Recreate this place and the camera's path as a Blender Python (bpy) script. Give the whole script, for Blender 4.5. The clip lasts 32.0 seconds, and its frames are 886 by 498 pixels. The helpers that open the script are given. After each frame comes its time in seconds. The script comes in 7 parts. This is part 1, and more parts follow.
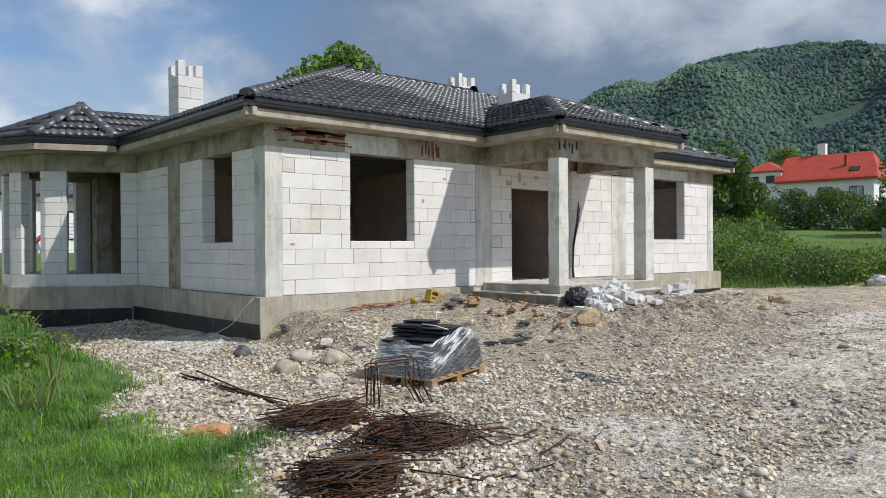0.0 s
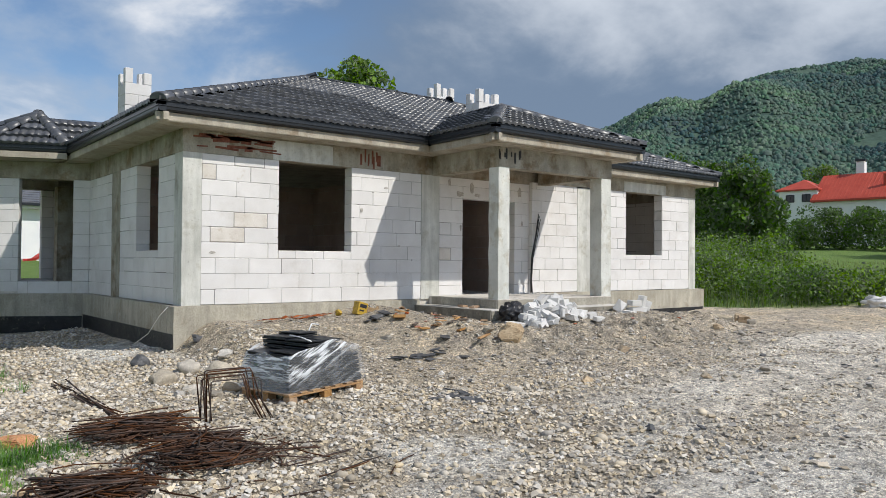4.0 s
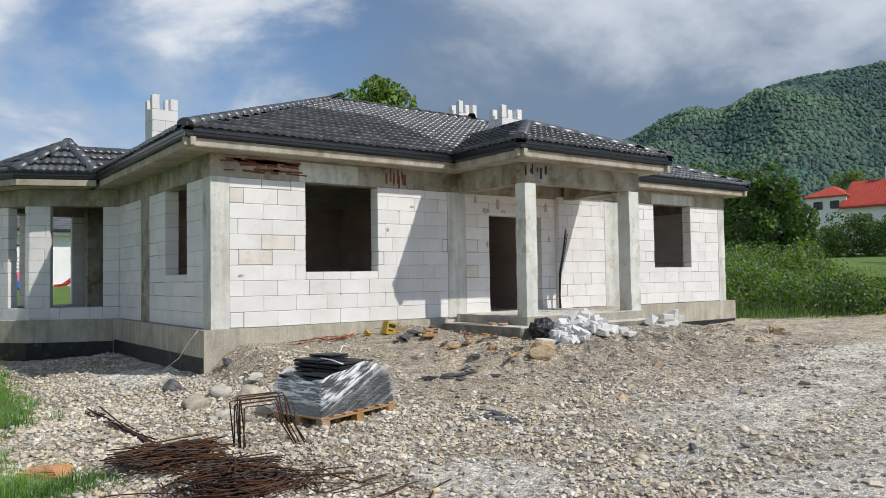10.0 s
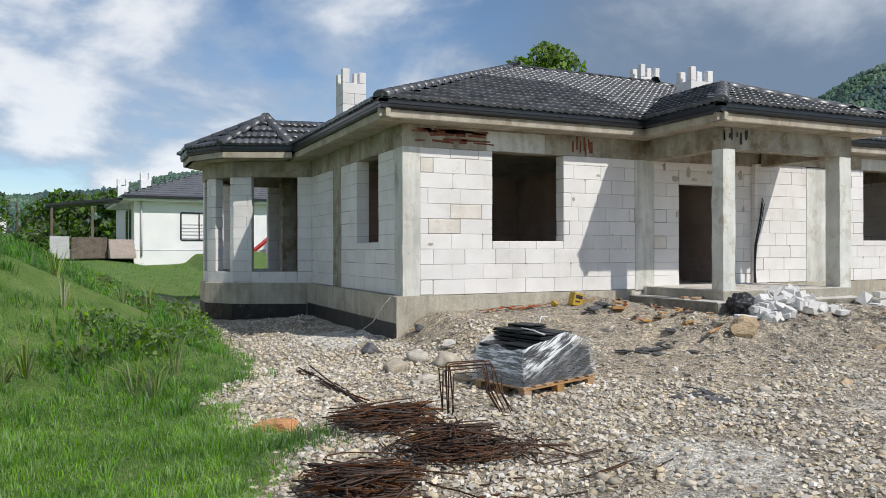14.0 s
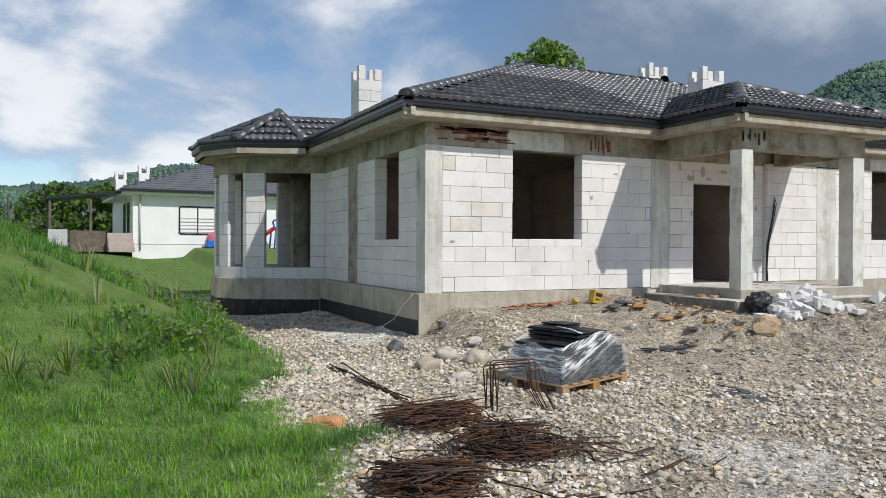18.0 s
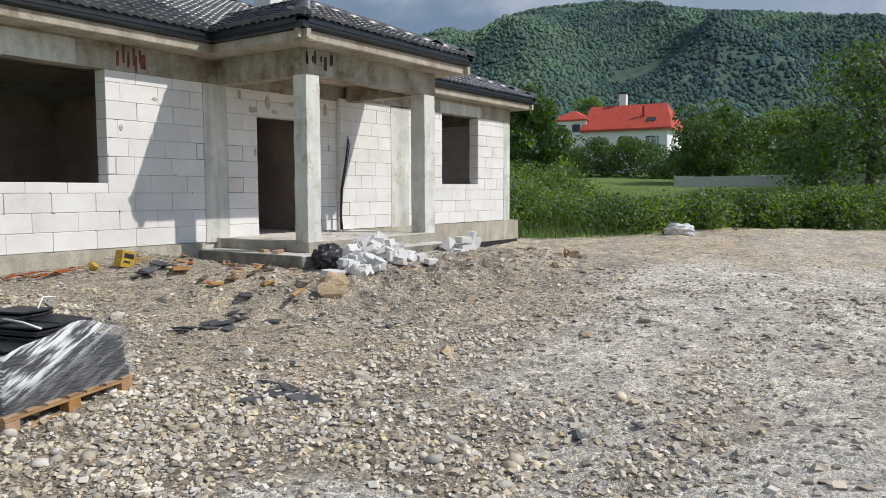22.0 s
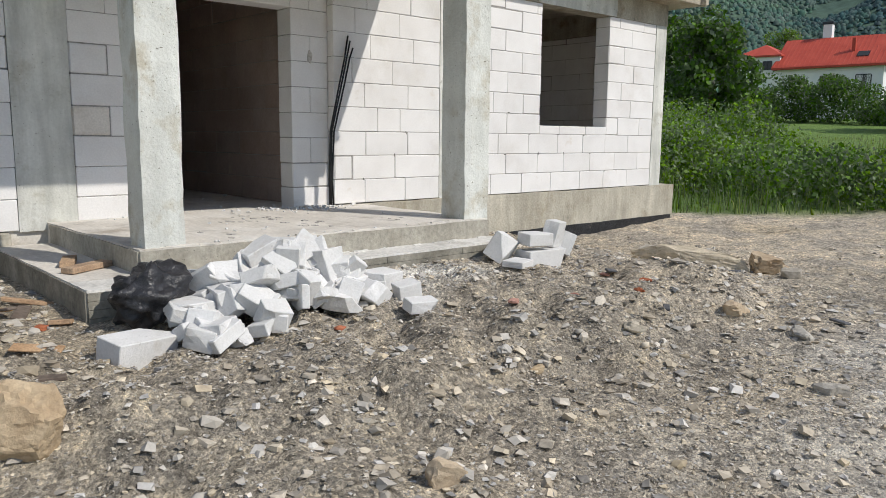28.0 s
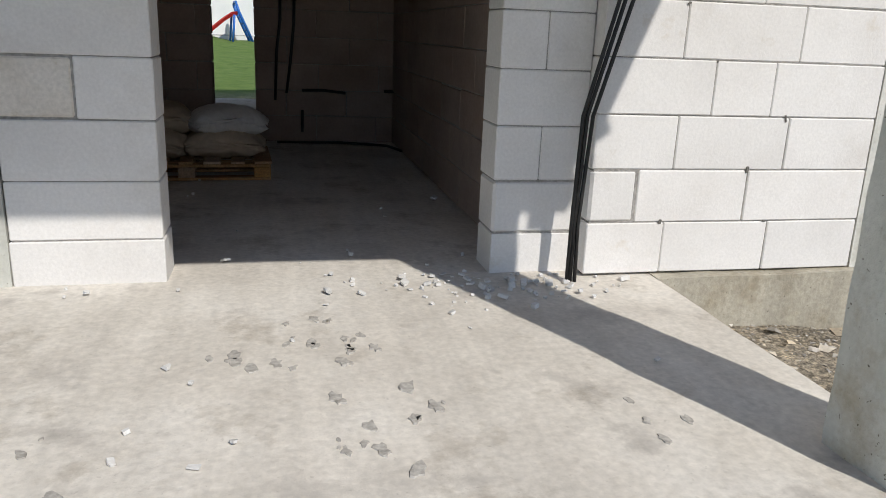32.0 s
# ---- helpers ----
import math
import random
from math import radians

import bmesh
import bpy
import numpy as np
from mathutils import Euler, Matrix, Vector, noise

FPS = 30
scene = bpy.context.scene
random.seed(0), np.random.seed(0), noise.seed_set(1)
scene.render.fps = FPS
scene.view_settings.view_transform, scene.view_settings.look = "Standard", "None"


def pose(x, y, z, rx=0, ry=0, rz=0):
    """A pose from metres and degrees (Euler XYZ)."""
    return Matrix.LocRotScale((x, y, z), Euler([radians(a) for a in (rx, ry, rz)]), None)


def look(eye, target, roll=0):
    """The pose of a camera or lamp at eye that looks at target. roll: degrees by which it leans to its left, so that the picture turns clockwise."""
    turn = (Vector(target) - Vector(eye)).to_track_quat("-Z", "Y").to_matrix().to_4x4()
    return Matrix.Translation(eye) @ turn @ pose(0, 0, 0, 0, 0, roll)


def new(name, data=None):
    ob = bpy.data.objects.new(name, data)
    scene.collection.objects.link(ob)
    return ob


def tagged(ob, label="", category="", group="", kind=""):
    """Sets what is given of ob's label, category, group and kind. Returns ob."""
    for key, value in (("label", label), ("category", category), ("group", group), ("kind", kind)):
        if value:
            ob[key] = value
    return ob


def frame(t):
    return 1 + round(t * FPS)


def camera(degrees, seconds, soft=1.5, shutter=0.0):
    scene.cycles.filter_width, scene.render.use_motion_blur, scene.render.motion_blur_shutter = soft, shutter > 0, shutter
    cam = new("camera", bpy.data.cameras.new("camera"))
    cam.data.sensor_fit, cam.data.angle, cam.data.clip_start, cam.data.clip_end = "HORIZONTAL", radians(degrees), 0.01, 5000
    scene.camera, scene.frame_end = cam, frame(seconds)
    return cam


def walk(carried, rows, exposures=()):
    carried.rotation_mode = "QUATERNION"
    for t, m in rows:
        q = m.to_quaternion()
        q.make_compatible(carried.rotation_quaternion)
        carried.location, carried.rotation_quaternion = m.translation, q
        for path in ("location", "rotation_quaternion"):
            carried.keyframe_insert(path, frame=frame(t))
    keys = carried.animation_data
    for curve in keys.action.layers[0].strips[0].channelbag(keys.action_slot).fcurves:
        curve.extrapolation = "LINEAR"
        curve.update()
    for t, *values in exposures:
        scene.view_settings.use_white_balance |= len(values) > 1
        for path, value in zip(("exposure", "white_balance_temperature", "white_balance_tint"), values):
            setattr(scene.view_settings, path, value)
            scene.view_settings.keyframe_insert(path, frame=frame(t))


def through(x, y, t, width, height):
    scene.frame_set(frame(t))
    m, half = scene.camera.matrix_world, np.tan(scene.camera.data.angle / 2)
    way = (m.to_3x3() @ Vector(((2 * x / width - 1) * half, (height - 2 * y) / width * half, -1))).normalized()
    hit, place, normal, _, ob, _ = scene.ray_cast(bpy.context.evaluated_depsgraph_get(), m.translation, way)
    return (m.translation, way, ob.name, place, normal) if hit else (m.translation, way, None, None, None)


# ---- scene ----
cam = camera(60.5, 32.0, soft=0.6)
METRES, EYE, TILT, LEAN, TURN = 18.46, 1.95, 0.0, 0.0, -41.4
ROWS = [
    (0.0, 0.0, 0.0, 0.0, -0.0, -0.13, 0.37),
    (0.5, 0.0001, -0.0028, -0.0003, -1.51, -0.96, 1.22),
    (1.0, 0.0079, -0.0059, -0.0007, -6.3, -3.03, 3.92),
    (1.5, 0.0244, -0.006, -0.0022, -10.48, -5.03, 3.41),
    (2.0, 0.0389, 0.0001, -0.0028, -9.38, -4.75, 2.16),
    (2.5, 0.0565, 0.0078, -0.0019, -4.97, -2.53, 2.21),
    (3.0, 0.0759, 0.0131, -0.0032, -1.49, -1.97, 2.25),
    (3.5, 0.0906, 0.0216, -0.0043, -0.17, -1.56, 0.91),
    (4.0, 0.1037, 0.0277, -0.0046, 3.09, 1.1, -0.41),
    (4.5, 0.116, 0.0292, -0.0058, 6.82, 3.04, -0.9),
    (6.5, 0.1211, 0.0293, -0.0058, 8.99, 3.36, 1.73),
    (7.0, 0.1208, 0.0299, -0.0064, 8.53, 2.54, 0.68),
    (7.5, 0.1208, 0.0307, -0.0069, 7.68, 1.22, 0.14),
    (8.0, 0.1208, 0.0306, -0.0065, 7.28, 1.08, 0.3),
    (8.5, 0.1201, 0.0309, -0.006, 7.53, 2.03, -0.14),
    (9.0, 0.1151, 0.0308, -0.0057, 7.56, 2.21, -0.55),
    (9.5, 0.1056, 0.0303, -0.0036, 6.15, 1.84, 1.02),
    (10.0, 0.0997, 0.0313, -0.0025, 4.9, 2.3, 0.89),
    (10.5, 0.0978, 0.0312, -0.0026, 5.41, 2.48, -0.39),
    (11.0, 0.0963, 0.0314, -0.0032, 6.52, 1.67, -0.72),
    (11.5, 0.0959, 0.0314, -0.0026, 7.53, 1.83, -0.66),
    (12.0, 0.0951, 0.0321, -0.0026, 9.35, 2.59, -0.24),
    (12.5, 0.0948, 0.0317, -0.0026, 10.81, 2.55, -0.33),
    (13.0, 0.0925, 0.032, -0.0033, 11.81, 1.64, -1.57),
    (13.5, 0.0851, 0.0329, -0.0039, 14.59, 0.45, -1.59),
    (14.0, 0.0742, 0.0328, -0.002, 16.89, 0.1, 0.1),
    (14.5, 0.0625, 0.0273, -0.001, 17.18, -0.36, 0.78),
    (16.5, 0.0468, 0.0203, 0.0006, 18.51, -1.57, -0.11),
    (17.0, 0.0472, 0.0199, 0.0011, 17.35, -1.1, 0.09),
    (17.5, 0.0479, 0.0197, 0.0011, 16.55, -0.49, 0.19),
    (18.0, 0.0475, 0.0198, 0.0007, 16.09, -0.31, -0.25),
    (18.5, 0.0445, 0.0219, -0.0002, 16.13, -1.11, -1.26),
    (19.0, 0.0417, 0.0313, -0.0001, 12.16, -1.74, -0.3),
    (19.5, 0.0402, 0.0456, 0.0006, 3.82, -1.87, 1.28),
    (20.0, 0.0416, 0.0647, 0.001, -3.88, -2.69, 1.77),
    (20.5, 0.0484, 0.0886, 0.0011, -7.74, -2.22, 2.15),
    (21.0, 0.0597, 0.113, 0.0002, -9.86, -2.32, 1.46),
    (21.5, 0.07, 0.1403, -0.0006, -12.94, -3.25, 0.94),
    (22.0, 0.083, 0.1667, -0.0014, -13.35, -4.24, 0.18),
    (22.5, 0.0937, 0.1942, -0.0029, -12.76, -5.0, 0.5),
    (23.0, 0.108, 0.2209, -0.004, -12.47, -4.62, 0.05),
    (23.5, 0.1218, 0.2481, -0.0049, -11.15, -4.33, 0.41),
    (24.0, 0.1387, 0.2772, -0.0037, -12.67, -3.98, 0.98),
    (24.5, 0.1561, 0.3042, -0.002, -12.27, -4.55, 0.7),
    (25.0, 0.1707, 0.3293, -0.0002, -11.68, -4.91, 1.66),
    (25.5, 0.1871, 0.3533, 0.0002, -10.01, -5.87, 0.64),
    (26.0, 0.1962, 0.3825, -0.0007, -6.67, -7.37, -0.45),
    (26.5, 0.2032, 0.4114, -0.0015, -3.37, -7.96, -0.23),
    (28.5, 0.2233, 0.5407, 0.0004, -0.4, -8.73, -0.82),
    (29.0, 0.2306, 0.5766, 0.0009, 0.73, -10.3, -1.54),
    (29.5, 0.2321, 0.6104, 0.0024, 4.51, -11.48, -1.18),
    (30.0, 0.2345, 0.6419, 0.0019, 7.51, -12.45, -0.88),
    (30.5, 0.2345, 0.677, 0.0021, 13.52, -15.08, -2.56),
    (31.0, 0.23, 0.7099, 0.0081, 18.0, -16.13, -1.97),
    (31.5, 0.2262, 0.7374, 0.0181, 23.24, -15.59, -0.96),
    (32.0, 0.22, 0.7576, 0.0202, 29.35, -15.76, -2.19),
]
walk(cam, [(t, pose(0, 0, EYE, TILT, LEAN, TURN) @ pose(METRES * x, METRES * y, METRES * z, 90 + pitch, roll, yaw)) for t, x, y, z, yaw, pitch, roll in ROWS], [(0.0, 0.0), (27.5, 0.0), (29.0, -0.04), (30.0, -0.10), (31.0, -0.17), (32.0, -0.02)])


# ---- world, sun ----
SUN_TO = Vector((0.277, -0.659, 0.699))
world = bpy.data.worlds.new("sky")
scene.world = world
world.use_nodes = True
wt = world.node_tree
wt.nodes.clear()


def wnode(kind, **vals):
    n = wt.nodes.new(kind)
    for k, v in vals.items():
        n.inputs[k].default_value = v
    return n


sky = wt.nodes.new("ShaderNodeTexSky")
sky.sky_type = "NISHITA"
sky.sun_disc = False
sky.sun_elevation = radians(44.3)
sky.sun_rotation = radians(157.2)
sky.air_density = 1.0
sky.dust_density = 0.05
sky.ozone_density = 4.0
sky_bg = wnode("ShaderNodeBackground", Strength=0.108)
wt.links.new(sky.outputs[0], sky_bg.inputs[0])
tc = wt.nodes.new("ShaderNodeTexCoord")
sep = wt.nodes.new("ShaderNodeSeparateXYZ")
wt.links.new(tc.outputs["Generated"], sep.inputs[0])


def wmath(op, a, b=0.0, clamp=False):
    n = wt.nodes.new("ShaderNodeMath")
    n.operation = op
    n.use_clamp = clamp
    for i, v in enumerate((a, b)):
        if isinstance(v, (int, float)):
            n.inputs[i].default_value = v
        else:
            wt.links.new(v, n.inputs[i])
    return n.outputs[0]


def wramp(v, a, b):
    n = wt.nodes.new("ShaderNodeMapRange")
    n.interpolation_type = "SMOOTHSTEP"
    wt.links.new(v, n.inputs[0])
    n.inputs[1].default_value, n.inputs[2].default_value = a, b
    return n.outputs[0]


lift = wmath("ADD", wmath("MAXIMUM", sep.outputs[2], 0.0), 0.42)
flat = wt.nodes.new("ShaderNodeCombineXYZ")
east = wmath("ADD", wmath("MULTIPLY", sep.outputs[0], 0.956), wmath("MULTIPLY", sep.outputs[1], 0.292))
north = wmath("ADD", wmath("MULTIPLY", sep.outputs[0], -0.292), wmath("MULTIPLY", sep.outputs[1], 0.956))
wt.links.new(wmath("DIVIDE", east, lift), flat.inputs[0])
wt.links.new(wmath("DIVIDE", north, lift), flat.inputs[1])
flat.inputs[2].default_value = 3.7


def wnoise(scale, detail, rough, dist=0.0):
    n = wnode("ShaderNodeTexNoise", Scale=scale, Detail=detail, Roughness=rough, Distortion=dist)
    wt.links.new(flat.outputs[0], n.inputs[0])
    return n.outputs["Fac"]


puff = wnoise(2.3, 9, 0.55, 0.2)
broad = wnoise(1.1, 3, 0.5)
side = wmath("ADD", wmath("MULTIPLY", sep.outputs[0], 0.848), wmath("MULTIPLY", sep.outputs[1], 0.530))
beyond = wmath("SUBTRACT", wmath("MULTIPLY", sep.outputs[0], 0.940), wmath("MULTIPLY", sep.outputs[1], 0.342))
storm = wramp(wmath("ADD", side, wmath("MULTIPLY", wmath("SUBTRACT", puff, 0.5), 0.30)), 0.76, 0.91)
bank = wramp(wmath("ADD", wmath("MULTIPLY", sep.outputs[0], 0.139), wmath("MULTIPLY", sep.outputs[1], 0.990)), 0.84, 0.96)
fair = wramp(wmath("ADD", wmath("ADD", puff, wmath("MULTIPLY", broad, 0.45)), wmath("MULTIPLY", bank, 0.11)), 0.69, 0.84)
mix_col = wt.nodes.new("ShaderNodeMix")
mix_col.data_type = "RGBA"
wt.links.new(wmath("ADD", wramp(wmath("ADD", puff, wmath("MULTIPLY", sep.outputs[2], 0.50)), 0.58, 0.92), wmath("MULTIPLY", wramp(beyond, 0.60, 0.88), 0.28), True), mix_col.inputs[0])
mix_col.inputs[6].default_value = (0.185, 0.255, 0.365, 1)
mix_col.inputs[7].default_value = (0.60, 0.66, 0.75, 1)
fair_col = wt.nodes.new("ShaderNodeMix")
fair_col.data_type = "RGBA"
wt.links.new(wramp(puff, 0.42, 0.58), fair_col.inputs[0])
fair_col.inputs[6].default_value = (0.38, 0.48, 0.63, 1)
fair_col.inputs[7].default_value = (0.93, 0.94, 0.96, 1)
fair_bg = wnode("ShaderNodeBackground", Strength=1.0)
storm_bg = wnode("ShaderNodeBackground", Strength=1.0)
wt.links.new(fair_col.outputs[2], fair_bg.inputs[0])
wt.links.new(mix_col.outputs[2], storm_bg.inputs[0])
m1, m2 = wt.nodes.new("ShaderNodeMixShader"), wt.nodes.new("ShaderNodeMixShader")
wt.links.new(wmath("MULTIPLY", fair, 0.84), m1.inputs[0])
wt.links.new(sky_bg.outputs[0], m1.inputs[1])
wt.links.new(fair_bg.outputs[0], m1.inputs[2])
wt.links.new(wmath("MULTIPLY", storm, 0.95), m2.inputs[0])
wt.links.new(m1.outputs[0], m2.inputs[1])
wt.links.new(storm_bg.outputs[0], m2.inputs[2])
world_out = wt.nodes.new("ShaderNodeOutputWorld")
wt.links.new(m2.outputs[0], world_out.inputs[0])

sun = new("sun", bpy.data.lights.new("sun", "SUN"))
sun.data.energy, sun.data.angle, sun.data.color = 3.65, radians(0.6), (1.0, 0.95, 0.87)
sun.matrix_world = look(SUN_TO * 60, (0, 0, 0))


# ---- materials ----
def material(name, stops, rough=0.85, scale=6.0, fine=60.0, bump=0.3, dist=0.01, metal=0.0, vary=0.0, spots=None, island=False, streak=0.0, fine_amt=0.35, spec=0.4, pits=0.0, stain=None, streak_dir=(1, 1, 0.12)):
    """A procedural surface: coarse noise picks among stops, fine noise adds grain and relief. vary: change from piece to piece."""
    m = bpy.data.materials.new(name)
    m.use_nodes = True
    t = m.node_tree
    b = t.nodes["Principled BSDF"]
    b.inputs["Roughness"].default_value, b.inputs["Metallic"].default_value = rough, metal
    b.inputs["Specular IOR Level"].default_value = spec
    co = t.nodes.new("ShaderNodeTexCoord")
    geo = t.nodes.new("ShaderNodeNewGeometry")

    def nz(s, det=5.0, ro=0.6, stretch=None):
        n = t.nodes.new("ShaderNodeTexNoise")
        n.inputs["Scale"].default_value, n.inputs["Detail"].default_value, n.inputs["Roughness"].default_value = s, det, ro
        if stretch:
            mp = t.nodes.new("ShaderNodeMapping")
            mp.inputs["Scale"].default_value = stretch
            t.links.new(geo.outputs["Position"], mp.inputs[0])
            t.links.new(mp.outputs[0], n.inputs[0])
        else:
            t.links.new(geo.outputs["Position"], n.inputs[0])
        return n

    big = nz(scale)
    ramp = t.nodes.new("ShaderNodeValToRGB")
    while len(ramp.color_ramp.elements) < len(stops):
        ramp.color_ramp.elements.new(0.5)
    for el, (p, c) in zip(ramp.color_ramp.elements, stops):
        el.position, el.color = p, (*c, 1)
    t.links.new(big.outputs[0], ramp.inputs[0])
    col = ramp.outputs[0]
    small = nz(fine, 4)

    def mix(kind, fac, a, bcol):
        n = t.nodes.new("ShaderNodeMix")
        n.data_type, n.blend_type = "RGBA", kind
        if isinstance(fac, float):
            n.inputs[0].default_value = fac
        else:
            t.links.new(fac, n.inputs[0])
        for i, v in ((6, a), (7, bcol)):
            if isinstance(v, tuple):
                n.inputs[i].default_value = (*v, 1)
            else:
                t.links.new(v, n.inputs[i])
        return n.outputs[2]

    gr = t.nodes.new("ShaderNodeMapRange")
    t.links.new(small.outputs[0], gr.inputs[0])
    gr.inputs[1].default_value, gr.inputs[2].default_value = 0.3, 0.7
    gr.inputs[3].default_value, gr.inputs[4].default_value = 1 - fine_amt, 1 + fine_amt * 0.6
    comb = t.nodes.new("ShaderNodeCombineColor")
    for i in range(3):
        t.links.new(gr.outputs[0], comb.inputs[i])
    col = mix("MULTIPLY", 1.0, col, comb.outputs[0])
    if spots:
        (lo, hi), sc, sscale = spots
        sp = nz(sscale, 6, 0.65)
        mr = t.nodes.new("ShaderNodeMapRange")
        t.links.new(sp.outputs[0], mr.inputs[0])
        mr.inputs[1].default_value, mr.inputs[2].default_value = lo, hi
        col = mix("MIX", mr.outputs[0], col, sc)
    if stain:
        (lo, hi), sc, sscale = stain
        sp = nz(sscale, 7, 0.7)
        mr = t.nodes.new("ShaderNodeMapRange")
        t.links.new(sp.outputs[0], mr.inputs[0])
        mr.inputs[1].default_value, mr.inputs[2].default_value = lo, hi
        col = mix("MULTIPLY", mr.outputs[0], col, sc)
    if pits:
        sp = nz(48.0, 2.0, 0.55)
        mr = t.nodes.new("ShaderNodeMapRange")
        t.links.new(sp.outputs[0], mr.inputs[0])
        mr.inputs[1].default_value, mr.inputs[2].default_value = 0.69, 0.725
        mr.inputs[4].default_value = pits
        col = mix("MULTIPLY", mr.outputs[0], col, (0.35, 0.33, 0.30))
    if streak:
        st = nz(7.0, 5, 0.6, streak_dir)
        mr = t.nodes.new("ShaderNodeMapRange")
        t.links.new(st.outputs[0], mr.inputs[0])
        mr.inputs[1].default_value, mr.inputs[2].default_value = 0.35, 0.7
        mr.inputs[3].default_value, mr.inputs[4].default_value = 1.0, 1.0 - streak
        cb = t.nodes.new("ShaderNodeCombineColor")
        for i in range(3):
            t.links.new(mr.outputs[0], cb.inputs[i])
        col = mix("MULTIPLY", 1.0, col, cb.outputs[0])
    if vary:
        hsv = t.nodes.new("ShaderNodeHueSaturation")
        rnd = geo.outputs["Random Per Island"]
        if not island:
            oi = t.nodes.new("ShaderNodeObjectInfo")
            rnd = oi.outputs["Random"]
        mv = t.nodes.new("ShaderNodeMapRange")
        t.links.new(rnd, mv.inputs[0])
        mv.inputs[3].default_value, mv.inputs[4].default_value = 1 - vary, 1 + vary
        t.links.new(mv.outputs[0], hsv.inputs["Value"])
        ms = t.nodes.new("ShaderNodeMath")
        ms.operation = "MULTIPLY_ADD"
        t.links.new(rnd, ms.inputs[0])
        ms.inputs[1].default_value, ms.inputs[2].default_value = 37.7, 0.0
        fr = t.nodes.new("ShaderNodeMath")
        fr.operation = "FRACT"
        t.links.new(ms.outputs[0], fr.inputs[0])
        sv = t.nodes.new("ShaderNodeMapRange")
        t.links.new(fr.outputs[0], sv.inputs[0])
        sv.inputs[3].default_value, sv.inputs[4].default_value = 1 - vary * 1.5, 1 + vary * 1.5
        t.links.new(sv.outputs[0], hsv.inputs["Saturation"])
        t.links.new(col, hsv.inputs["Color"])
        col = hsv.outputs[0]
    t.links.new(col, b.inputs["Base Color"])
    if bump:
        bp = t.nodes.new("ShaderNodeBump")
        bp.inputs["Strength"].default_value, bp.inputs["Distance"].default_value = bump, dist
        t.links.new(small.outputs[0], bp.inputs["Height"])
        t.links.new(bp.outputs[0], b.inputs["Normal"])
    return m


M = {}
M["aac"] = material("aac_block", [(0.3, (0.66, 0.64, 0.625)), (0.6, (0.745, 0.73, 0.72))], 0.92, 1.7, 70, 0.25, 0.004, vary=0.045, spots=((0.66, 0.76), (0.58, 0.53, 0.47), 3.1), fine_amt=0.07, stain=((0.56, 0.74), (0.86, 0.84, 0.81), 0.9))
M["aac_worn"] = material("weathered_aac_block", [(0.3, (0.62, 0.57, 0.51)), (0.6, (0.73, 0.69, 0.64))], 0.92, 3.5, 60, 0.4, 0.006, vary=0.06, spots=((0.56, 0.68), (0.52, 0.45, 0.37), 6.0), fine_amt=0.12)
# dusty copy of the block, browned and darkened to hold the rooms' shade
M["aac_room_shade"] = material("aac_inner_block", [(0.3, (0.31, 0.235, 0.20)), (0.65, (0.42, 0.33, 0.285))], 0.95, 1.3, 40, 0.3, 0.004, vary=0.06, fine_amt=0.1)
M["mortar"] = material("mortar", [(0.3, (0.25, 0.24, 0.225)), (0.7, (0.42, 0.405, 0.385))], 0.95, 5, 60, 0.4)
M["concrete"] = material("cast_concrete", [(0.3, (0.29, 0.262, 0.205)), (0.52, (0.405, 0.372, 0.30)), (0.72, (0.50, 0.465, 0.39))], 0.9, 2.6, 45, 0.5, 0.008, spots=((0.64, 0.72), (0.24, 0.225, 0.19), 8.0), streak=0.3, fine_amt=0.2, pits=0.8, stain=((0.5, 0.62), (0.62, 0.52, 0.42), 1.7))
M["concrete_pale"] = material("pale_cast_concrete", [(0.3, (0.55, 0.55, 0.505)), (0.6, (0.69, 0.69, 0.645)), (0.75, (0.77, 0.76, 0.72))], 0.9, 2.2, 50, 0.5, 0.008, spots=((0.66, 0.73), (0.34, 0.33, 0.29), 11.0), streak=0.32, fine_amt=0.07, pits=0.9, stain=((0.54, 0.68), (0.72, 0.69, 0.62), 2.3))
M["column"] = material("stained_column_concrete", [(0.3, (0.60, 0.605, 0.56)), (0.6, (0.72, 0.73, 0.685)), (0.75, (0.80, 0.80, 0.76))], 0.9, 2.4, 50, 0.6, 0.01, spots=((0.66, 0.74), (0.44, 0.42, 0.36), 6.0), streak=0.16, fine_amt=0.08, pits=1.0, stain=((0.52, 0.66), (0.76, 0.70, 0.61), 2.6))
M["plinth"] = material("plinth_concrete", [(0.3, (0.40, 0.37, 0.30)), (0.55, (0.50, 0.465, 0.385)), (0.75, (0.60, 0.56, 0.47))], 0.92, 1.6, 38, 0.5, 0.01, spots=((0.62, 0.72), (0.30, 0.28, 0.23), 3.0), streak=0.3, fine_amt=0.2, pits=0.8, stain=((0.55, 0.7), (0.7, 0.64, 0.54), 1.1))
M["slab"] = material("porch_slab", [(0.3, (0.57, 0.53, 0.475)), (0.5, (0.68, 0.64, 0.58)), (0.72, (0.77, 0.74, 0.69))], 0.9, 1.5, 35, 0.4, 0.006, spots=((0.58, 0.72), (0.44, 0.41, 0.375), 2.6), fine_amt=0.14, pits=0.2, stain=((0.56, 0.68), (0.70, 0.67, 0.63), 1.9), streak=0.13, streak_dir=(1.6, 0.16, 1))
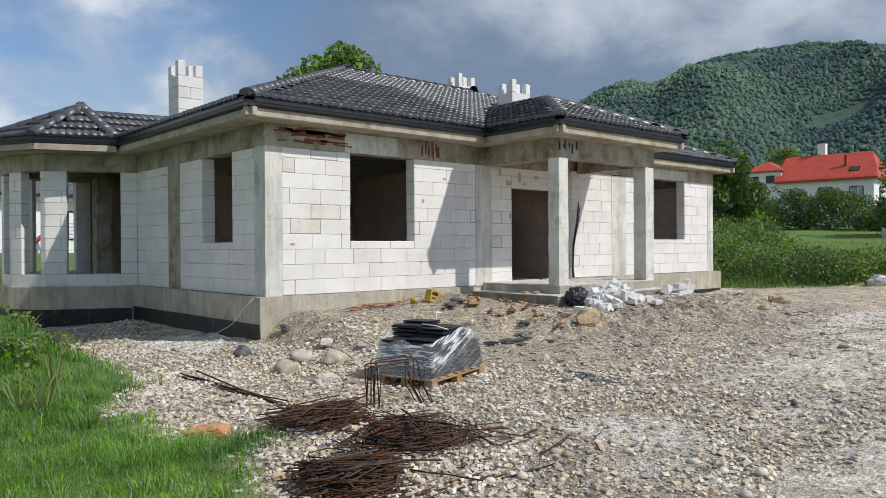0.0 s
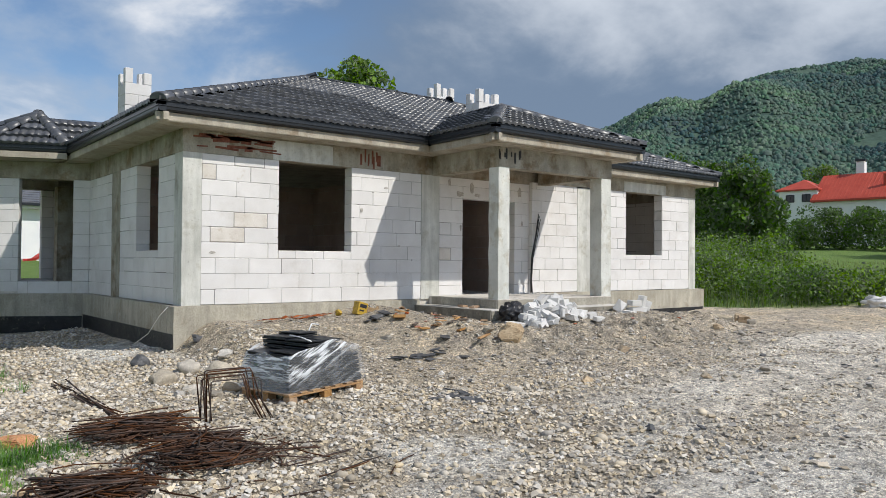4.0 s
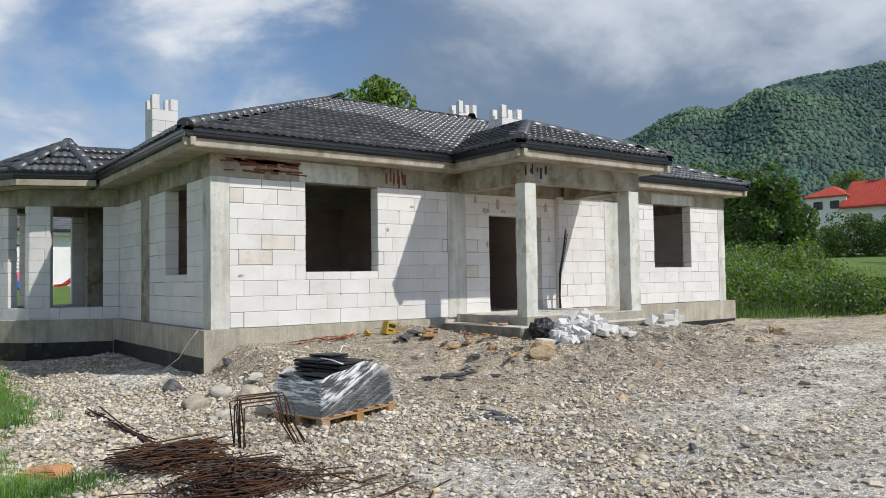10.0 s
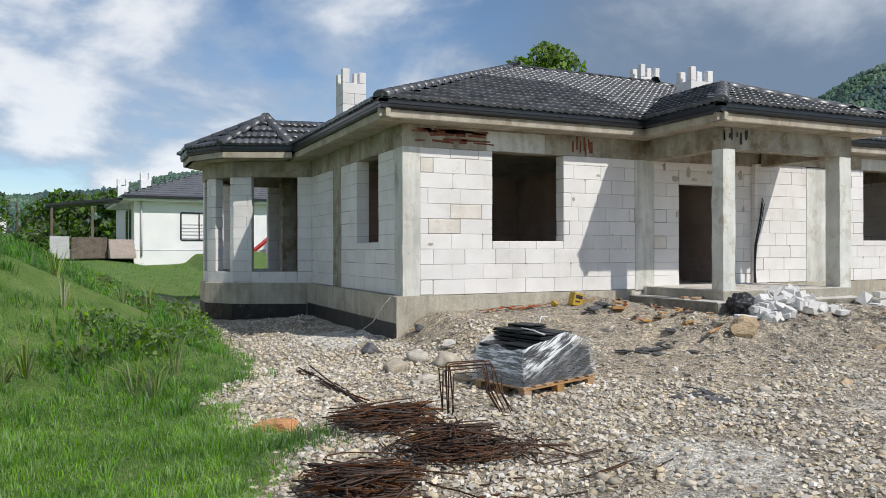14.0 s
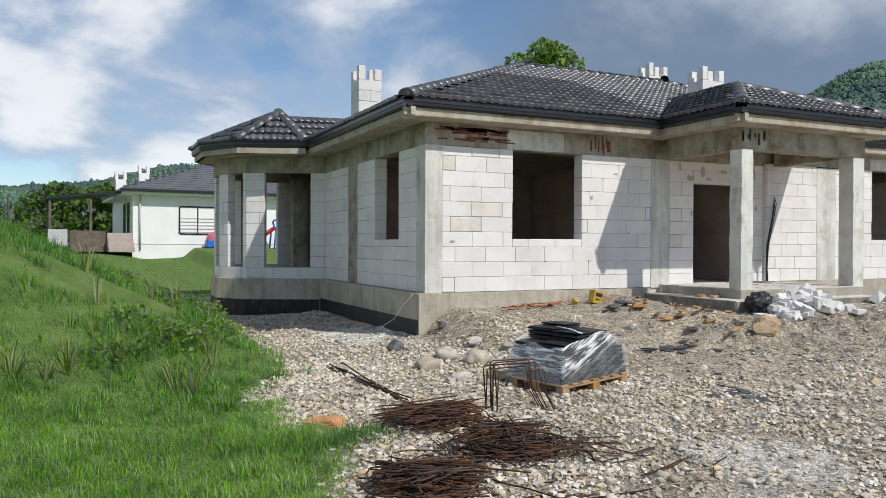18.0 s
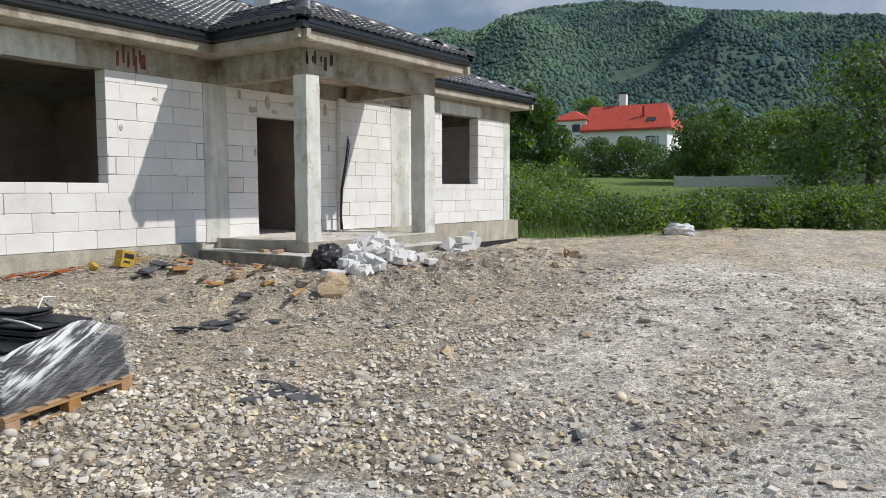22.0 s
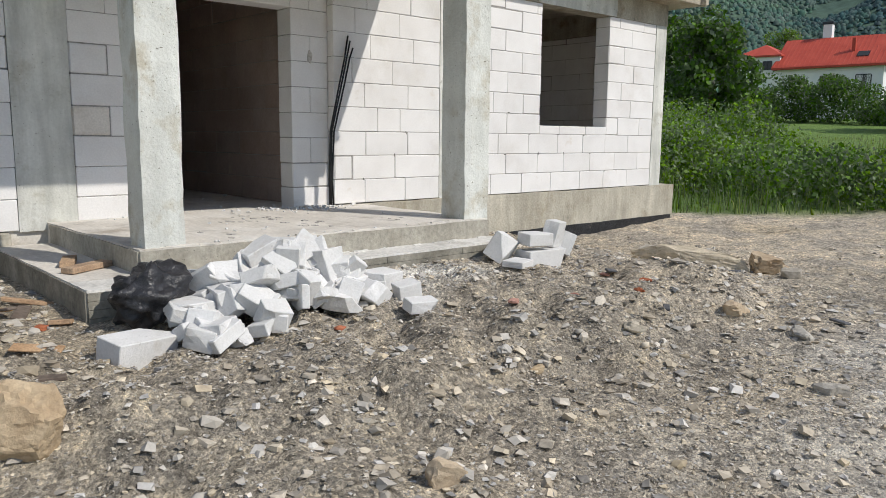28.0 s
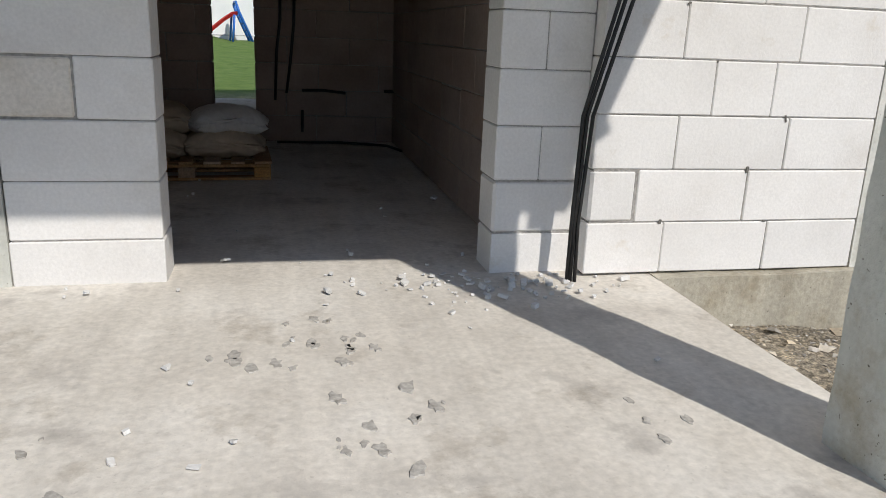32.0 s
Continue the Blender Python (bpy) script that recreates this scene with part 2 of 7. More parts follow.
M["edge"] = material("slab_edge", [(0.3, (0.30, 0.275, 0.225)), (0.5, (0.40, 0.375, 0.315)), (0.72, (0.52, 0.49, 0.42))], 0.95, 2.4, 30, 0.8, 0.012, spots=((0.62, 0.7), (0.20, 0.185, 0.155), 5.0), streak=0.25, fine_amt=0.2, pits=0.8)
M["tread"] = material("dusty_tread", [(0.3, (0.50, 0.48, 0.445)), (0.5, (0.63, 0.61, 0.57)), (0.72, (0.74, 0.72, 0.69))], 0.95, 3.2, 35, 0.5, 0.008, spots=((0.56, 0.70), (0.42, 0.40, 0.36), 6.0), fine_amt=0.2)
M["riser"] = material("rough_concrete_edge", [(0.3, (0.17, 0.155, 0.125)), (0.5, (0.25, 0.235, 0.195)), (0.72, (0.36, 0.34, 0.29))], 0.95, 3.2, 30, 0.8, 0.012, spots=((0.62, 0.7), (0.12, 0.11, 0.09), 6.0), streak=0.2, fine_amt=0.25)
M["bitumen"] = material("bitumen", [(0.3, (0.008, 0.008, 0.01)), (0.7, (0.03, 0.03, 0.034))], 0.45, 6, 50, 0.6, 0.01, spots=((0.6, 0.7), (0.14, 0.13, 0.11), 9.0))
M["soffit"] = material("formwork_soffit", [(0.3, (0.36, 0.315, 0.25)), (0.7, (0.52, 0.475, 0.395))], 0.9, 2.2, 40, 0.5, 0.008, spots=((0.6, 0.7), (0.30, 0.25, 0.19), 4.0), streak=0.2, fine_amt=0.18, pits=0.6, stain=((0.52, 0.66), (0.7, 0.62, 0.52), 1.5))
M["ceiling_red"] = material("porch_ceiling_board", [(0.3, (0.46, 0.33, 0.26)), (0.7, (0.60, 0.47, 0.40))], 0.9, 3, 40, 0.4)
M["clay"] = material("broken_clay_tile", [(0.3, (0.13, 0.045, 0.03)), (0.7, (0.27, 0.10, 0.065))], 0.95, 12, 60, 0.6, 0.01)
M["tile"] = material("roof_tile", [(0.3, (0.060, 0.064, 0.074)), (0.7, (0.105, 0.11, 0.122))], 0.34, 3.0, 90, 0.25, 0.004, vary=0.25, fine_amt=0.25, spec=0.5)
M["tile_far"] = material("roof_tile_joined", [(0.3, (0.060, 0.064, 0.074)), (0.7, (0.105, 0.11, 0.122))], 0.34, 3.0, 90, 0.25, 0.004, vary=0.25, island=True, fine_amt=0.25, spec=0.5)
M["gutter"] = material("gutter_metal", [(0.3, (0.010, 0.013, 0.018)), (0.7, (0.017, 0.02, 0.026))], 0.35, 2, 60, 0.05, spec=0.5)
M["timber"] = material("raw_timber", [(0.3, (0.34, 0.20, 0.10)), (0.7, (0.52, 0.34, 0.19))], 0.85, 7, 80, 0.4, 0.005, vary=0.15, streak=0.1)
M["rubber"] = material("black_conduit", [(0.3, (0.008, 0.008, 0.009)), (0.7, (0.02, 0.02, 0.02))], 0.4, 5, 40, 0.1)


# ---- mesh helpers ----
def mesh_of(name, verts, faces, mat, smooth=False):
    me = bpy.data.meshes.new(name)
    me.from_pydata([tuple(v) for v in verts], [], [tuple(f) for f in faces])
    me.materials.append(mat)
    if smooth:
        me.polygons.foreach_set("use_smooth", [True] * len(me.polygons))
    me.update()
    return me


def add(name, me, parent=None, m=None, label=""):
    ob = new(name, me)
    if parent is not None:
        ob.parent = parent
    if m is not None:
        ob.matrix_basis = m
    if label:
        ob["label"] = label
    return ob


def part(name, bm, mat, parent, label="", smooth=False):
    me = bpy.data.meshes.new(name)
    bm.to_mesh(me)
    bm.free()
    me.materials.append(mat)
    if smooth:
        me.polygons.foreach_set("use_smooth", [True] * len(me.polygons))
    return add(name, me, parent, None, label)


def empty(name, m=None, label="", category="", group="", kind=""):
    ob = new(name)
    ob.empty_display_size = 0.1
    if m is not None:
        ob.matrix_basis = m
    return tagged(ob, label, category, group, kind)


def chamfer_box(sx, sy, sz, b):
    """Vertices and faces of a box centred on the origin, its edges cut by b."""
    vs, idx = [], {}
    for i in (-1, 1):
        for j in (-1, 1):
            for k in (-1, 1):
                for ax in range(3):
                    p = [i * (sx / 2 - b), j * (sy / 2 - b), k * (sz / 2 - b)]
                    p[ax] += (i, j, k)[ax] * b
                    idx[(i, j, k, ax)] = len(vs)
                    vs.append(tuple(p))
    fs = []
    for ax in range(3):
        o = [a for a in range(3) if a != ax]
        for s in (-1, 1):
            q = []
            for a, c in ((-1, -1), (1, -1), (1, 1), (-1, 1)):
                key = [0, 0, 0]
                key[ax], key[o[0]], key[o[1]] = s, a, c
                q.append(idx[(*key, ax)])
            fs.append(q if (s > 0) == (ax != 1) else q[::-1])
    for ax in range(3):
        o = [a for a in range(3) if a != ax]
        for a in (-1, 1):
            for c in (-1, 1):
                k0, k1 = [0, 0, 0], [0, 0, 0]
                k0[ax], k1[ax] = -1, 1
                for k in (k0, k1):
                    k[o[0]], k[o[1]] = a, c
                q = [idx[(*k0, o[0])], idx[(*k1, o[0])], idx[(*k1, o[1])], idx[(*k0, o[1])]]
                fs.append(q if (a * c > 0) == (ax != 1) else q[::-1])
    for i in (-1, 1):
        for j in (-1, 1):
            for k in (-1, 1):
                q = [idx[(i, j, k, 0)], idx[(i, j, k, 1)], idx[(i, j, k, 2)]]
                fs.append(q if i * j * k > 0 else q[::-1])
    return vs, fs


BOXES = {}


def box_mesh(name, sx, sy, sz, mat, b=0.006):
    key = (round(sx * 200), round(sy * 200), round(sz * 200), mat.name, name, b)
    if key not in BOXES:
        b = min(b, sx * 0.3, sy * 0.3, sz * 0.3)
        BOXES[key] = mesh_of(name, *chamfer_box(sx, sy, sz, b), mat)
    return BOXES[key]


def boxes_mesh(name, spans, mat, b=0.004):
    """One mesh of several boxes (x0, x1, y0, y1, z0, z1)."""
    vs, fs = [], []
    for x0, x1, y0, y1, z0, z1 in spans:
        v, f = chamfer_box(x1 - x0, y1 - y0, z1 - z0, min(b, (x1 - x0) * 0.3, (y1 - y0) * 0.3, (z1 - z0) * 0.3))
        n = len(vs)
        vs += [(p[0] + (x0 + x1) / 2, p[1] + (y0 + y1) / 2, p[2] + (z0 + z1) / 2) for p in v]
        fs += [[i + n for i in q] for q in f]
    return mesh_of(name, vs, fs, mat)


def box(name, x0, x1, y0, y1, z0, z1, mat, parent=None, b=0.006, label=""):
    return add(name, box_mesh(name, x1 - x0, y1 - y0, z1 - z0, mat, b), parent, pose((x0 + x1) / 2, (y0 + y1) / 2, (z0 + z1) / 2), label)


def rough_box(name, x0, x1, y0, y1, z0, z1, mat, parent=None, amp=0.006, seg=0.12, label=""):
    """A cast or worn block: a subdivided box whose faces and edges wander a little."""
    bm = bmesh.new()
    bmesh.ops.create_cube(bm, size=1)
    bmesh.ops.scale(bm, vec=(x1 - x0, y1 - y0, z1 - z0), verts=bm.verts)
    bmesh.ops.translate(bm, vec=((x0 + x1) / 2, (y0 + y1) / 2, (z0 + z1) / 2), verts=bm.verts)
    for ax in range(3):
        length = (x1 - x0, y1 - y0, z1 - z0)[ax]
        cuts = min(40, int(length / seg))
        if cuts > 0:
            es = [e for e in bm.edges if abs((e.verts[0].co - e.verts[1].co)[ax]) > 0.9 * length]
            bmesh.ops.subdivide_edges(bm, edges=es, cuts=cuts, use_grid_fill=True)
    for v in bm.verts:
        n = noise.noise_vector(v.co * 3.1) * amp + noise.noise_vector(v.co * 11.0) * amp * 0.6
        v.co += n
    return part(name, bm, mat, parent, label)


def tube(name, pts, r, mat, parent=None, sides=6, label=""):
    """A round bar or cable along a line of points."""
    pts = [Vector(p) for p in pts]
    vs, fs = [], []
    for i, p in enumerate(pts):
        d = (pts[min(i + 1, len(pts) - 1)] - pts[max(i - 1, 0)]).normalized()
        a = d.orthogonal().normalized() if i == 0 else (a - d * a.dot(d)).normalized()
        c = d.cross(a)
        vs += [p + (a * math.cos(2 * math.pi * k / sides) + c * math.sin(2 * math.pi * k / sides)) * r for k in range(sides)]
    for i in range(len(pts) - 1):
        for k in range(sides):
            fs.append((i * sides + k, i * sides + (k + 1) % sides, (i + 1) * sides + (k + 1) % sides, (i + 1) * sides + k))
    fs += [tuple(range(sides))[::-1], tuple(range((len(pts) - 1) * sides, len(pts) * sides))]
    return add(name, mesh_of(name, vs, fs, mat, True), parent, None, label)


# ---- ground ----
def sstep(v, a, b):
    t = np.clip((v - a) / (b - a), 0, 1)
    return t * t * (3 - 2 * t)


def waves(x, y, scale, seed, octaves=4):
    """Smooth pseudo-noise from sums of sines, about -1 to 1."""
    rng = np.random.RandomState(seed)
    out, amp, tot = 0, 1.0, 0
    for _ in range(octaves):
        for _ in range(4):
            a, ph = rng.uniform(0, 6.283), rng.uniform(0, 6.283)
            out = out + amp * np.sin((x * math.cos(a) + y * math.sin(a)) * scale + ph + 1.3 * np.sin((x * math.sin(a) - y * math.cos(a)) * scale * 0.7 + ph * 2))
            tot += amp * 0.5
        scale, amp = scale * 2.1, amp * 0.55
    return out / tot


def grass_edge(y):
    edge = np.interp(y, (-2, 2, 3.2, 4.0, 4.7, 5.2, 5.8, 6.3, 6.9, 7.8, 8.4, 9.0, 9.6, 12, 20), (1.6, 1.65, 1.9, 2.2, 2.45, 2.68, 2.95, 2.85, 2.62, 2.55, 2.75, 3.28, 3.35, 3.35, 3.74))
    return edge + 0.05 * np.sin(y * 5.3) + 0.03 * np.sin(y * 12.1)


def soil_strip(x, y):
    """Bare turned soil between the bank and the bay."""
    return sstep(1.2 + 0.4 * waves(x, y, 1.9, 35, 3) - np.hypot((x - 1.2) / 4.0, (y - 20.5) / 3.2), 0, 0.5)


def grass_zone(x, y):
    """1 where grass grows, 0 on the building site."""
    left = sstep(grass_edge(y) - x, -0.15, 0.3) * (1 - soil_strip(x, y))
    back = sstep(y, 21.5, 24.0)
    right = sstep(x * 0.55 + y * 0.83 - 20.6 + 0.5 * np.sin(y * 0.9), -0.3, 0.5) * sstep(x, 20.4, 21.0)
    far = sstep(x, 27.0, 29.0) * sstep(y, -12.0, -8.0)
    return np.clip(np.maximum(np.maximum(left, back), np.maximum(right, far)), 0, 1)


def ground_z(x, y, fine=True):
    z = 0.05 + 0.033 * np.clip(x, -8, 13) + 0.02 * np.clip(y, -6, 9) + 0.16 * np.exp(-(x * x + y * y) / 14)
    foot = 6.75 + 0.65 * (1 - sstep(x, 10.0, 11.2)) + 0.12 * np.sin(x * 4.1 + 1) + 0.1 * np.sin(x * 1.7)
    z = z + (0.255 + 0.05 * sstep(y, 8.4, 8.8)) * sstep(y, foot, foot + 0.62) * sstep(x, 8.5, 9.6) * (1 - sstep(x, 14.6, 17.2))
    z = z - 0.10 * np.exp(-((x - 11.8) / 1.7) ** 2 - ((y - 5.6) / 0.9) ** 2) - 0.06 * sstep(x, 14.5, 16.0) * (1 - sstep(x, 18, 20)) * sstep(y, 7, 9)
    z = z + 0.46 * sstep(y, 7.8, 10.4) * sstep(x, 5.75, 6.5) * (1 - sstep(x, 8.4, 10.6))
    z = z - 0.06 * sstep(y, 11.5, 13) * sstep(6.2 - x, 0, 1)
    heap = np.clip(0.52 * (grass_edge(y) - x + 0.1), 0, 2.1 + 0.14 * np.sin(x * 1.7 + y) + 0.08 * np.sin(x * 4.3 - y * 2.1)) * sstep(y, 7.2, 11.5) * (1 - 0.55 * sstep(y, 15.5, 24))
    lawn = np.clip(0.036 * (y - 20), 0, 1.0)
    z = z + heap * (x < grass_edge(y) + 0.1) + lawn * (1 - 0.8 * sstep(heap, 0.2, 1.2))
    z = z + 0.25 * sstep(x, 21, 26) + np.clip(0.05 * (x - 40), 0, 5) * sstep(x, 40, 60) * sstep(y, -30, 10)
    if fine:
        site = 1 - grass_zone(x, y)
        near = (np.abs(x - 8) < 24) & (np.abs(y - 8) < 24)
        bumps = 0.02 * waves(x, y, 1.7, 3) + 0.015 * waves(x, y, 6.5, 5, 4)
        core = (x > 3) & (x < 18) & (y > -1) & (y < 12)
        bumps = bumps + np.where(core, 0.010 * waves(x, y, 21.0, 6, 2) * (0.5 + 0.5 * waves(x, y, 1.1, 8, 2)), 0)
        rut = 0.03 * waves(x * 0.4 + y, y - x * 0.5, 2.2, 9, 2) * sstep(x - y, 1.5, 4)
        z = z + np.where(near, bumps * (0.6 + 0.9 * site) + rut * site, 0)
        mound = sstep(y, 6.0, 7.4) * (1 - sstep(y, 8.3, 9.0)) * sstep(x, 8, 9.5) * (1 - sstep(x, 14.5, 16))
        z = z + mound * (0.06 * waves(x, y, 4.1, 21, 3) + 0.06 * waves(x * 1.6, y * 0.5, 7.0, 23, 3) + 0.03 * waves(x, y, 13.0, 25, 3))
    return z


def dust_zone(x, y):
    """Pale compacted dust where vehicles drive."""
    u, v = 0.93 * x + 0.37 * y, -0.37 * x + 0.93 * y
    tracks = 0.5 * waves(u * 0.35, v * 1.3, 1.5, 31, 4) + 0.25 * waves(x, y, 3.1, 32, 3)
    return sstep(tracks + 1.15 * sstep(x * 0.62 - y * 0.78, -1.5, 4.0) - 0.12, 0.25, 0.95) * (1 - sstep(y, 5.4, 6.9)) * (1 - 0.7 * sstep(x, 16, 20))


def gravel_bed(x, y):
    """Where the pale pebbles lie thick."""
    w = waves(x, y, 0.9, 41, 3) * 0.35
    f = sstep(w + 1.25 - np.hypot((x - 7.0) / 5.8, (y - 4.75 + 0.06 * (x - 5)) / 1.9), 0.0, 0.45)
    f = f * (1 - sstep(x, 6.6, 8.8) * (1 - 0.42 * sstep(waves(x * 0.7, y * 1.3, 1.5, 46, 4), -0.25, 0.5)))
    f1 = sstep(w + 1.3 - np.hypot((x - 4.3) / 2.6, (y - 7.0) / 3.4), 0.0, 0.5)
    f2 = sstep(waves(x, y, 1.2, 42, 3) * 0.5 + 1.3 - np.hypot((x - 4.6) / 1.7, (y - 12.0) / 6.0), 0.1, 0.8)
    return np.maximum(np.maximum(f, f1), f2) * (1 - grass_zone(x, y))


def lime_zone(x, y):
    """Spilt lime and pale block dust."""
    z = np.zeros_like(x)
    for cx, cy, rx, ry, k in ((5.1, 12.2, 0.75, 1.8, 1.0), (13.0, 8.45, 0.9, 0.30, 0.95), (11.9, 8.75, 1.6, 0.10, 0.8), (12.3, 8.3, 0.5, 0.3, 0.45), (5.7, 3.9, 0.55, 0.75, 0.8), (7.55, 3.2, 0.9, 0.4, 0.6), (5.2, 3.2, 0.6, 0.35, 0.6), (11.6, 4.6, 1.4, 0.4, 0.35), (16.5, 5.6, 2.5, 0.6, 0.35), (7.2, 1.9, 1.3, 0.7, 0.7)):
        z = np.maximum(z, k * sstep(1.25 + 0.5 * waves(x, y, 3.2, 37, 3) - np.hypot((x - cx) / rx, (y - cy) / ry), 0, 0.7))
    return z


def axis(lo, hi, step, far):
    mid = np.arange(lo, hi + step / 2, step)
    g, s = [], step
    a = hi
    while a < far:
        s *= 1.22
        a += s
        g.append(a)
    g = np.array(g)
    return np.concatenate(((lo - (g - hi))[::-1], mid, g))


def ground_material():
    m = bpy.data.materials.new("ground")
    m.use_nodes = True
    t = m.node_tree
    b = t.nodes["Principled BSDF"]
    b.inputs["Roughness"].default_value = 0.95
    b.inputs["Specular IOR Level"].default_value = 0.25
    geo = t.nodes.new("ShaderNodeNewGeometry")

    def nz(s, det=6, ro=0.6):
        n = t.nodes.new("ShaderNodeTexNoise")
        n.inputs["Scale"].default_value, n.inputs["Detail"].default_value, n.inputs["Roughness"].default_value = s, det, ro
        t.links.new(geo.outputs["Position"], n.inputs[0])
        return n.outputs[0]

    def ramp(v, *stops):
        r = t.nodes.new("ShaderNodeValToRGB")
        while len(r.color_ramp.elements) < len(stops):
            r.color_ramp.elements.new(0.5)
        for el, (p, c) in zip(r.color_ramp.elements, stops):
            el.position, el.color = p, (*c, 1)
        t.links.new(v, r.inputs[0])
        return r.outputs[0]

    def mix(kind, fac, a, c):
        n = t.nodes.new("ShaderNodeMix")
        n.data_type, n.blend_type = "RGBA", kind
        for i, v in ((0, fac), (6, a), (7, c)):
            if isinstance(v, float):
                n.inputs[i].default_value = v
            else:
                t.links.new(v, n.inputs[i])
        return n.outputs[2]

    def attr(name):
        a = t.nodes.new("ShaderNodeAttribute")
        a.attribute_name = name
        return a.outputs["Fac"]

    dirt = ramp(nz(1.4, 8, 0.68), (0.32, (0.31, 0.275, 0.235)), (0.46, (0.43, 0.385, 0.325)), (0.56, (0.56, 0.485, 0.38)), (0.7, (0.66, 0.58, 0.465)))
    clay = ramp(nz(1.9), (0.38, (0.40, 0.345, 0.265)), (0.62, (0.62, 0.515, 0.37)))
    dirt = mix("MIX", attr("clay"), dirt, clay)
    dust = ramp(nz(1.5, 8, 0.68), (0.38, (0.49, 0.455, 0.405)), (0.52, (0.63, 0.59, 0.53)), (0.62, (0.79, 0.75, 0.68)))
    dirt = mix("MIX", attr("dust"), dirt, dust)
    dirt = mix("MIX", attr("gravel"), dirt, ramp(nz(4, 6, 0.7), (0.35, (0.27, 0.235, 0.185)), (0.65, (0.42, 0.37, 0.30))))
    dirt = mix("MIX", attr("spoil"), dirt, ramp(nz(2.6, 8, 0.7), (0.36, (0.25, 0.228, 0.195)), (0.5, (0.345, 0.31, 0.26)), (0.66, (0.52, 0.455, 0.355))))
    dirt = mix("MIX", attr("lime"), dirt, ramp(nz(5, 8, 0.7), (0.35, (0.54, 0.515, 0.47)), (0.6, (0.80, 0.78, 0.74))))
    # grit tone, its dark end deepened to put tiny shadows into the colour
    speck = ramp(nz(70, 4, 0.75), (0.34, (0.32, 0.31, 0.30)), (0.48, (1, 1, 1)), (0.66, (1.45, 1.43, 1.38)))
    dirt = mix("MULTIPLY", 0.7, dirt, speck)
    clod = ramp(nz(7, 6, 0.75), (0.36, (0.45, 0.44, 0.42)), (0.46, (1, 1, 1)), (0.64, (1.42, 1.39, 1.33)))
    dirt = mix("MULTIPLY", 0.75, dirt, clod)

    def crumbs(scale):
        v = t.nodes.new("ShaderNodeTexVoronoi")
        v.inputs["Scale"].default_value = scale
        t.links.new(geo.outputs["Position"], v.inputs["Vector"])
        sp = t.nodes.new("ShaderNodeSeparateColor")
        t.links.new(v.outputs["Color"], sp.inputs[0])
        return sp.outputs[0], v.outputs["Distance"]

    (c1, d1), (c2, d2) = crumbs(34), crumbs(80)
    dirt = mix("MULTIPLY", 0.75, dirt, ramp(c1, (0.0, (0.55, 0.54, 0.53)), (0.55, (1, 1, 1)), (1.0, (1.45, 1.42, 1.36))))
    dirt = mix("MULTIPLY", 0.6, dirt, ramp(c2, (0.0, (0.5, 0.5, 0.49)), (0.5, (1, 1, 1)), (1.0, (1.5, 1.48, 1.43))))
    sward = ramp(nz(3.0), (0.3, (0.10, 0.175, 0.04)), (0.55, (0.15, 0.24, 0.06)), (0.75, (0.22, 0.26, 0.10)))
    sward = mix("MULTIPLY", 0.6, sward, ramp(nz(60, 3), (0.3, (0.4, 0.4, 0.4)), (0.7, (1.4, 1.4, 1.4))))
    t.links.new(mix("MIX", attr("grass"), dirt, sward), b.inputs["Base Color"])
    bp = t.nodes.new("ShaderNodeBump")
    bp.inputs["Strength"].default_value, bp.inputs["Distance"].default_value = 1.0, 0.05
    hsum = t.nodes.new("ShaderNodeMath")
    hsum.operation = "MULTIPLY_ADD"
    t.links.new(d1, hsum.inputs[0])
    hsum.inputs[1].default_value = -0.25
    t.links.new(nz(17, 8, 0.75), hsum.inputs[2])
    t.links.new(hsum.outputs[0], bp.inputs["Height"])
    t.links.new(bp.outputs[0], b.inputs["Normal"])
    return m


def build_ground():
    gx, gy = axis(-3, 20, 0.07, 2600), axis(-1.5, 13, 0.07, 2600)
    X, Y = np.meshgrid(gx, gy)
    Z = ground_z(X, Y)
    me = bpy.data.meshes.new("ground")
    ny, nx = X.shape
    i = np.arange(ny * nx).reshape(ny, nx)
    quads = np.stack((i[:-1, :-1], i[:-1, 1:], i[1:, 1:], i[1:, :-1]), -1).reshape(-1, 4)
    me.from_pydata(np.stack((X, Y, Z), -1).reshape(-1, 3).tolist(), [], quads.tolist())
    dust = dust_zone(X, Y)
    clay = sstep(waves(X, Y, 0.8, 33, 4), -0.1, 0.4) * 0.9
    lime = lime_zone(X, Y)
    spoil = sstep(Y + 0.5 * waves(X, Y, 1.4, 36, 3), 5.6, 6.9) * sstep(X, 6.2, 7.5) * (1 - sstep(X, 16.5, 18.5)) * (0.62 + 0.38 * waves(X, Y, 1.1, 38, 3))
    grav = np.where((np.abs(X - 8) < 14) & (np.abs(Y - 10) < 14), gravel_bed(X, Y) * 0.85, 0)
    for name, val in (("gravel", grav), ("spoil", np.clip(spoil, 0, 0.9)), ("grass", grass_zone(X, Y)), ("dust", dust), ("clay", clay), ("lime", lime)):
        at = me.attributes.new(name, "FLOAT", "POINT")
        at.data.foreach_set("value", np.ascontiguousarray(val.reshape(-1), dtype=np.float32))
    me.polygons.foreach_set("use_smooth", [True] * len(me.polygons))
    me.materials.append(ground_material())
    return tagged(new("ground", me), "uneven gravel and clay site with grassy edges", "ground", kind="structure")


ground = build_ground()


def gz(x, y):
    return float(ground_z(np.array(float(x)), np.array(float(y))))


# ---- house: walls ----
FLOOR = 1.225
COURSE, BLOCK = 0.2555, 0.605
TOP = 3.63


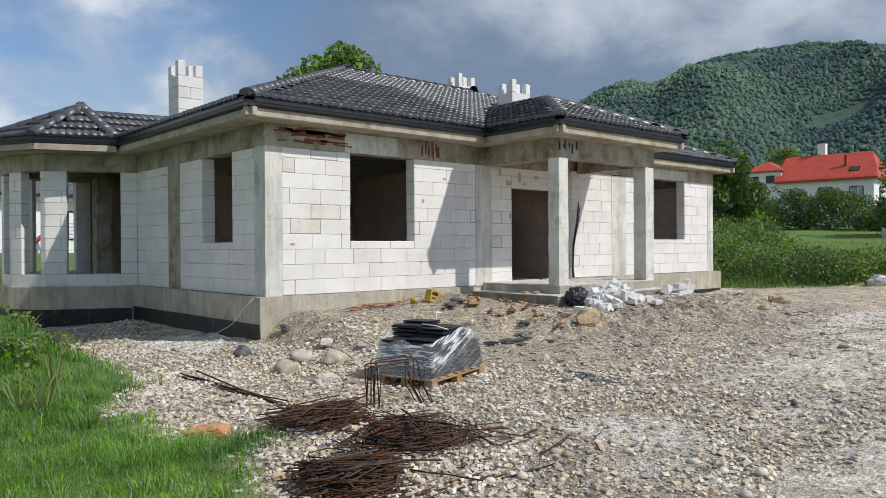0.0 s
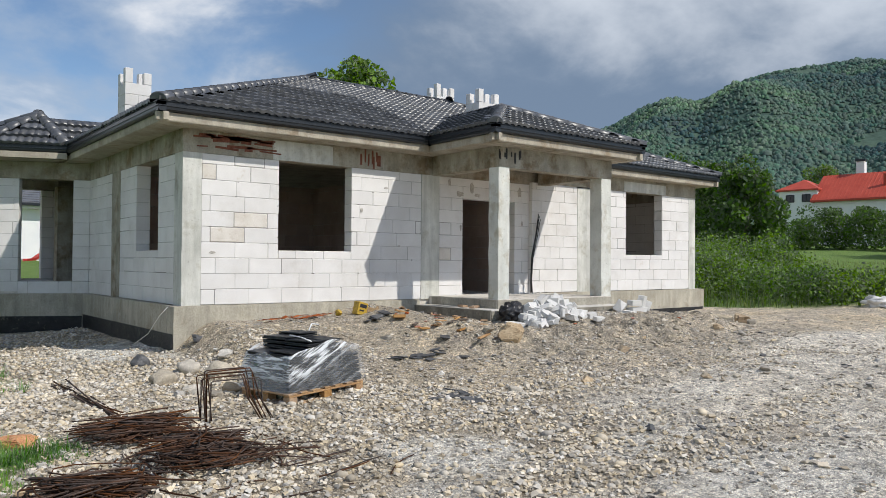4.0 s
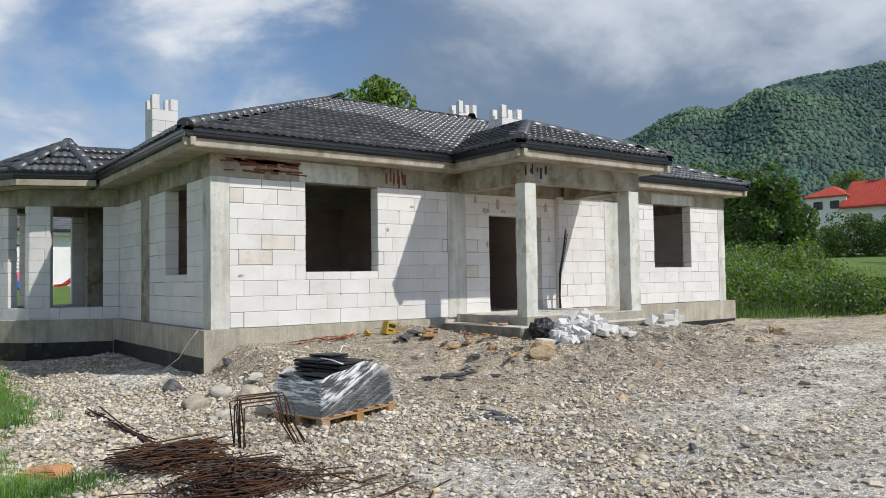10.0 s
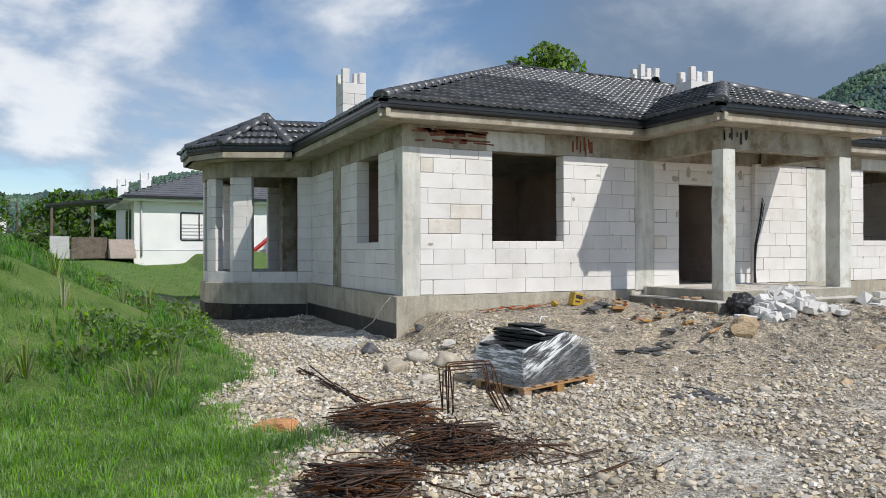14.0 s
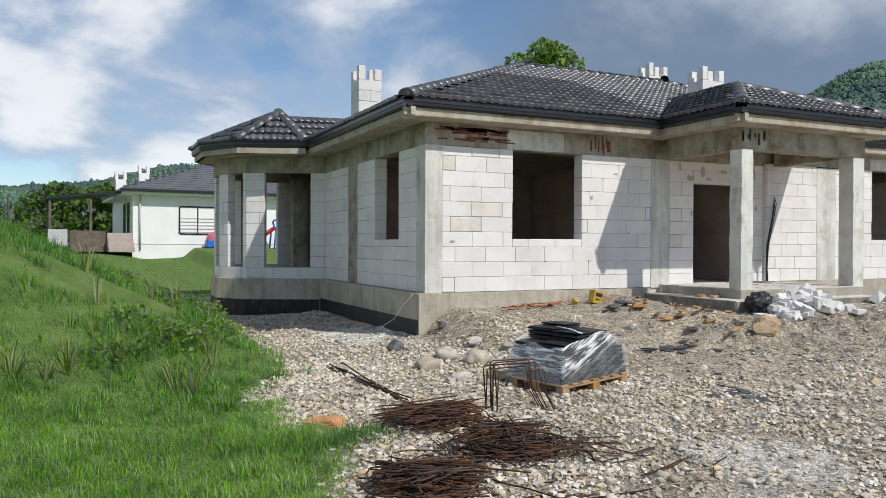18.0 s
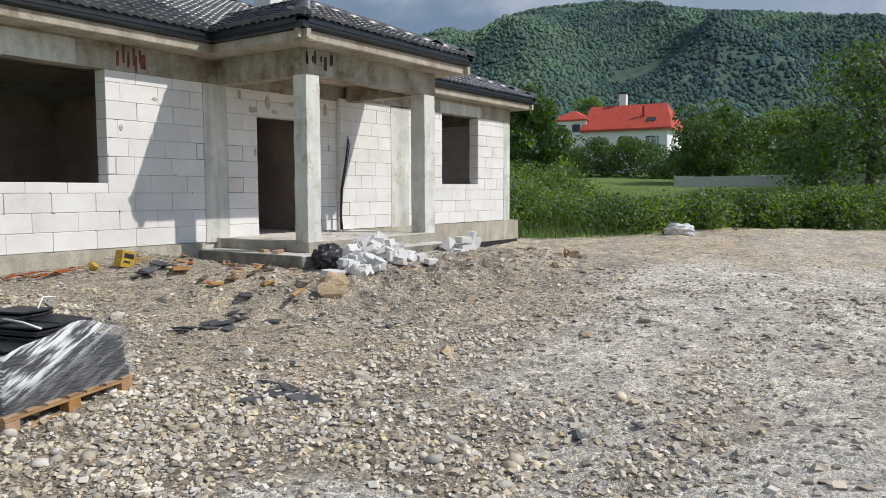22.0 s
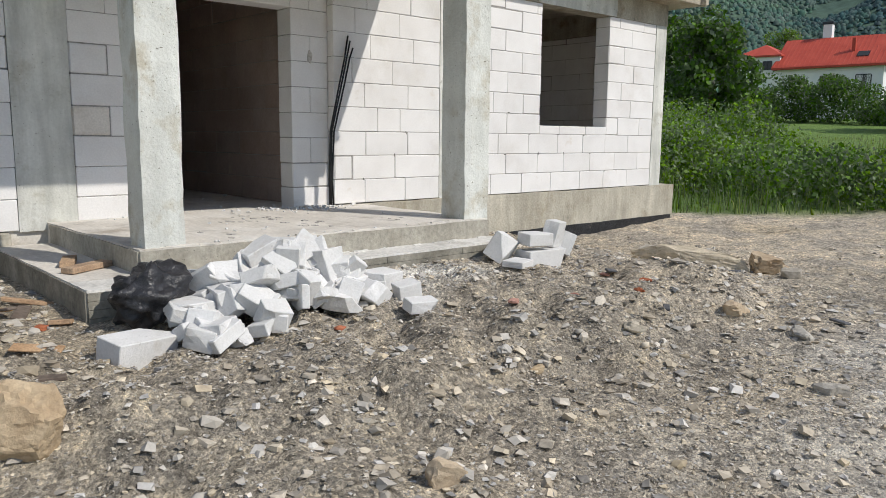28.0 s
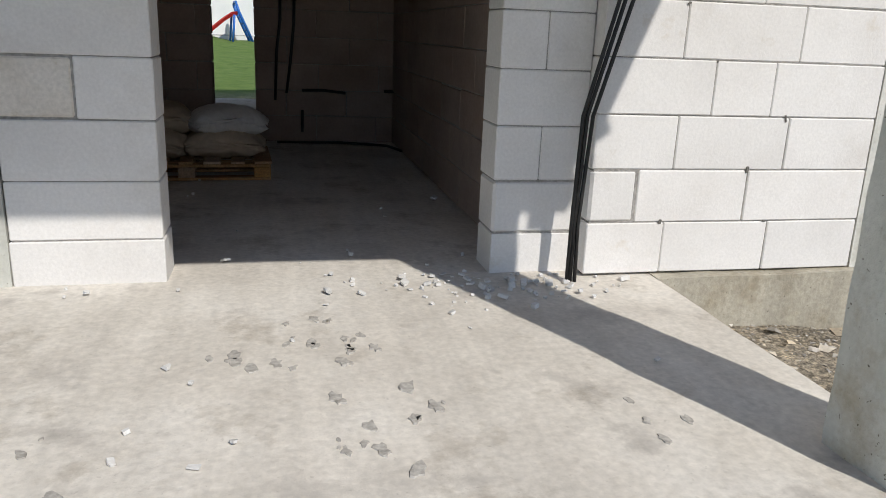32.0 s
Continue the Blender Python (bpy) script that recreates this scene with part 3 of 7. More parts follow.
def cut(span, holes):
    out = [span]
    for a, b in holes:
        out = [q for s, e in out for q in ((s, min(e, a)), (max(s, b), e)) if q[1] - q[0] > 0.012]
    return out


def block_wall(name, p, ang, length, z0, z1, thick, openings=(), solids=(), shift=0.0, mat="aac", label="", category="wall", seed=0, laid=()):
    """A block wall from p along ang. Its outer face lies on the line, the wall's depth to the left of it.
    openings: (u0, u1, bottom, top); solids: (u0, u1) left free for concrete columns; laid: the joints of the lowest courses, where known."""
    rng = random.Random(seed + int(length * 100))
    base = pose(p[0], p[1], 0, 0, 0, ang)
    cores, pieces = [], []
    row, z = 0, z0
    edges = sorted({0.0, length, *[o[0] for o in openings], *[o[1] for o in openings], *[s for q in solids for s in q]})
    while z < z1 - 0.02:
        top = min(z + COURSE, z1)
        spans = []
        for a, b in zip(edges, edges[1:]):
            mid = (a + b) / 2
            if b - a < 0.01 or any(s <= mid <= e for s, e in solids):
                continue
            for za, zb in cut((z, top), [(o[2], o[3]) for o in openings if o[0] <= mid <= o[1]]):
                if zb - za < 0.03:
                    continue
                if spans and abs(spans[-1][1] - a) < 1e-6 and abs(spans[-1][2] - za) < 1e-6 and abs(spans[-1][3] - zb) < 1e-6:
                    spans[-1][1] = b
                else:
                    spans.append([a, b, za, zb])
        for a, b, za, zb in spans:
            cores.append((a + 0.012, b - 0.012, 0.007, thick - 0.007, za + 0.005, zb - 0.005 if zb > z1 - 0.02 or zb < top - 0.001 else zb + 0.005))
            off = (row % 2) * 0.3 + shift + rng.uniform(-0.025, 0.025)
            ticks = laid[row] if row < len(laid) else [k * BLOCK + off for k in range(-2, int(length / BLOCK) + 3)]
            joints = [a] + [u for u in ticks if a + 0.06 < u < b - 0.06] + [b]
            for u0, u1 in zip(joints, joints[1:]):
                pieces.append((u0, u1, za, zb))
        row, z = row + 1, top
    wall = add(name, boxes_mesh(name, cores, M["mortar"], 0.002), None, base)
    tagged(wall, label, category, kind="structure")
    for u0, u1, za, zb in pieces:
        g = rng.uniform(0.001, 0.0028) if rng.random() < 0.88 else rng.uniform(0.003, 0.007)
        worn = mat == "aac" and name == "wall_front_left" and (0.6 < (u0 + u1) / 2 < 1.2 and 2.15 < za < 2.5 or rng.random() < 0.012)
        w, h = u1 - u0 - 2 * g, zb - za - rng.uniform(0.003, 0.007)
        me = box_mesh("block", round(w, 2) if w > 0.55 else w, thick, round(h, 2) if h > 0.2 else h, M["aac_worn" if worn else mat], 0.014 if worn or rng.random() < 0.1 else 0.005)
        add("block", me, wall, pose((u0 + u1) / 2, thick / 2 + rng.uniform(-0.002, 0.002), (za + zb) / 2, rng.uniform(-0.25, 0.25), rng.uniform(-0.25, 0.25), rng.uniform(-0.2, 0.2)))
    return wall


YA, YC, XL, XR, YB = 11.17, 11.07, 6.0, 19.93, 20.6
T = 0.25
# front wall beside the door, with the large window
front = block_wall("wall_front_left", (XL, YA), 0, 13.72 - XL, 1.165, TOP, T,
                   openings=[(7.67 - XL, 9.13 - XL, 2.075, TOP), (11.81 - XL, 13.28 - XL, 1.165, 3.21)],
                   solids=[(0, 0.31), (10.74 - XL, 11.19 - XL)], shift=0.55, label="white aerated concrete block wall with grey joints and openings", seed=1,
                   laid=[[x - XL for x in row] for row in ((6.547, 7.132, 7.74, 8.331, 8.938, 9.535, 10.224), (6.892, 7.486, 8.072, 8.68, 9.284, 9.888, 10.502), (6.548, 7.133, 7.736, 8.332, 8.939, 9.536, 10.149, 13.5), (6.883, 7.477, 8.0, 8.55, 9.19, 9.792, 10.414, 11.5),
                                                           (6.456, 7.052, 9.258, 9.537, 10.15, 13.5), (6.86, 7.46, 9.45, 10.05, 10.6, 11.5), (6.45, 7.05, 9.3, 9.88, 10.45, 13.5), (6.9, 7.5, 9.6, 10.2, 11.5), (6.55, 7.15, 9.35, 9.95, 10.5, 13.5), (6.86, 7.4, 9.6, 10.2))])
right = block_wall("wall_front_right", (13.72, YC), 0, XR - 13.72, 1.235, 3.68, T,
                   openings=[(16.99 - 13.72, 18.46 - 13.72, 2.12, 3.68)], solids=[(15.2 - 13.72, 15.78 - 13.72), (19.65 - 13.72, XR - 13.72)],
                   shift=0.45, label="white aerated concrete block wall with window opening", seed=2,
                   laid=[[x - 13.72 for x in row] for row in ((14.12, 14.683, 16.076, 16.656, 17.242, 17.878, 18.435, 19.029), (13.955, 14.538, 16.346, 16.962, 17.509, 18.103, 18.697, 19.285), (14.133, 14.72, 16.2, 16.776, 17.366, 17.925, 18.449, 19.019),
                                                              (14.293, 14.609, 16.353, 16.947, 17.4, 17.98, 18.75, 19.3), (14.12, 14.723, 16.1, 16.65, 19.05), (13.96, 14.5, 16.35, 18.8), (14.2, 14.8, 16.05, 16.62, 19.1), (14.0, 14.6, 16.3, 18.85))])
left = block_wall("wall_left", (XL, 16.95), -90, 16.95 - YA - T, 1.165, TOP, T,
                  openings=[(16.95 - 13.585, 16.95 - 12.355, 2.06, TOP)], solids=[(16.95 - 15.2, 16.95 - 14.62), (16.95 - 11.54, 16.95 - YA)],
                  shift=0.2, label="shaded white block wall with window opening", seed=3)
left_back = block_wall("wall_left_back", (XL, YB), -90, YB - 20.42, 1.165, TOP, T, label="white block wall stub", seed=4)
right_end = block_wall("wall_right", (XR, YC + T), 90, YB - YC - T, 1.235, TOP, T, openings=[(3, 4.4, 2.1, TOP)], label="white block end wall", seed=5)
# the rear wall takes the shade-darkened block as well, so the rooms look dark
back = block_wall("wall_back", (XR, YB), 180, XR - XL, 1.165, TOP, T, openings=[(XR - 12.35, XR - 9.7, 1.165, TOP)], mat="aac_room_shade", label="white block rear wall, coloured dark as in shade, with terrace opening", seed=6)
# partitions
block_wall("wall_partition", (13.66, 11.43), 90, 4.2, FLOOR, TOP, -0.2 + 0.4, mat="aac_room_shade", label="dusty block partition, room shade in its colour, with chased cable grooves", seed=7)
block_wall("wall_hall", (12.1, 15.65), 0, XR - T - 12.1, FLOOR, TOP, 0.2, openings=[(3.2, 4.1, FLOOR, 3.3)], mat="aac_room_shade", label="dusty block wall across the hall, room shade in its colour", seed=8)
block_wall("wall_hall_end", (10.99, 15.45), 0, 0.73, FLOOR, TOP, 0.2, mat="aac_room_shade", label="short dusty block return beside the rear opening, room shade in its colour", seed=12)
block_wall("wall_room", (XL + T, 15.3), 0, 4.55, FLOOR, TOP, 0.2, mat="aac_room_shade", label="dusty block wall behind the window room, room shade in its colour", seed=9)
block_wall("wall_room_side", (10.78, 11.43), 90, 3.87, FLOOR, TOP, 0.2, mat="aac_room_shade", label="dusty block wall beside the hall, room shade in its colour", seed=10)
block_wall("wall_right_room", (16.6, 11.33), 90, 4.3, FLOOR, TOP, 0.2, mat="aac_room_shade", label="dusty block wall in the far room, room shade in its colour", seed=11)

# cast concrete columns in the walls
rough_box("column", XL - 0.004, XL + 0.308, YA - 0.006, YA + 0.365, 1.16, TOP, M["concrete_pale"], front, 0.004, label="cast concrete corner column")
rough_box("column", 10.742, 11.188, YA - 0.004, YA + T, 1.16, TOP + 0.002, M["concrete_pale"], front, 0.004)
rough_box("column", 15.202, 15.778, YC - 0.004, YC + T, 1.2, 3.66, M["concrete_pale"], right, 0.004)
rough_box("column", 19.652, XR + 0.004, YC - 0.004, YC + T, 1.2, 3.68, M["concrete_pale"], right, 0.004)
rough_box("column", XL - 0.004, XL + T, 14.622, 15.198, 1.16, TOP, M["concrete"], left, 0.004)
for ob, w in ((c, w) for w in (front, right, left) for c in w.children if c.name.startswith("column")):
    ob.matrix_parent_inverse = w.matrix_basis.inverted()

# ring beam above the walls
beam = empty("ring_beam", None, "rough cast concrete beam over the walls, stained", "beam", kind="structure")
rough_box("beam", XL - 0.01, 10.99, YA - 0.012, YA + T, TOP, 4.0, M["concrete"], beam, 0.007)
rough_box("beam", 14.14, XR + 0.01, YC - 0.012, YC + T, 3.68, 4.0, M["concrete"], beam, 0.007)
rough_box("beam", 10.99, 14.14, YA - 0.012, YA + T, TOP, 4.0, M["concrete"], beam, 0.007)
rough_box("beam", XL - 0.012, XL + T, YA + T, 16.9, TOP, 4.0, M["concrete"], beam, 0.007)
rough_box("beam", XL, XR, YB - T, YB, TOP, 4.0, M["concrete"], beam, 0.007, 0.5)
rough_box("beam", XR - T, XR, YC + T, YB - T, TOP, 4.0, M["concrete"], beam, 0.007, 0.5)
rough_box("beam", 11.0, 11.27, 9.45, YA - 0.014, TOP - 0.01, 4.0, M["concrete"], beam, 0.007)
rough_box("beam", 11.0, 14.14, 9.20, 9.448, TOP - 0.01, 4.0, M["concrete"], beam, 0.007)
rough_box("beam", 13.88, 14.14, 9.45, YC - 0.014, TOP - 0.01, 4.0, M["concrete"], beam, 0.007)

# lintel patches in the beam
rough_box("lintel", 7.55, 8.72, YA - 0.018, YA + 0.1, TOP + 0.004, 3.97, M["concrete_pale"], beam, 0.004)
rough_box("lintel", 16.9, 18.6, YC - 0.018, YC + 0.1, 3.684, 3.93, M["concrete_pale"], beam, 0.004)

# plinth, slab, steps
plinth = empty("plinth", None, "cast concrete plinth, tar-coated at its foot", "plinth", kind="structure")
rough_box("plinth_face", 5.86, 10.66, 11.085, 11.42, 0.1, 1.16, M["plinth"], plinth, 0.008)
rough_box("plinth_face", 14.08, 20.25, 11.0, 11.3, 0.2, 1.23, M["plinth"], plinth, 0.008)
rough_box("plinth_face", 5.86, 6.2, 11.43, 16.9, 0.1, 1.16, M["plinth"], plinth, 0.008)
rough_box("plinth_face", 19.95, 20.25, 11.31, YB, 0.2, 1.23, M["plinth"], plinth, 0.008, 0.4)
rough_box("plinth_face", 5.9, 19.9, YB - 0.1, YB + 0.08, 0.2, 1.16, M["plinth"], plinth, 0.008, 0.4)
rough_box("tar_coat", 5.852, 5.9, 11.12, 16.8, 0.1, 0.72, M["bitumen"], plinth, 0.006, 0.1, "black bitumen coat")
rough_box("tar_coat", 15.0, 20.2, 10.994, 11.05, 0.3, 0.75, M["bitumen"], plinth, 0.006, 0.1, "black bitumen coat")

tagged(rough_box("floor", 6.2, 19.7, 11.2, YB - 0.1, 0.9, FLOOR - 0.004, M["slab"], None, 0.004, 0.5), "dusty bare concrete floor slab", "floor", kind="structure")
porch = tagged(rough_box("porch_slab", 10.95, 14.08, 9.16, 11.19, 0.6, FLOOR, M["slab"], None, 0.006, 0.09), "bare concrete porch slab with chipped edge", "slab", kind="structure")
tagged(rough_box("front_step", 10.53, 14.12, 8.86, 9.17, 0.45, 1.065, M["tread"], None, 0.007, 0.09), "bare concrete step, board-marked riser", "step", "porch steps", "structure")
tagged(rough_box("side_step", 10.53, 10.96, 9.171, 11.08, 0.45, 1.065, M["slab"], None, 0.007, 0.09), "bare concrete side step of the porch", "step", "porch steps", "structure")

rough_box("edge_face", 10.95, 14.085, 9.146, 9.159, 0.9, FLOOR - 0.010, M["edge"], porch, 0.006, 0.045, "rough stained slab edge")
rough_box("edge_face", 10.936, 10.949, 9.17, 11.07, 0.9, FLOOR - 0.010, M["edge"], porch, 0.006, 0.05, "rough stained slab edge")
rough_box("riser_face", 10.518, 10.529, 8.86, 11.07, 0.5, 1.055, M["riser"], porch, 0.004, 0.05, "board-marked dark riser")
rng_b = random.Random(4)
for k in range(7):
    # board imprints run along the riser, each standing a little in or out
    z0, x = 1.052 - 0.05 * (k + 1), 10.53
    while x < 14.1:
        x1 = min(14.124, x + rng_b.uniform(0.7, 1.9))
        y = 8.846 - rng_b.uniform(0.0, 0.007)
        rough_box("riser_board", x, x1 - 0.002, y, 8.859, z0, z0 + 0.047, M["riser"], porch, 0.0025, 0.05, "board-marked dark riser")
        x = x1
lip = random.Random(8)
for k in range(64):
    # mortar crumbs and slurry left along the slab's edge and under it on the tread
    x = lip.uniform(10.98, 14.0)
    low = k % 2
    w, d, h = lip.uniform(0.03, 0.14), lip.uniform(0.012, 0.035), lip.uniform(0.004, 0.011)
    me = rough_box("mortar_crumb", -w / 2, w / 2, -d / 2, d / 2, -0.004, h, M["tread" if low else "slab"], porch, 0.004, 0.02)
    me.matrix_basis = porch.matrix_basis.inverted() @ pose(x, 9.135 - lip.uniform(0, 0.02) if low else 9.175 + lip.uniform(0, 0.02), 1.065 if low else FLOOR, 0, 0, lip.uniform(-8, 8))
col = tagged(rough_box("porch_column", 11.0, 11.27, 9.20, 9.46, 0.85, TOP - 0.012, M["column"], None, 0.009, 0.06), "rough cast concrete porch column with pitted edges", "column", "porch columns", "structure")
tagged(rough_box("porch_column", 13.825, 14.12, 9.20, 9.50, 1.10, TOP - 0.012, M["column"], None, 0.009, 0.06), "rough cast concrete porch column with pitted edges", "column", "porch columns", "structure")

# ---- bay ----
BAY = [(6.0, 16.95), (4.34, 17.72), (3.87, 18.5), (3.87, 19.45), (4.6, 20.42), (6.0, 20.42)]


def offset_line(a, b, d):
    """The line a-b moved d to its right-hand outside."""
    n = Vector((b[1] - a[1], a[0] - b[0])).normalized()
    return n * d


def bay():
    out = empty("bay", None, "faceted block bay with open window bands on a plinth", "bay", kind="structure")
    ctr = Vector((5.9, 18.6))
    for k, (a, b) in enumerate(zip(BAY, BAY[1:])):
        a, b = Vector(a), Vector(b)
        # travel so that the room lies to the left of the line
        d = a - b
        ang = math.degrees(math.atan2(d.y, d.x))
        length = d.length
        if k == 0:
            ops = [(0.42, length - 0.34, 1.42, TOP)]
        elif k == 1:
            ops = [(0.27, length - 0.13, 1.42, TOP)]
        elif k in (2, 3):
            ops = [(0.2, length - 0.2, 1.42, TOP)]
        else:
            ops = [(0.35, length - 0.1, 1.42, TOP)]
        p = b
        block_wall("wall_bay_%d" % (k + 1), p, ang, length, 1.165, TOP, 0.22, openings=ops, shift=0.1 * k, label="white block bay wall with window opening", seed=20 + k)
        n = Vector((d.y, -d.x)).normalized()
        mid = (a + b) / 2
        for nm, z0, z1, o, mat, lab in (("beam", TOP, 4.0, 0.02, "concrete", ""), ("plinth_face", 0.1, 1.16, 0.07, "plinth", ""), ("tar_coat", 0.1, 0.68, 0.078, "bitumen", "black bitumen coat")):
            th = 0.3
            ob = add(nm, box_mesh(nm, length + 2 * o * 0.4, th, z1 - z0, M[mat], 0.01), out, pose(mid.x + n.x * (o - th / 2), mid.y + n.y * (o - th / 2), (z0 + z1) / 2, 0, 0, ang), lab)
    me = bpy.data.meshes.new("floor_bay")
    bm = bmesh.new()
    lo = [bm.verts.new((x, y, FLOOR - 0.02)) for x, y in BAY[::-1]]
    bm.faces.new(lo[::-1])
    r = bmesh.ops.extrude_face_region(bm, geom=bm.faces[:])
    bmesh.ops.translate(bm, vec=(0, 0, -0.3), verts=[v for v in r["geom"] if isinstance(v, bmesh.types.BMVert)])
    bmesh.ops.recalc_face_normals(bm, faces=bm.faces)
    part("bay_floor", bm, M["slab"], out)
    # inner post seen through the opening
    rough_box("post", 5.75, 6.1, 18.9, 19.25, FLOOR, TOP, M["concrete"], out, 0.005)


bay()

# ---- eaves and ceiling ----
EX0, EX1, EY0, EY1 = 5.43, 20.45, 10.63, 21.1
PX0, PX1, PY0 = 10.5, 14.64, 8.74
EZ = 4.28
PITCH = 0.40
eave = empty("eaves", None, "cast eaves slab with board-marked soffit, stained", "eaves", kind="structure")
IN = 0.09
rough_box("soffit", EX0 + IN, EX1 - IN, EY0 + IN, YB + 0.4, 4.0, 4.13, M["soffit"], eave, 0.004, 0.25)
rough_box("soffit", PX0 + IN, PX1 - IN, PY0 + IN, EY0 + IN - 0.002, 4.0, 4.13, M["soffit"], eave, 0.004, 0.2)
for x0, x1, y0, y1 in ((11.28, 13.87, 9.46, 11.14),):
    box("porch_ceiling", x0, x1, y0, y1, 3.90, 3.96, M["ceiling_red"], eave, label="reddish brown formwork board ceiling")
for k in range(9):
    y = PY0 + 0.2 + k * 0.16
    if y < 9.18:
        box("soffit_board", PX0 + 0.12, PX1 - 0.12, y, y + 0.15, 3.99 - 0.004 * (k % 2), 4.0 - 0.001, M["soffit"], eave)


def strip(name, p, q, prof, mat, parent, label=""):
    """A profile (out, z) drawn from p to q; out points to the right of the way."""
    p, q = Vector((*p, 0)), Vector((*q, 0))
    d = (q - p).normalized()
    n = Vector((d.y, -d.x, 0))
    vs = [p + n * o + Vector((0, 0, z)) for o, z in prof] + [q + n * o + Vector((0, 0, z)) for o, z in prof]
    k = len(prof)
    fs = [(i, (i + 1) % k, k + (i + 1) % k, k + i) for i in range(k)] + [tuple(range(k))[::-1], tuple(range(k, 2 * k))]
    return add(name, mesh_of(name, vs, fs, mat), parent, None, label)


GUT = [(-0.12, 4.135), (-0.03, 4.135), (-0.005, 4.16), (0.0, 4.2), (0.012, 4.205), (0.012, 4.222), (0.0, 4.225), (0.0, 4.27), (0.014, 4.275), (0.014, 4.288), (-0.03, 4.29), (-0.12, 4.285)]
FAS = [(-0.16, 4.005), (-0.085, 4.005), (-0.08, 4.012), (-0.078, 4.13), (-0.16, 4.13)]
roof = empty("roof", None, "low hipped roof of dark grey profiled tiles with black gutters", "roof", kind="structure")
BE = [(5.43, 16.55), (3.95, 17.10), (3.34, 18.2), (3.34, 19.6), (4.3, 20.9), (5.43, 20.9)]
runs = [((EX0, EY0), (PX0, EY0)), ((PX0, EY0), (PX0, PY0)), ((PX0, PY0), (PX1, PY0)), ((PX1, PY0), (PX1, EY0)), ((PX1, EY0), (EX1, EY0)), ((EX1, EY0), (EX1, EY1)), ((EX1, EY1), (EX0, EY1)),
        ((EX0, EY1), (EX0, 20.9)), (BE[5], BE[4]), (BE[4], BE[3]), (BE[3], BE[2]), (BE[2], BE[1]), (BE[1], BE[0]), (BE[0], (EX0, EY0))]
for a, b in runs:
    strip("gutter", a, b, GUT, M["gutter"], roof, "black metal gutter")
    strip("fascia", a, b, FAS, M["soffit"], eave)
bm = bmesh.new()
lo = [bm.verts.new((x * 0.97 + 5.6 * 0.03, y, 4.13)) for x, y in BE]
f = bm.faces.new(lo)
r = bmesh.ops.extrude_face_region(bm, geom=[f])
bmesh.ops.translate(bm, vec=(0, 0, -0.125), verts=[v for v in r["geom"] if isinstance(v, bmesh.types.BMVert)])
bmesh.ops.recalc_face_normals(bm, faces=bm.faces)
part("soffit", bm, M["soffit"], eave)

# ---- roof tiles ----
TW, TL = 0.30, 0.34


def tile_data():
    """One profiled tile: a roll and a pan, lying on z = 0, upslope along y."""
    prof = [(0.0, 0.004), (0.03, 0.020), (0.065, 0.027), (0.10, 0.018), (0.135, 0.003), (0.165, 0.004), (0.195, 0.020), (0.23, 0.027), (0.265, 0.018), (0.305, 0.003)]
    vs = []
    for y, lift, drop in ((0.0, 0.060, -0.056), (0.0, 0.060, 0.0), (TL + 0.03, 0.0, 0.0)):
        vs += [(x - TW / 2, y - TL / 2, z + lift + drop) for x, z in prof]
    n = len(prof)
    fs = [(r * n + i, r * n + i + 1, (r + 1) * n + i + 1, (r + 1) * n + i) for r in range(2) for i in range(n - 1)]
    return vs, fs


TILE_V, TILE_F = tile_data()
TILE_ME = mesh_of("tile", TILE_V, TILE_F, M["tile"], True)
for poly in TILE_ME.polygons:
    poly.use_smooth = poly.index >= 9


def inside(poly, s, t):
    n, ok = len(poly), False
    for i in range(n):
        (x0, y0), (x1, y1) = poly[i], poly[(i + 1) % n]
        if (y0 > t) != (y1 > t) and s < (x1 - x0) * (t - y0) / (y1 - y0) + x0:
            ok = not ok
    return ok


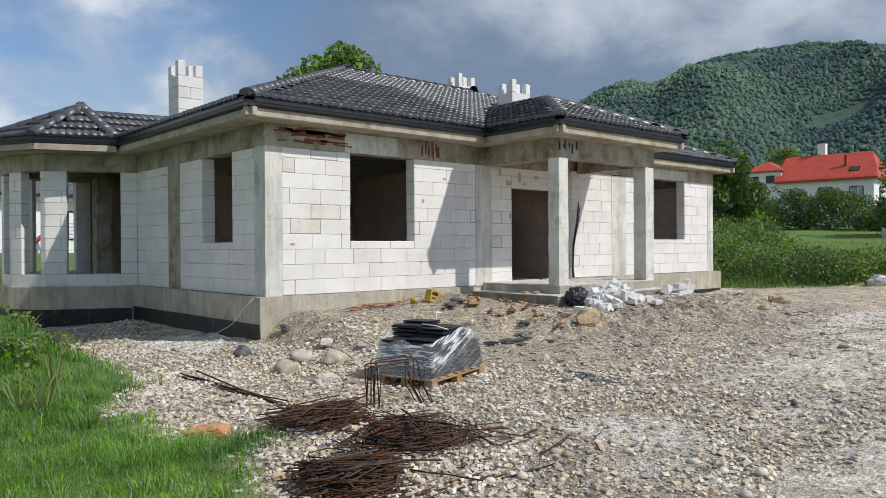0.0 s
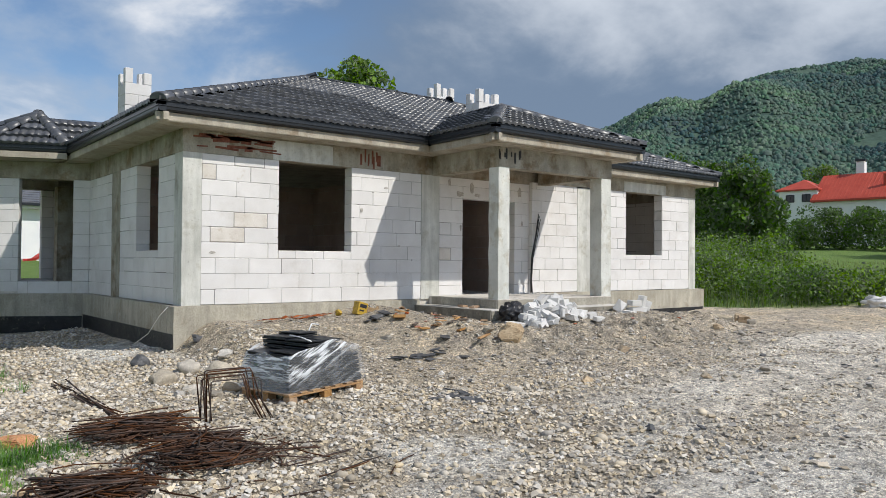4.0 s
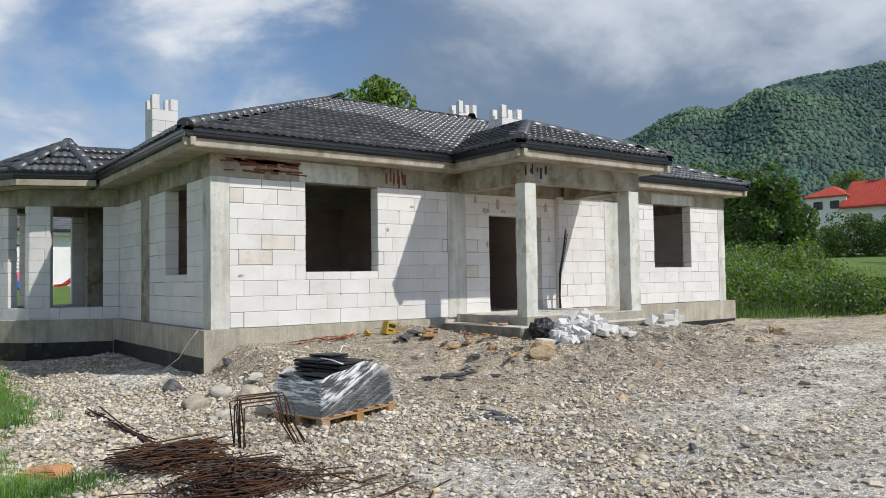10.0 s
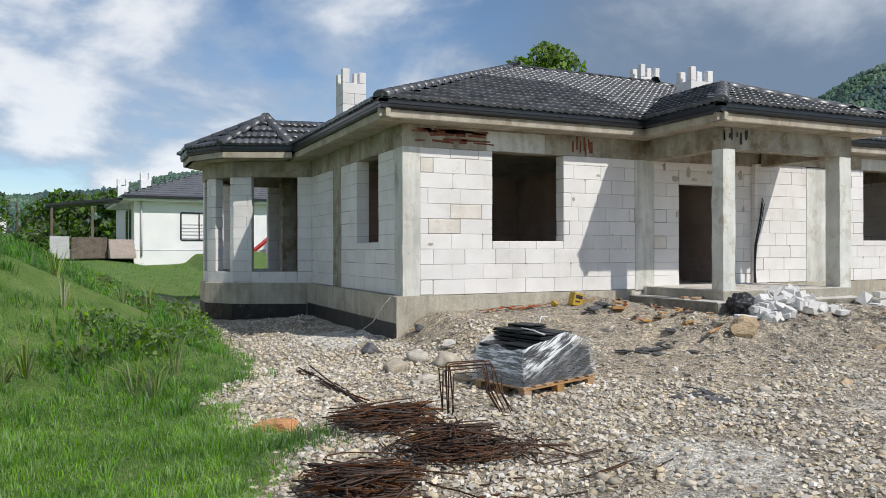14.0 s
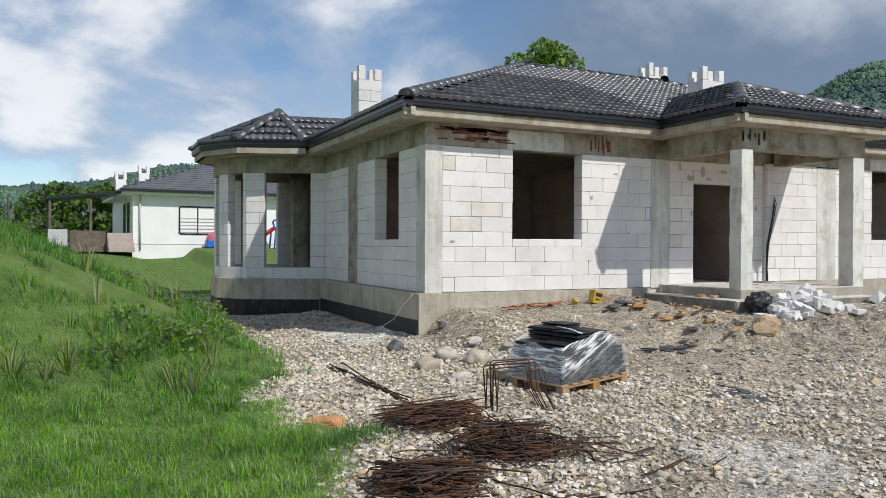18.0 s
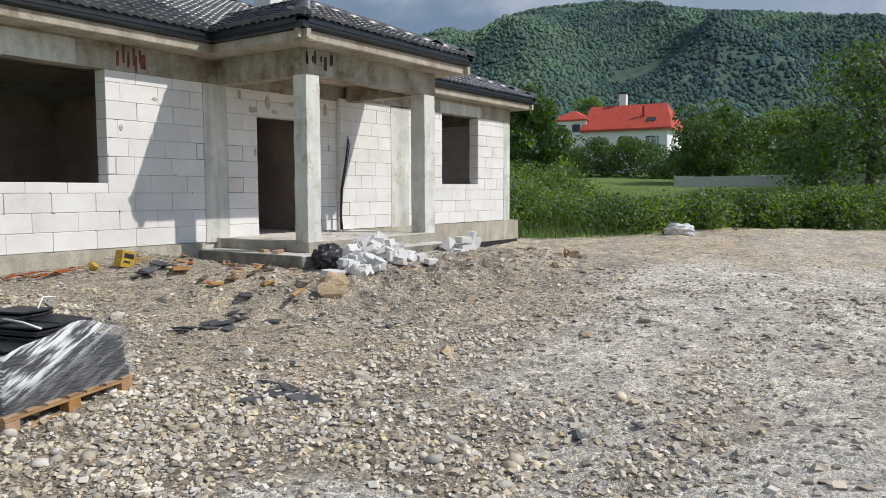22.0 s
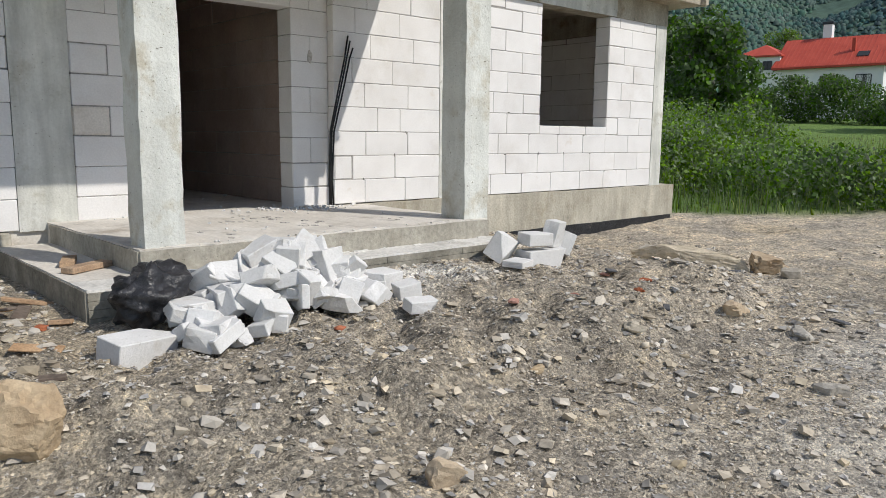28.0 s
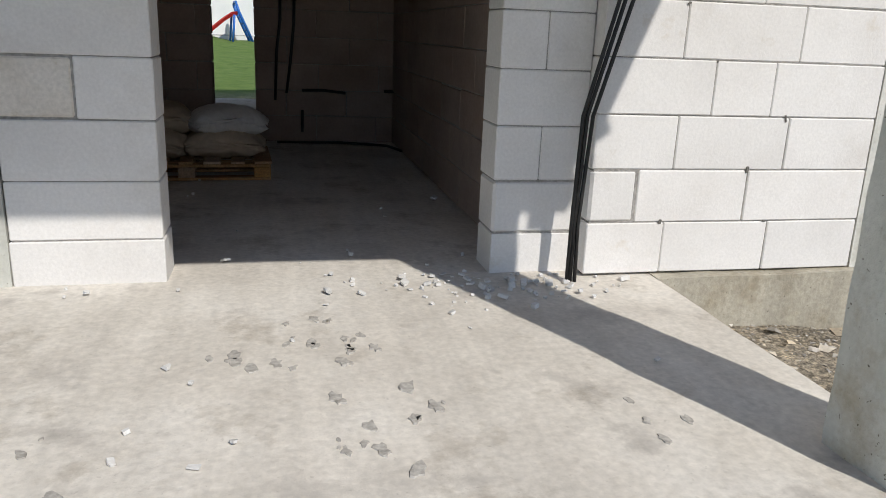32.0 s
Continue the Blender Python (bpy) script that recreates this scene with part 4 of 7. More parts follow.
def slope(pts, single, seed):
    """Tiles one roof plane. pts: its corners in space, the eave first (two points, left to right seen from outside)."""
    rng = random.Random(seed)
    a, b = Vector(pts[0]), Vector(pts[1])
    u = (b - a).normalized()
    n = (b - a).cross(Vector(pts[2]) - a).normalized()
    if n.z < 0:
        n = -n
    v = n.cross(u)
    poly = [((Vector(p) - a).dot(u), (Vector(p) - a).dot(v)) for p in pts]
    bm = bmesh.new()
    bm.faces.new([bm.verts.new(Vector(p) - n * 0.03) for p in pts])
    r = bmesh.ops.extrude_face_region(bm, geom=bm.faces[:])
    bmesh.ops.translate(bm, vec=-n * 0.06, verts=[q for q in r["geom"] if isinstance(q, bmesh.types.BMVert)])
    bmesh.ops.recalc_face_normals(bm, faces=bm.faces)
    part("roof_deck", bm, M["gutter"], roof)
    rot = Matrix((u, v, n)).transposed().to_4x4()
    smin, smax, tmax = min(p[0] for p in poly), max(p[0] for p in poly), max(p[1] for p in poly)
    vs, fs = [], []
    for j in range(int(tmax / TL) + 1):
        for i in range(int(smin / TW) - 1, int(smax / TW) + 2):
            s, t = (i + 0.5) * TW, (j + 0.5) * TL - 0.03
            hit = sum(inside(poly, s + ds, max(0.01, t + dt)) for ds, dt in ((0, 0), (-0.12, 0), (0.12, 0), (0, 0.13), (0, -0.13)))
            if hit < 3:
                continue
            m = Matrix.Translation(a + u * (s + rng.uniform(-0.004, 0.004)) + v * (t + rng.uniform(-0.006, 0.006)) + n * rng.uniform(-0.002, 0.004)) @ rot
            if single(a + u * s + v * t):
                add("tile", TILE_ME, roof, m)
            else:
                k = len(vs)
                vs += [m @ Vector(q) for q in TILE_V]
                fs += [tuple(q + k for q in f) for f in TILE_F]
    if vs:
        ob = add("tiles", mesh_of("tiles", vs, fs, M["tile_far"], True), roof)
        ob["kind"] = "stuff"


def cap_data(length=0.38, r0=0.14, r1=0.108, seg=7):
    vs = []
    for y, r, in ((0, r0), (length, r1)):
        vs += [(r * math.cos(math.pi * k / seg), y, r * math.sin(math.pi * k / seg) * 0.8) for k in range(seg + 1)]
    vs += [((r0 - 0.022) * math.cos(math.pi * k / seg), 0, (r0 - 0.022) * math.sin(math.pi * k / seg) * 0.8) for k in range(seg + 1)]
    n = seg + 1
    fs = [(i, n + i, n + i + 1, i + 1) for i in range(seg)] + [(i, i + 1, 2 * n + i + 1, 2 * n + i) for i in range(seg)] + [tuple(range(2 * n, 3 * n))]
    return vs, fs


CAP_ME = mesh_of("ridge_tile", *cap_data(), M["tile"], True)


def caps(p, q, step=0.33):
    p, q = Vector(p), Vector(q)
    d = (q - p).normalized()
    sidev = d.cross(Vector((0, 0, 1))).normalized()
    up = sidev.cross(d)
    rot = Matrix((sidev, d, up)).transposed().to_4x4()
    k = 0
    while k * step < (q - p).length - 0.1:
        add("ridge_tile", CAP_ME, roof, Matrix.Translation(p + d * k * step + up * 0.015) @ rot @ pose(0, 0, 0, 2.5, 0, 0))
        k += 1


D = (EY1 - EY0) / 2
RZ = EZ + PITCH * D
A0, A1, A2, A3 = (EX0, EY0, EZ), (EX1, EY0, EZ), (EX1, EY1, EZ), (EX0, EY1, EZ)
R0, R1 = (EX0 + D, EY0 + D, RZ), (EX1 - D, EY0 + D, RZ)
H = (PX1 - PX0) / 2
PA = ((PX0 + PX1) / 2, PY0 + H, EZ + PITCH * H)
PB = (PA[0], EY0 + H, PA[2])
near = lambda p: p.x < 10.8 and p.y < 14.2
slope([A0, (PX0, EY0, EZ), PB, (PX1, EY0, EZ), A1, R1, R0], near, 1)
slope([A1, A2, R1], lambda p: False, 2)
slope([A2, A3, R0, R1], lambda p: False, 3)
slope([A3, A0, R0], lambda p: False, 4)
slope([(PX0, PY0, EZ), (PX1, PY0, EZ), PA], lambda p: True, 5)
slope([(PX0, EY0, EZ), (PX0, PY0, EZ), PA, PB], lambda p: True, 6)
slope([(PX1, PY0, EZ), (PX1, EY0, EZ), PB, PA], lambda p: False, 7)
for a, b in ((A0, R0), (A1, R1), (A2, R1), (A3, R0), (R0, R1), ((PX0, PY0, EZ), PA), ((PX1, PY0, EZ), PA), (PA, PB)):
    caps(a, b)
BA = (5.14, 17.9, 5.08)
BM_ = (BA[0] + 3.6, BA[1] - 0.72, BA[2])
BV = [(x, y, EZ) for x, y in BE]
slope([BV[1], BV[0], BA], lambda p: True, 8)
slope([BV[2], BV[1], BA], lambda p: False, 9)
slope([BV[3], BV[2], BA], lambda p: False, 10)
slope([BV[4], BV[3], BA], lambda p: False, 11)
slope([BV[0], (8.2, 16.0, EZ), BM_, BA], lambda p: p.x < 7.2, 12)
for a, b in ((BV[1], BA), (BV[2], BA), (BV[3], BA), (BV[0], BA)):
    caps(a, b)


# ---- chimneys ----
def chimney(x, y, z0, z1, w, d, merlon):
    """A block chimney shaft with upstanding corner blocks round its open top."""
    c = empty("chimney", pose(x, y, z0), "white block chimney with castellated open top", "chimney", "chimneys", "structure")
    rows = max(1, round((z1 - z0 - merlon) / 0.25))
    h = (z1 - z0 - merlon) / rows
    core = add("core", box_mesh("core", w - 0.02, d - 0.02, z1 - z0 - merlon - 0.02, M["mortar"], 0.003), c, pose(0, 0, (z1 - z0 - merlon) / 2))
    for k in range(rows):
        for s in (-1, 1):
            if k % 2:
                add("block", box_mesh("block", w / 2 - 0.004, d, h - 0.006, M["aac"], 0.005), c, pose(s * w / 4, 0, (k + 0.5) * h))
            else:
                add("block", box_mesh("block", w, d / 2 - 0.004, h - 0.006, M["aac"], 0.005), c, pose(0, s * d / 4, (k + 0.5) * h))
    for i in (-1, 1):
        for j in (-1, 1):
            hh = merlon * (1.0 if i * j > 0 else 0.8)
            add("upstand", box_mesh("upstand", 0.15, 0.15, hh, M["aac"], 0.006), c, pose(i * (w / 2 - 0.075), j * (d / 2 - 0.075), z1 - z0 - merlon + hh / 2 + 0.001))
    return c


chimney(6.46, 15.4, 4.35, 5.80, 0.52, 0.52, 0.30)
chimney(14.28, 13.4, 5.0, 6.17, 0.66, 0.5, 0.32)
chimney(15.68, 16.9, 5.6, 7.15, 0.66, 0.5, 0.36)


# ---- stones, grass, trees: materials ----
M["pebble"] = material("tan_pebble", [(0.3, (0.41, 0.36, 0.285)), (0.5, (0.53, 0.47, 0.38)), (0.7, (0.66, 0.60, 0.505))], 0.9, 1.6, 45, 0.3, 0.004, vary=0.36, island=True, fine_amt=0.12)
M["grit"] = material("grey_grit", [(0.3, (0.34, 0.305, 0.255)), (0.5, (0.45, 0.405, 0.34)), (0.7, (0.60, 0.545, 0.465))], 0.9, 1.6, 45, 0.3, 0.004, vary=0.4, island=True, fine_amt=0.12)
M["splinter"] = material("stone_splinter", [(0.3, (0.25, 0.23, 0.20)), (0.5, (0.40, 0.36, 0.305)), (0.7, (0.58, 0.525, 0.44))], 0.9, 9.0, 45, 0.3, 0.004, vary=0.45, island=True, fine_amt=0.15)
M["stone"] = material("field_stone", [(0.3, (0.34, 0.305, 0.25)), (0.55, (0.46, 0.415, 0.345)), (0.75, (0.58, 0.525, 0.435))], 0.85, 9, 55, 0.7, 0.012, vary=0.3, fine_amt=0.15)
M["sandstone"] = material("ochre_sandstone", [(0.3, (0.36, 0.26, 0.16)), (0.6, (0.50, 0.39, 0.26)), (0.8, (0.57, 0.47, 0.34))], 0.9, 6, 60, 0.5, 0.01, vary=0.1, fine_amt=0.15)
M["clay_shard"] = material("broken_red_clay", [(0.3, (0.36, 0.13, 0.08)), (0.7, (0.50, 0.21, 0.13))], 0.95, 12, 60, 0.5, 0.006, vary=0.2)
M["slate"] = material("broken_dark_tile", [(0.3, (0.06, 0.062, 0.066)), (0.7, (0.12, 0.12, 0.125))], 0.6, 9, 60, 0.4, 0.005, vary=0.25)


def leaf_material(name, dark, light, vary=0.3, island=True, through=0.42):
    m = material(name, [(0.36, dark), (0.64, light)], 0.55, 1.5, 30, 0.0, vary=vary, island=island, fine_amt=0.2, spec=0.3)
    t = m.node_tree
    b = t.nodes["Principled BSDF"]
    out = t.nodes["Material Output"]
    tr = t.nodes.new("ShaderNodeBsdfTranslucent")
    t.links.new(b.inputs["Base Color"].links[0].from_socket, tr.inputs[0])
    mx = t.nodes.new("ShaderNodeMixShader")
    mx.inputs[0].default_value = through
    t.links.new(b.outputs[0], mx.inputs[1])
    t.links.new(tr.outputs[0], mx.inputs[2])
    t.links.new(mx.outputs[0], out.inputs[0])
    return m


M["blade"] = leaf_material("grass_blade", (0.078, 0.218, 0.034), (0.21, 0.42, 0.08), 0.3)
M["blade_short"] = leaf_material("short_grass_blade", (0.15, 0.315, 0.05), (0.30, 0.51, 0.11), 0.28)
M["blade_dry"] = leaf_material("meadow_blade", (0.17, 0.235, 0.06), (0.30, 0.335, 0.13), 0.3)
M["leaf"] = leaf_material("leaf", (0.075, 0.135, 0.04), (0.14, 0.23, 0.065), 0.4)
M["weed"] = leaf_material("weed_blade", (0.075, 0.13, 0.03), (0.16, 0.235, 0.065), 0.35)
M["leaf_bright"] = leaf_material("bright_leaf", (0.125, 0.215, 0.05), (0.23, 0.345, 0.085), 0.4)
M["bark"] = material("bark", [(0.3, (0.07, 0.055, 0.04)), (0.7, (0.16, 0.13, 0.10))], 0.95, 6, 30, 0.8, 0.03)
# aerial haze is put into these three colours as a shift to blue
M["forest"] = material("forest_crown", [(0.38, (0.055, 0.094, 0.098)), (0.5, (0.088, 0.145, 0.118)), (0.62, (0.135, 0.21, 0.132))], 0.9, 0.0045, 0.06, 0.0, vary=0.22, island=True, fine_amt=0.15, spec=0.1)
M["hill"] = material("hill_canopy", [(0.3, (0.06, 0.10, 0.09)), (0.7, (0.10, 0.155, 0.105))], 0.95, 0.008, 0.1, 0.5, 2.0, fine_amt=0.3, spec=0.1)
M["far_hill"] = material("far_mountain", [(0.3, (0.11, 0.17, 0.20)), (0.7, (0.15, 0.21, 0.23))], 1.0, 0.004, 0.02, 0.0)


def ico(sub):
    bm = bmesh.new()
    bmesh.ops.create_icosphere(bm, subdivisions=sub, radius=1)
    v = np.array([q.co[:] for q in bm.verts])
    f = np.array([[q.index for q in p.verts] for p in bm.faces])
    bm.free()
    return v, f


def bulk(name, verts, faces, mat, smooth=False):
    """A mesh from arrays of vertices and equal-sided faces."""
    me = bpy.data.meshes.new(name)
    k = faces.shape[1]
    me.vertices.add(len(verts))
    me.vertices.foreach_set("co", np.ascontiguousarray(verts, dtype=np.float32).reshape(-1))
    me.loops.add(len(faces) * k)
    me.loops.foreach_set("vertex_index", np.ascontiguousarray(faces, dtype=np.int32).reshape(-1))
    me.polygons.add(len(faces))
    me.polygons.foreach_set("loop_start", np.arange(0, len(faces) * k, k, dtype=np.int32))
    me.polygons.foreach_set("use_smooth", np.full(len(faces), bool(smooth)))
    me.materials.append(mat)
    me.update(calc_edges=True)
    return me


def spins(rng, n):
    q = rng.normal(size=(n, 4))
    q /= np.linalg.norm(q, axis=1, keepdims=True)
    w, x, y, z = q.T
    return np.stack((1 - 2 * (y * y + z * z), 2 * (x * y - z * w), 2 * (x * z + y * w), 2 * (x * y + z * w), 1 - 2 * (x * x + z * z), 2 * (y * z - x * w), 2 * (x * z - y * w), 2 * (y * z + x * w), 1 - 2 * (x * x + y * y)), -1).reshape(n, 3, 3)


CUBE_V = np.array([(i, j, k) for i in (-1, 1) for j in (-1, 1) for k in (-1, 1)]) * 0.62
CUBE_F = np.array([(0, 1, 3), (0, 3, 2), (4, 6, 7), (4, 7, 5), (0, 4, 5), (0, 5, 1), (2, 3, 7), (2, 7, 6), (0, 2, 6), (0, 6, 4), (1, 5, 7), (1, 7, 3)])


CHIP_V = np.array([(1, 0, 0), (-0.5, 0.87, 0.1), (-0.5, -0.87, -0.1), (0.1, 0, 0.8), (0, 0.1, -0.8)]) * 0.95
CHIP_F = np.array([(0, 1, 3), (1, 2, 3), (2, 0, 3), (1, 0, 4), (2, 1, 4), (0, 2, 4)])


def lumps(name, centre, size, rng, mat, sub=1, jag=0.22, flat=0.6, smooth=False):
    """Many small irregular stones or crowns in one mesh."""
    v, f = ico(sub) if sub > 0 else (CUBE_V, CUBE_F) if sub == 0 else (CHIP_V, CHIP_F)
    n = len(centre)
    shape = v[None] * (1 + rng.uniform(-jag, jag, (n, len(v), 1)))
    shape = shape * rng.uniform(0.65, 1.25, (n, 1, 3)) + (rng.uniform(-0.17, 0.17, (n, len(v), 3)) if sub == 0 else 0)
    shape = np.einsum("nij,nkj->nki", spins(rng, n), shape)
    shape[:, :, 2] *= flat
    pts = shape * size[:, None, None] + centre[:, None, :]
    faces = f[None] + (np.arange(n) * len(v))[:, None, None]
    return bulk(name, pts.reshape(-1, 3), faces.reshape(-1, 3), mat, smooth)


def outside_house(x, y):
    return ~((x > 5.8) & (x < 20.3) & (y > 11.0)) & ~((x > 10.5) & (x < 14.15) & (y > 8.84)) & ~((x > 3.7) & (y > 17) & (y < 21) & (x < 6))


def scatter(rng, n, x0, x1, y0, y1, keep):
    x, y = rng.uniform(x0, x1, n), rng.uniform(y0, y1, n)
    k = keep(x, y) & outside_house(x, y)
    return x[k], y[k]


rng = np.random.RandomState(7)


def stones(name, label, n, area, smin, smax, mat, keep, sink=0.25, flat=0.6, jag=0.2, power=2.2, smooth=True, sub=1):
    x, y = scatter(rng, n, *area, keep)
    s = smin + (smax - smin) * rng.uniform(0, 1, len(x)) ** power
    c = np.stack((x, y, ground_z(x, y) + s * flat * (0.8 - sink)), -1)
    ob = new(name, lumps(name, c, s, rng, mat, sub, jag, flat, smooth))
    return tagged(ob, label, name, kind="stuff")


soft = lambda d: (lambda x, y: rng.uniform(0, 1, len(x)) < d(x, y))
patchy = lambda x, y: 0.35 + 0.65 * sstep(waves(x, y, 1.7, 43, 4), -0.45, 0.1)
stones("pebbles", "tan and grey angular river gravel strewn over the site", 88000, (2.4, 14, 2.2, 9.8), 0.007, 0.035, M["pebble"], soft(lambda x, y: gravel_bed(x, y) * patchy(x, y) * (1 - 0.75 * lime_zone(x, y))), 0.3, 0.66, 0.30, 2.2, False, 0)
stones("pebbles", "mixed loose stones scattered over the yard", 9000, (6.5, 15, 1.8, 7.4), 0.010, 0.046, M["grit"], soft(lambda x, y: (0.25 + 0.75 * sstep(waves(x * 0.8, y * 1.5, 1.3, 61, 4), -0.3, 0.5)) * (1 - 0.5 * dust_zone(x, y))), 0.35, 0.6, 0.34, 3.4, False, 0)
stones("pebbles", "larger pale pebbles among the gravel", 1500, (2.4, 13.5, 2.0, 10), 0.03, 0.058, M["pebble"], soft(lambda x, y: 0.05 + 0.65 * gravel_bed(x, y)), 0.45, 0.66, 0.2, 2.4, True)
stones("pebbles", "pale crushed stone along the house foot", 17000, (2.6, 6, 8.5, 20), 0.009, 0.040, M["pebble"], soft(lambda x, y: 0.95 * gravel_bed(x, y) * (1 - 0.85 * np.exp(-(((x - 5.1) / 0.7) ** 2 + ((y - 12.2) / 1.6) ** 2) ** 2))), 0.3, 0.66, 0.24, 1.9, True, 0)
track = lambda x, y: (0.12 + 0.8 * sstep(waves(x, y, 1.1, 51, 4), 0.0, 0.6)) * (1 - grass_zone(x, y)) * (1 - 0.4 * dust_zone(x, y))
stones("grit", "grey angular gravel and clay crumbs", 44000, (4, 16, -1, 9.2), 0.005, 0.018, M["grit"], soft(track), jag=0.35, smooth=False, sub=-1)
stones("grit", "dense fine gravel trodden into the clay", 40000, (7.5, 14, 4.6, 8.6), 0.005, 0.016, M["grit"], soft(lambda x, y: 0.35 + 0.65 * sstep(waves(x, y, 1.9, 52, 4), -0.3, 0.4)), sink=0.4, jag=0.35, smooth=False, sub=-1, power=2.5)
stones("grit", "coarse angular gravel scattered on the yard", 4600, (4, 20, -1, 9.2), 0.012, 0.036, M["grit"], soft(track), jag=0.4, smooth=False, power=2.6, sub=0)
stones("grit", "fine grey gravel on the far yard", 14000, (13, 27, -4, 11), 0.008, 0.03, M["grit"], soft(track), jag=0.35, smooth=False, sub=-1)
mound_zone = lambda x, y: 0.9 * sstep(y, 6.4, 7.2) * (1 - grass_zone(x, y))
stones("grit", "stony clay spoil against the house", 34000, (6, 16, 6, 11.1), 0.005, 0.022, M["grit"], soft(mound_zone), sink=0.5, flat=0.5, jag=0.45, smooth=False, power=3.2, sub=-1)
stones("shards", "flat dark and tan stone splinters on the clay", 5500, (4, 17, 0.5, 9), 0.008, 0.036, M["splinter"], soft(lambda x, y: 0.8 * (1 - grass_zone(x, y))), jag=0.5, flat=0.3, smooth=False, power=2.5, sub=0)
stones("shards", "clay clods and stone lumps on the mound", 5000, (6, 16, 6.2, 11), 0.010, 0.045, M["splinter"], soft(lambda x, y: 0.9 * (1 - grass_zone(x, y))), sink=0.55, jag=0.5, flat=0.45, smooth=False, power=3.6, sub=0)
stones("pebbles", "pale broken stones sticking out of the spoil", 700, (8.5, 16, 5.6, 9.0), 0.018, 0.052, M["pebble"], soft(lambda x, y: 0.7 * sstep(waves(x, y, 1.6, 44, 4), -0.2, 0.4)), 0.5, 0.6, 0.38, 2.4, False)


# ---- grass ----
def blades(name, label, x, y, h, w, mat, lean=0.5, a=None):
    n = len(x)
    a = rng.uniform(0, 6.283, n) if a is None else a
    d = np.stack((np.cos(a), np.sin(a), np.zeros(n)), -1)
    s = np.stack((-np.sin(a), np.cos(a), np.zeros(n)), -1)
    base = np.stack((x, y, ground_z(x, y) - 0.01), -1)
    hh, ww = h[:, None], w[:, None]
    bend = rng.uniform(0.1, 1.0, n)[:, None] * lean
    up = np.array([[0, 0, 1.0]])
    p1 = base + up * hh * 0.55 + d * hh * bend * 0.28
    p2 = base + up * hh * (1 - 0.25 * bend) + d * hh * bend
    v = np.stack((base - s * ww, base + s * ww, p1 - s * ww * 0.75, p1 + s * ww * 0.75, p2), 1)
    k = (np.arange(n) * 5)[:, None]
    f = np.concatenate((k + [[0, 1, 3]], k + [[0, 3, 2]], k + [[2, 3, 4]]))
    return tagged(new(name, bulk(name, v.reshape(-1, 3), f, mat, True)), label, "grass", kind="stuff")


def sward(name, label, n, area, h0, h1, w, mat, keep, lean=0.5):
    x, y = scatter(rng, n, *area, keep)
    tuft = 0.45 + 0.9 * sstep(waves(x, y, 2.6, 71, 4), -0.4, 0.7)
    return blades(name, label, x, y, rng.uniform(h0, h1, len(x)) * tuft, rng.uniform(0.6, 1.2, len(x)) * w, mat, lean)


left_grass = lambda x, y: (rng.uniform(0, 1, len(x)) < sstep(grass_edge(y) - x, -0.25, 0.25) * (1 - soil_strip(x, y)))
bare = lambda x, y: (waves(x, y, 1.5, 81, 3) < 0.62)
sward("grass", "bright short grass at the site edge", 105000, (-2.8, 3.2, 2.4, 8.4), 0.05, 0.13, 0.0036, M["blade_short"], left_grass, 1.25)
sward("grass", "long rank grass on the spoil bank", 50000, (-6.5, 4.2, 7.6, 19), 0.07, 0.18, 0.0048, M["blade"], lambda x, y: left_grass(x, y) & bare(x, y), 1.4)
sward("grass", "tall broad grass leaves on the bank", 70, (-6, 3.6, 8.4, 16), 0.3, 0.55, 0.011, M["blade_dry"], left_grass, 1.0)
sward("grass", "mown lawn behind the house", 22000, (-12, 24, 21, 46), 0.05, 0.11, 0.012, M["blade"], lambda x, y: grass_zone(x, y) > 0.5, 0.5)
meadow = lambda x, y: (grass_zone(x, y) > 0.4) & (x > 20.3)
sward("grass", "rank weeds along the yard edge", 26000, (20.3, 33, -6, 16), 0.2, 0.75, 0.007, M["weed"], lambda x, y: meadow(x, y) & (grass_zone(x - 2.6, y - 2.0) < 0.9), 0.7)
sward("grass", "pale meadow grass beyond the yard", 26000, (21, 62, -10, 40), 0.14, 0.38, 0.016, M["blade_dry"], meadow, 0.6)
# thinner grass round the start of the walk, so that the sward has no edge
sward("grass", "thin grass on the verge behind the site", 17000, (-9, 2.2, -7, 22), 0.05, 0.14, 0.006, M["blade"], lambda x, y: left_grass(x, y) & ~((x > -2.8) & (y > 2.4) & (y < 8.4)) & ((x < -5) | (y < 6)), 0.9)


def tufts(label, n, area, keep, per, spread, h0, h1, w, mat, lean):
    cx, cy = scatter(rng, n, *area, keep)
    k = np.repeat(np.arange(len(cx)), per)
    a = rng.uniform(0, 6.283, len(k))
    d = spread * np.sqrt(rng.uniform(0, 1, len(k)))
    size = rng.uniform(0.6, 1.25, len(cx))[k]
    return blades("grass", label, cx[k] + d * np.cos(a), cy[k] + d * np.sin(a), rng.uniform(h0, h1, len(k)) * size, rng.uniform(0.7, 1.2, len(k)) * w, mat, lean, a)


tufts("rank grass tufts leaning out of the bank", 1700, (-6.0, 4.2, 7.4, 19), lambda x, y: left_grass(x, y) & bare(x, y), 20, 0.10, 0.10, 0.24, 0.0045, M["blade"], 1.4)
tufts("short bright tufts in the lawn edge", 900, (-2.8, 3.2, 2.6, 8.2), left_grass, 14, 0.07, 0.08, 0.15, 0.0036, M["blade_short"], 1.3)
tufts("arching pale grass clumps on the bank", 26, (-3.5, 2.6, 7.6, 13.5), left_grass, 12, 0.05, 0.35, 0.62, 0.010, M["blade_dry"], 1.5)
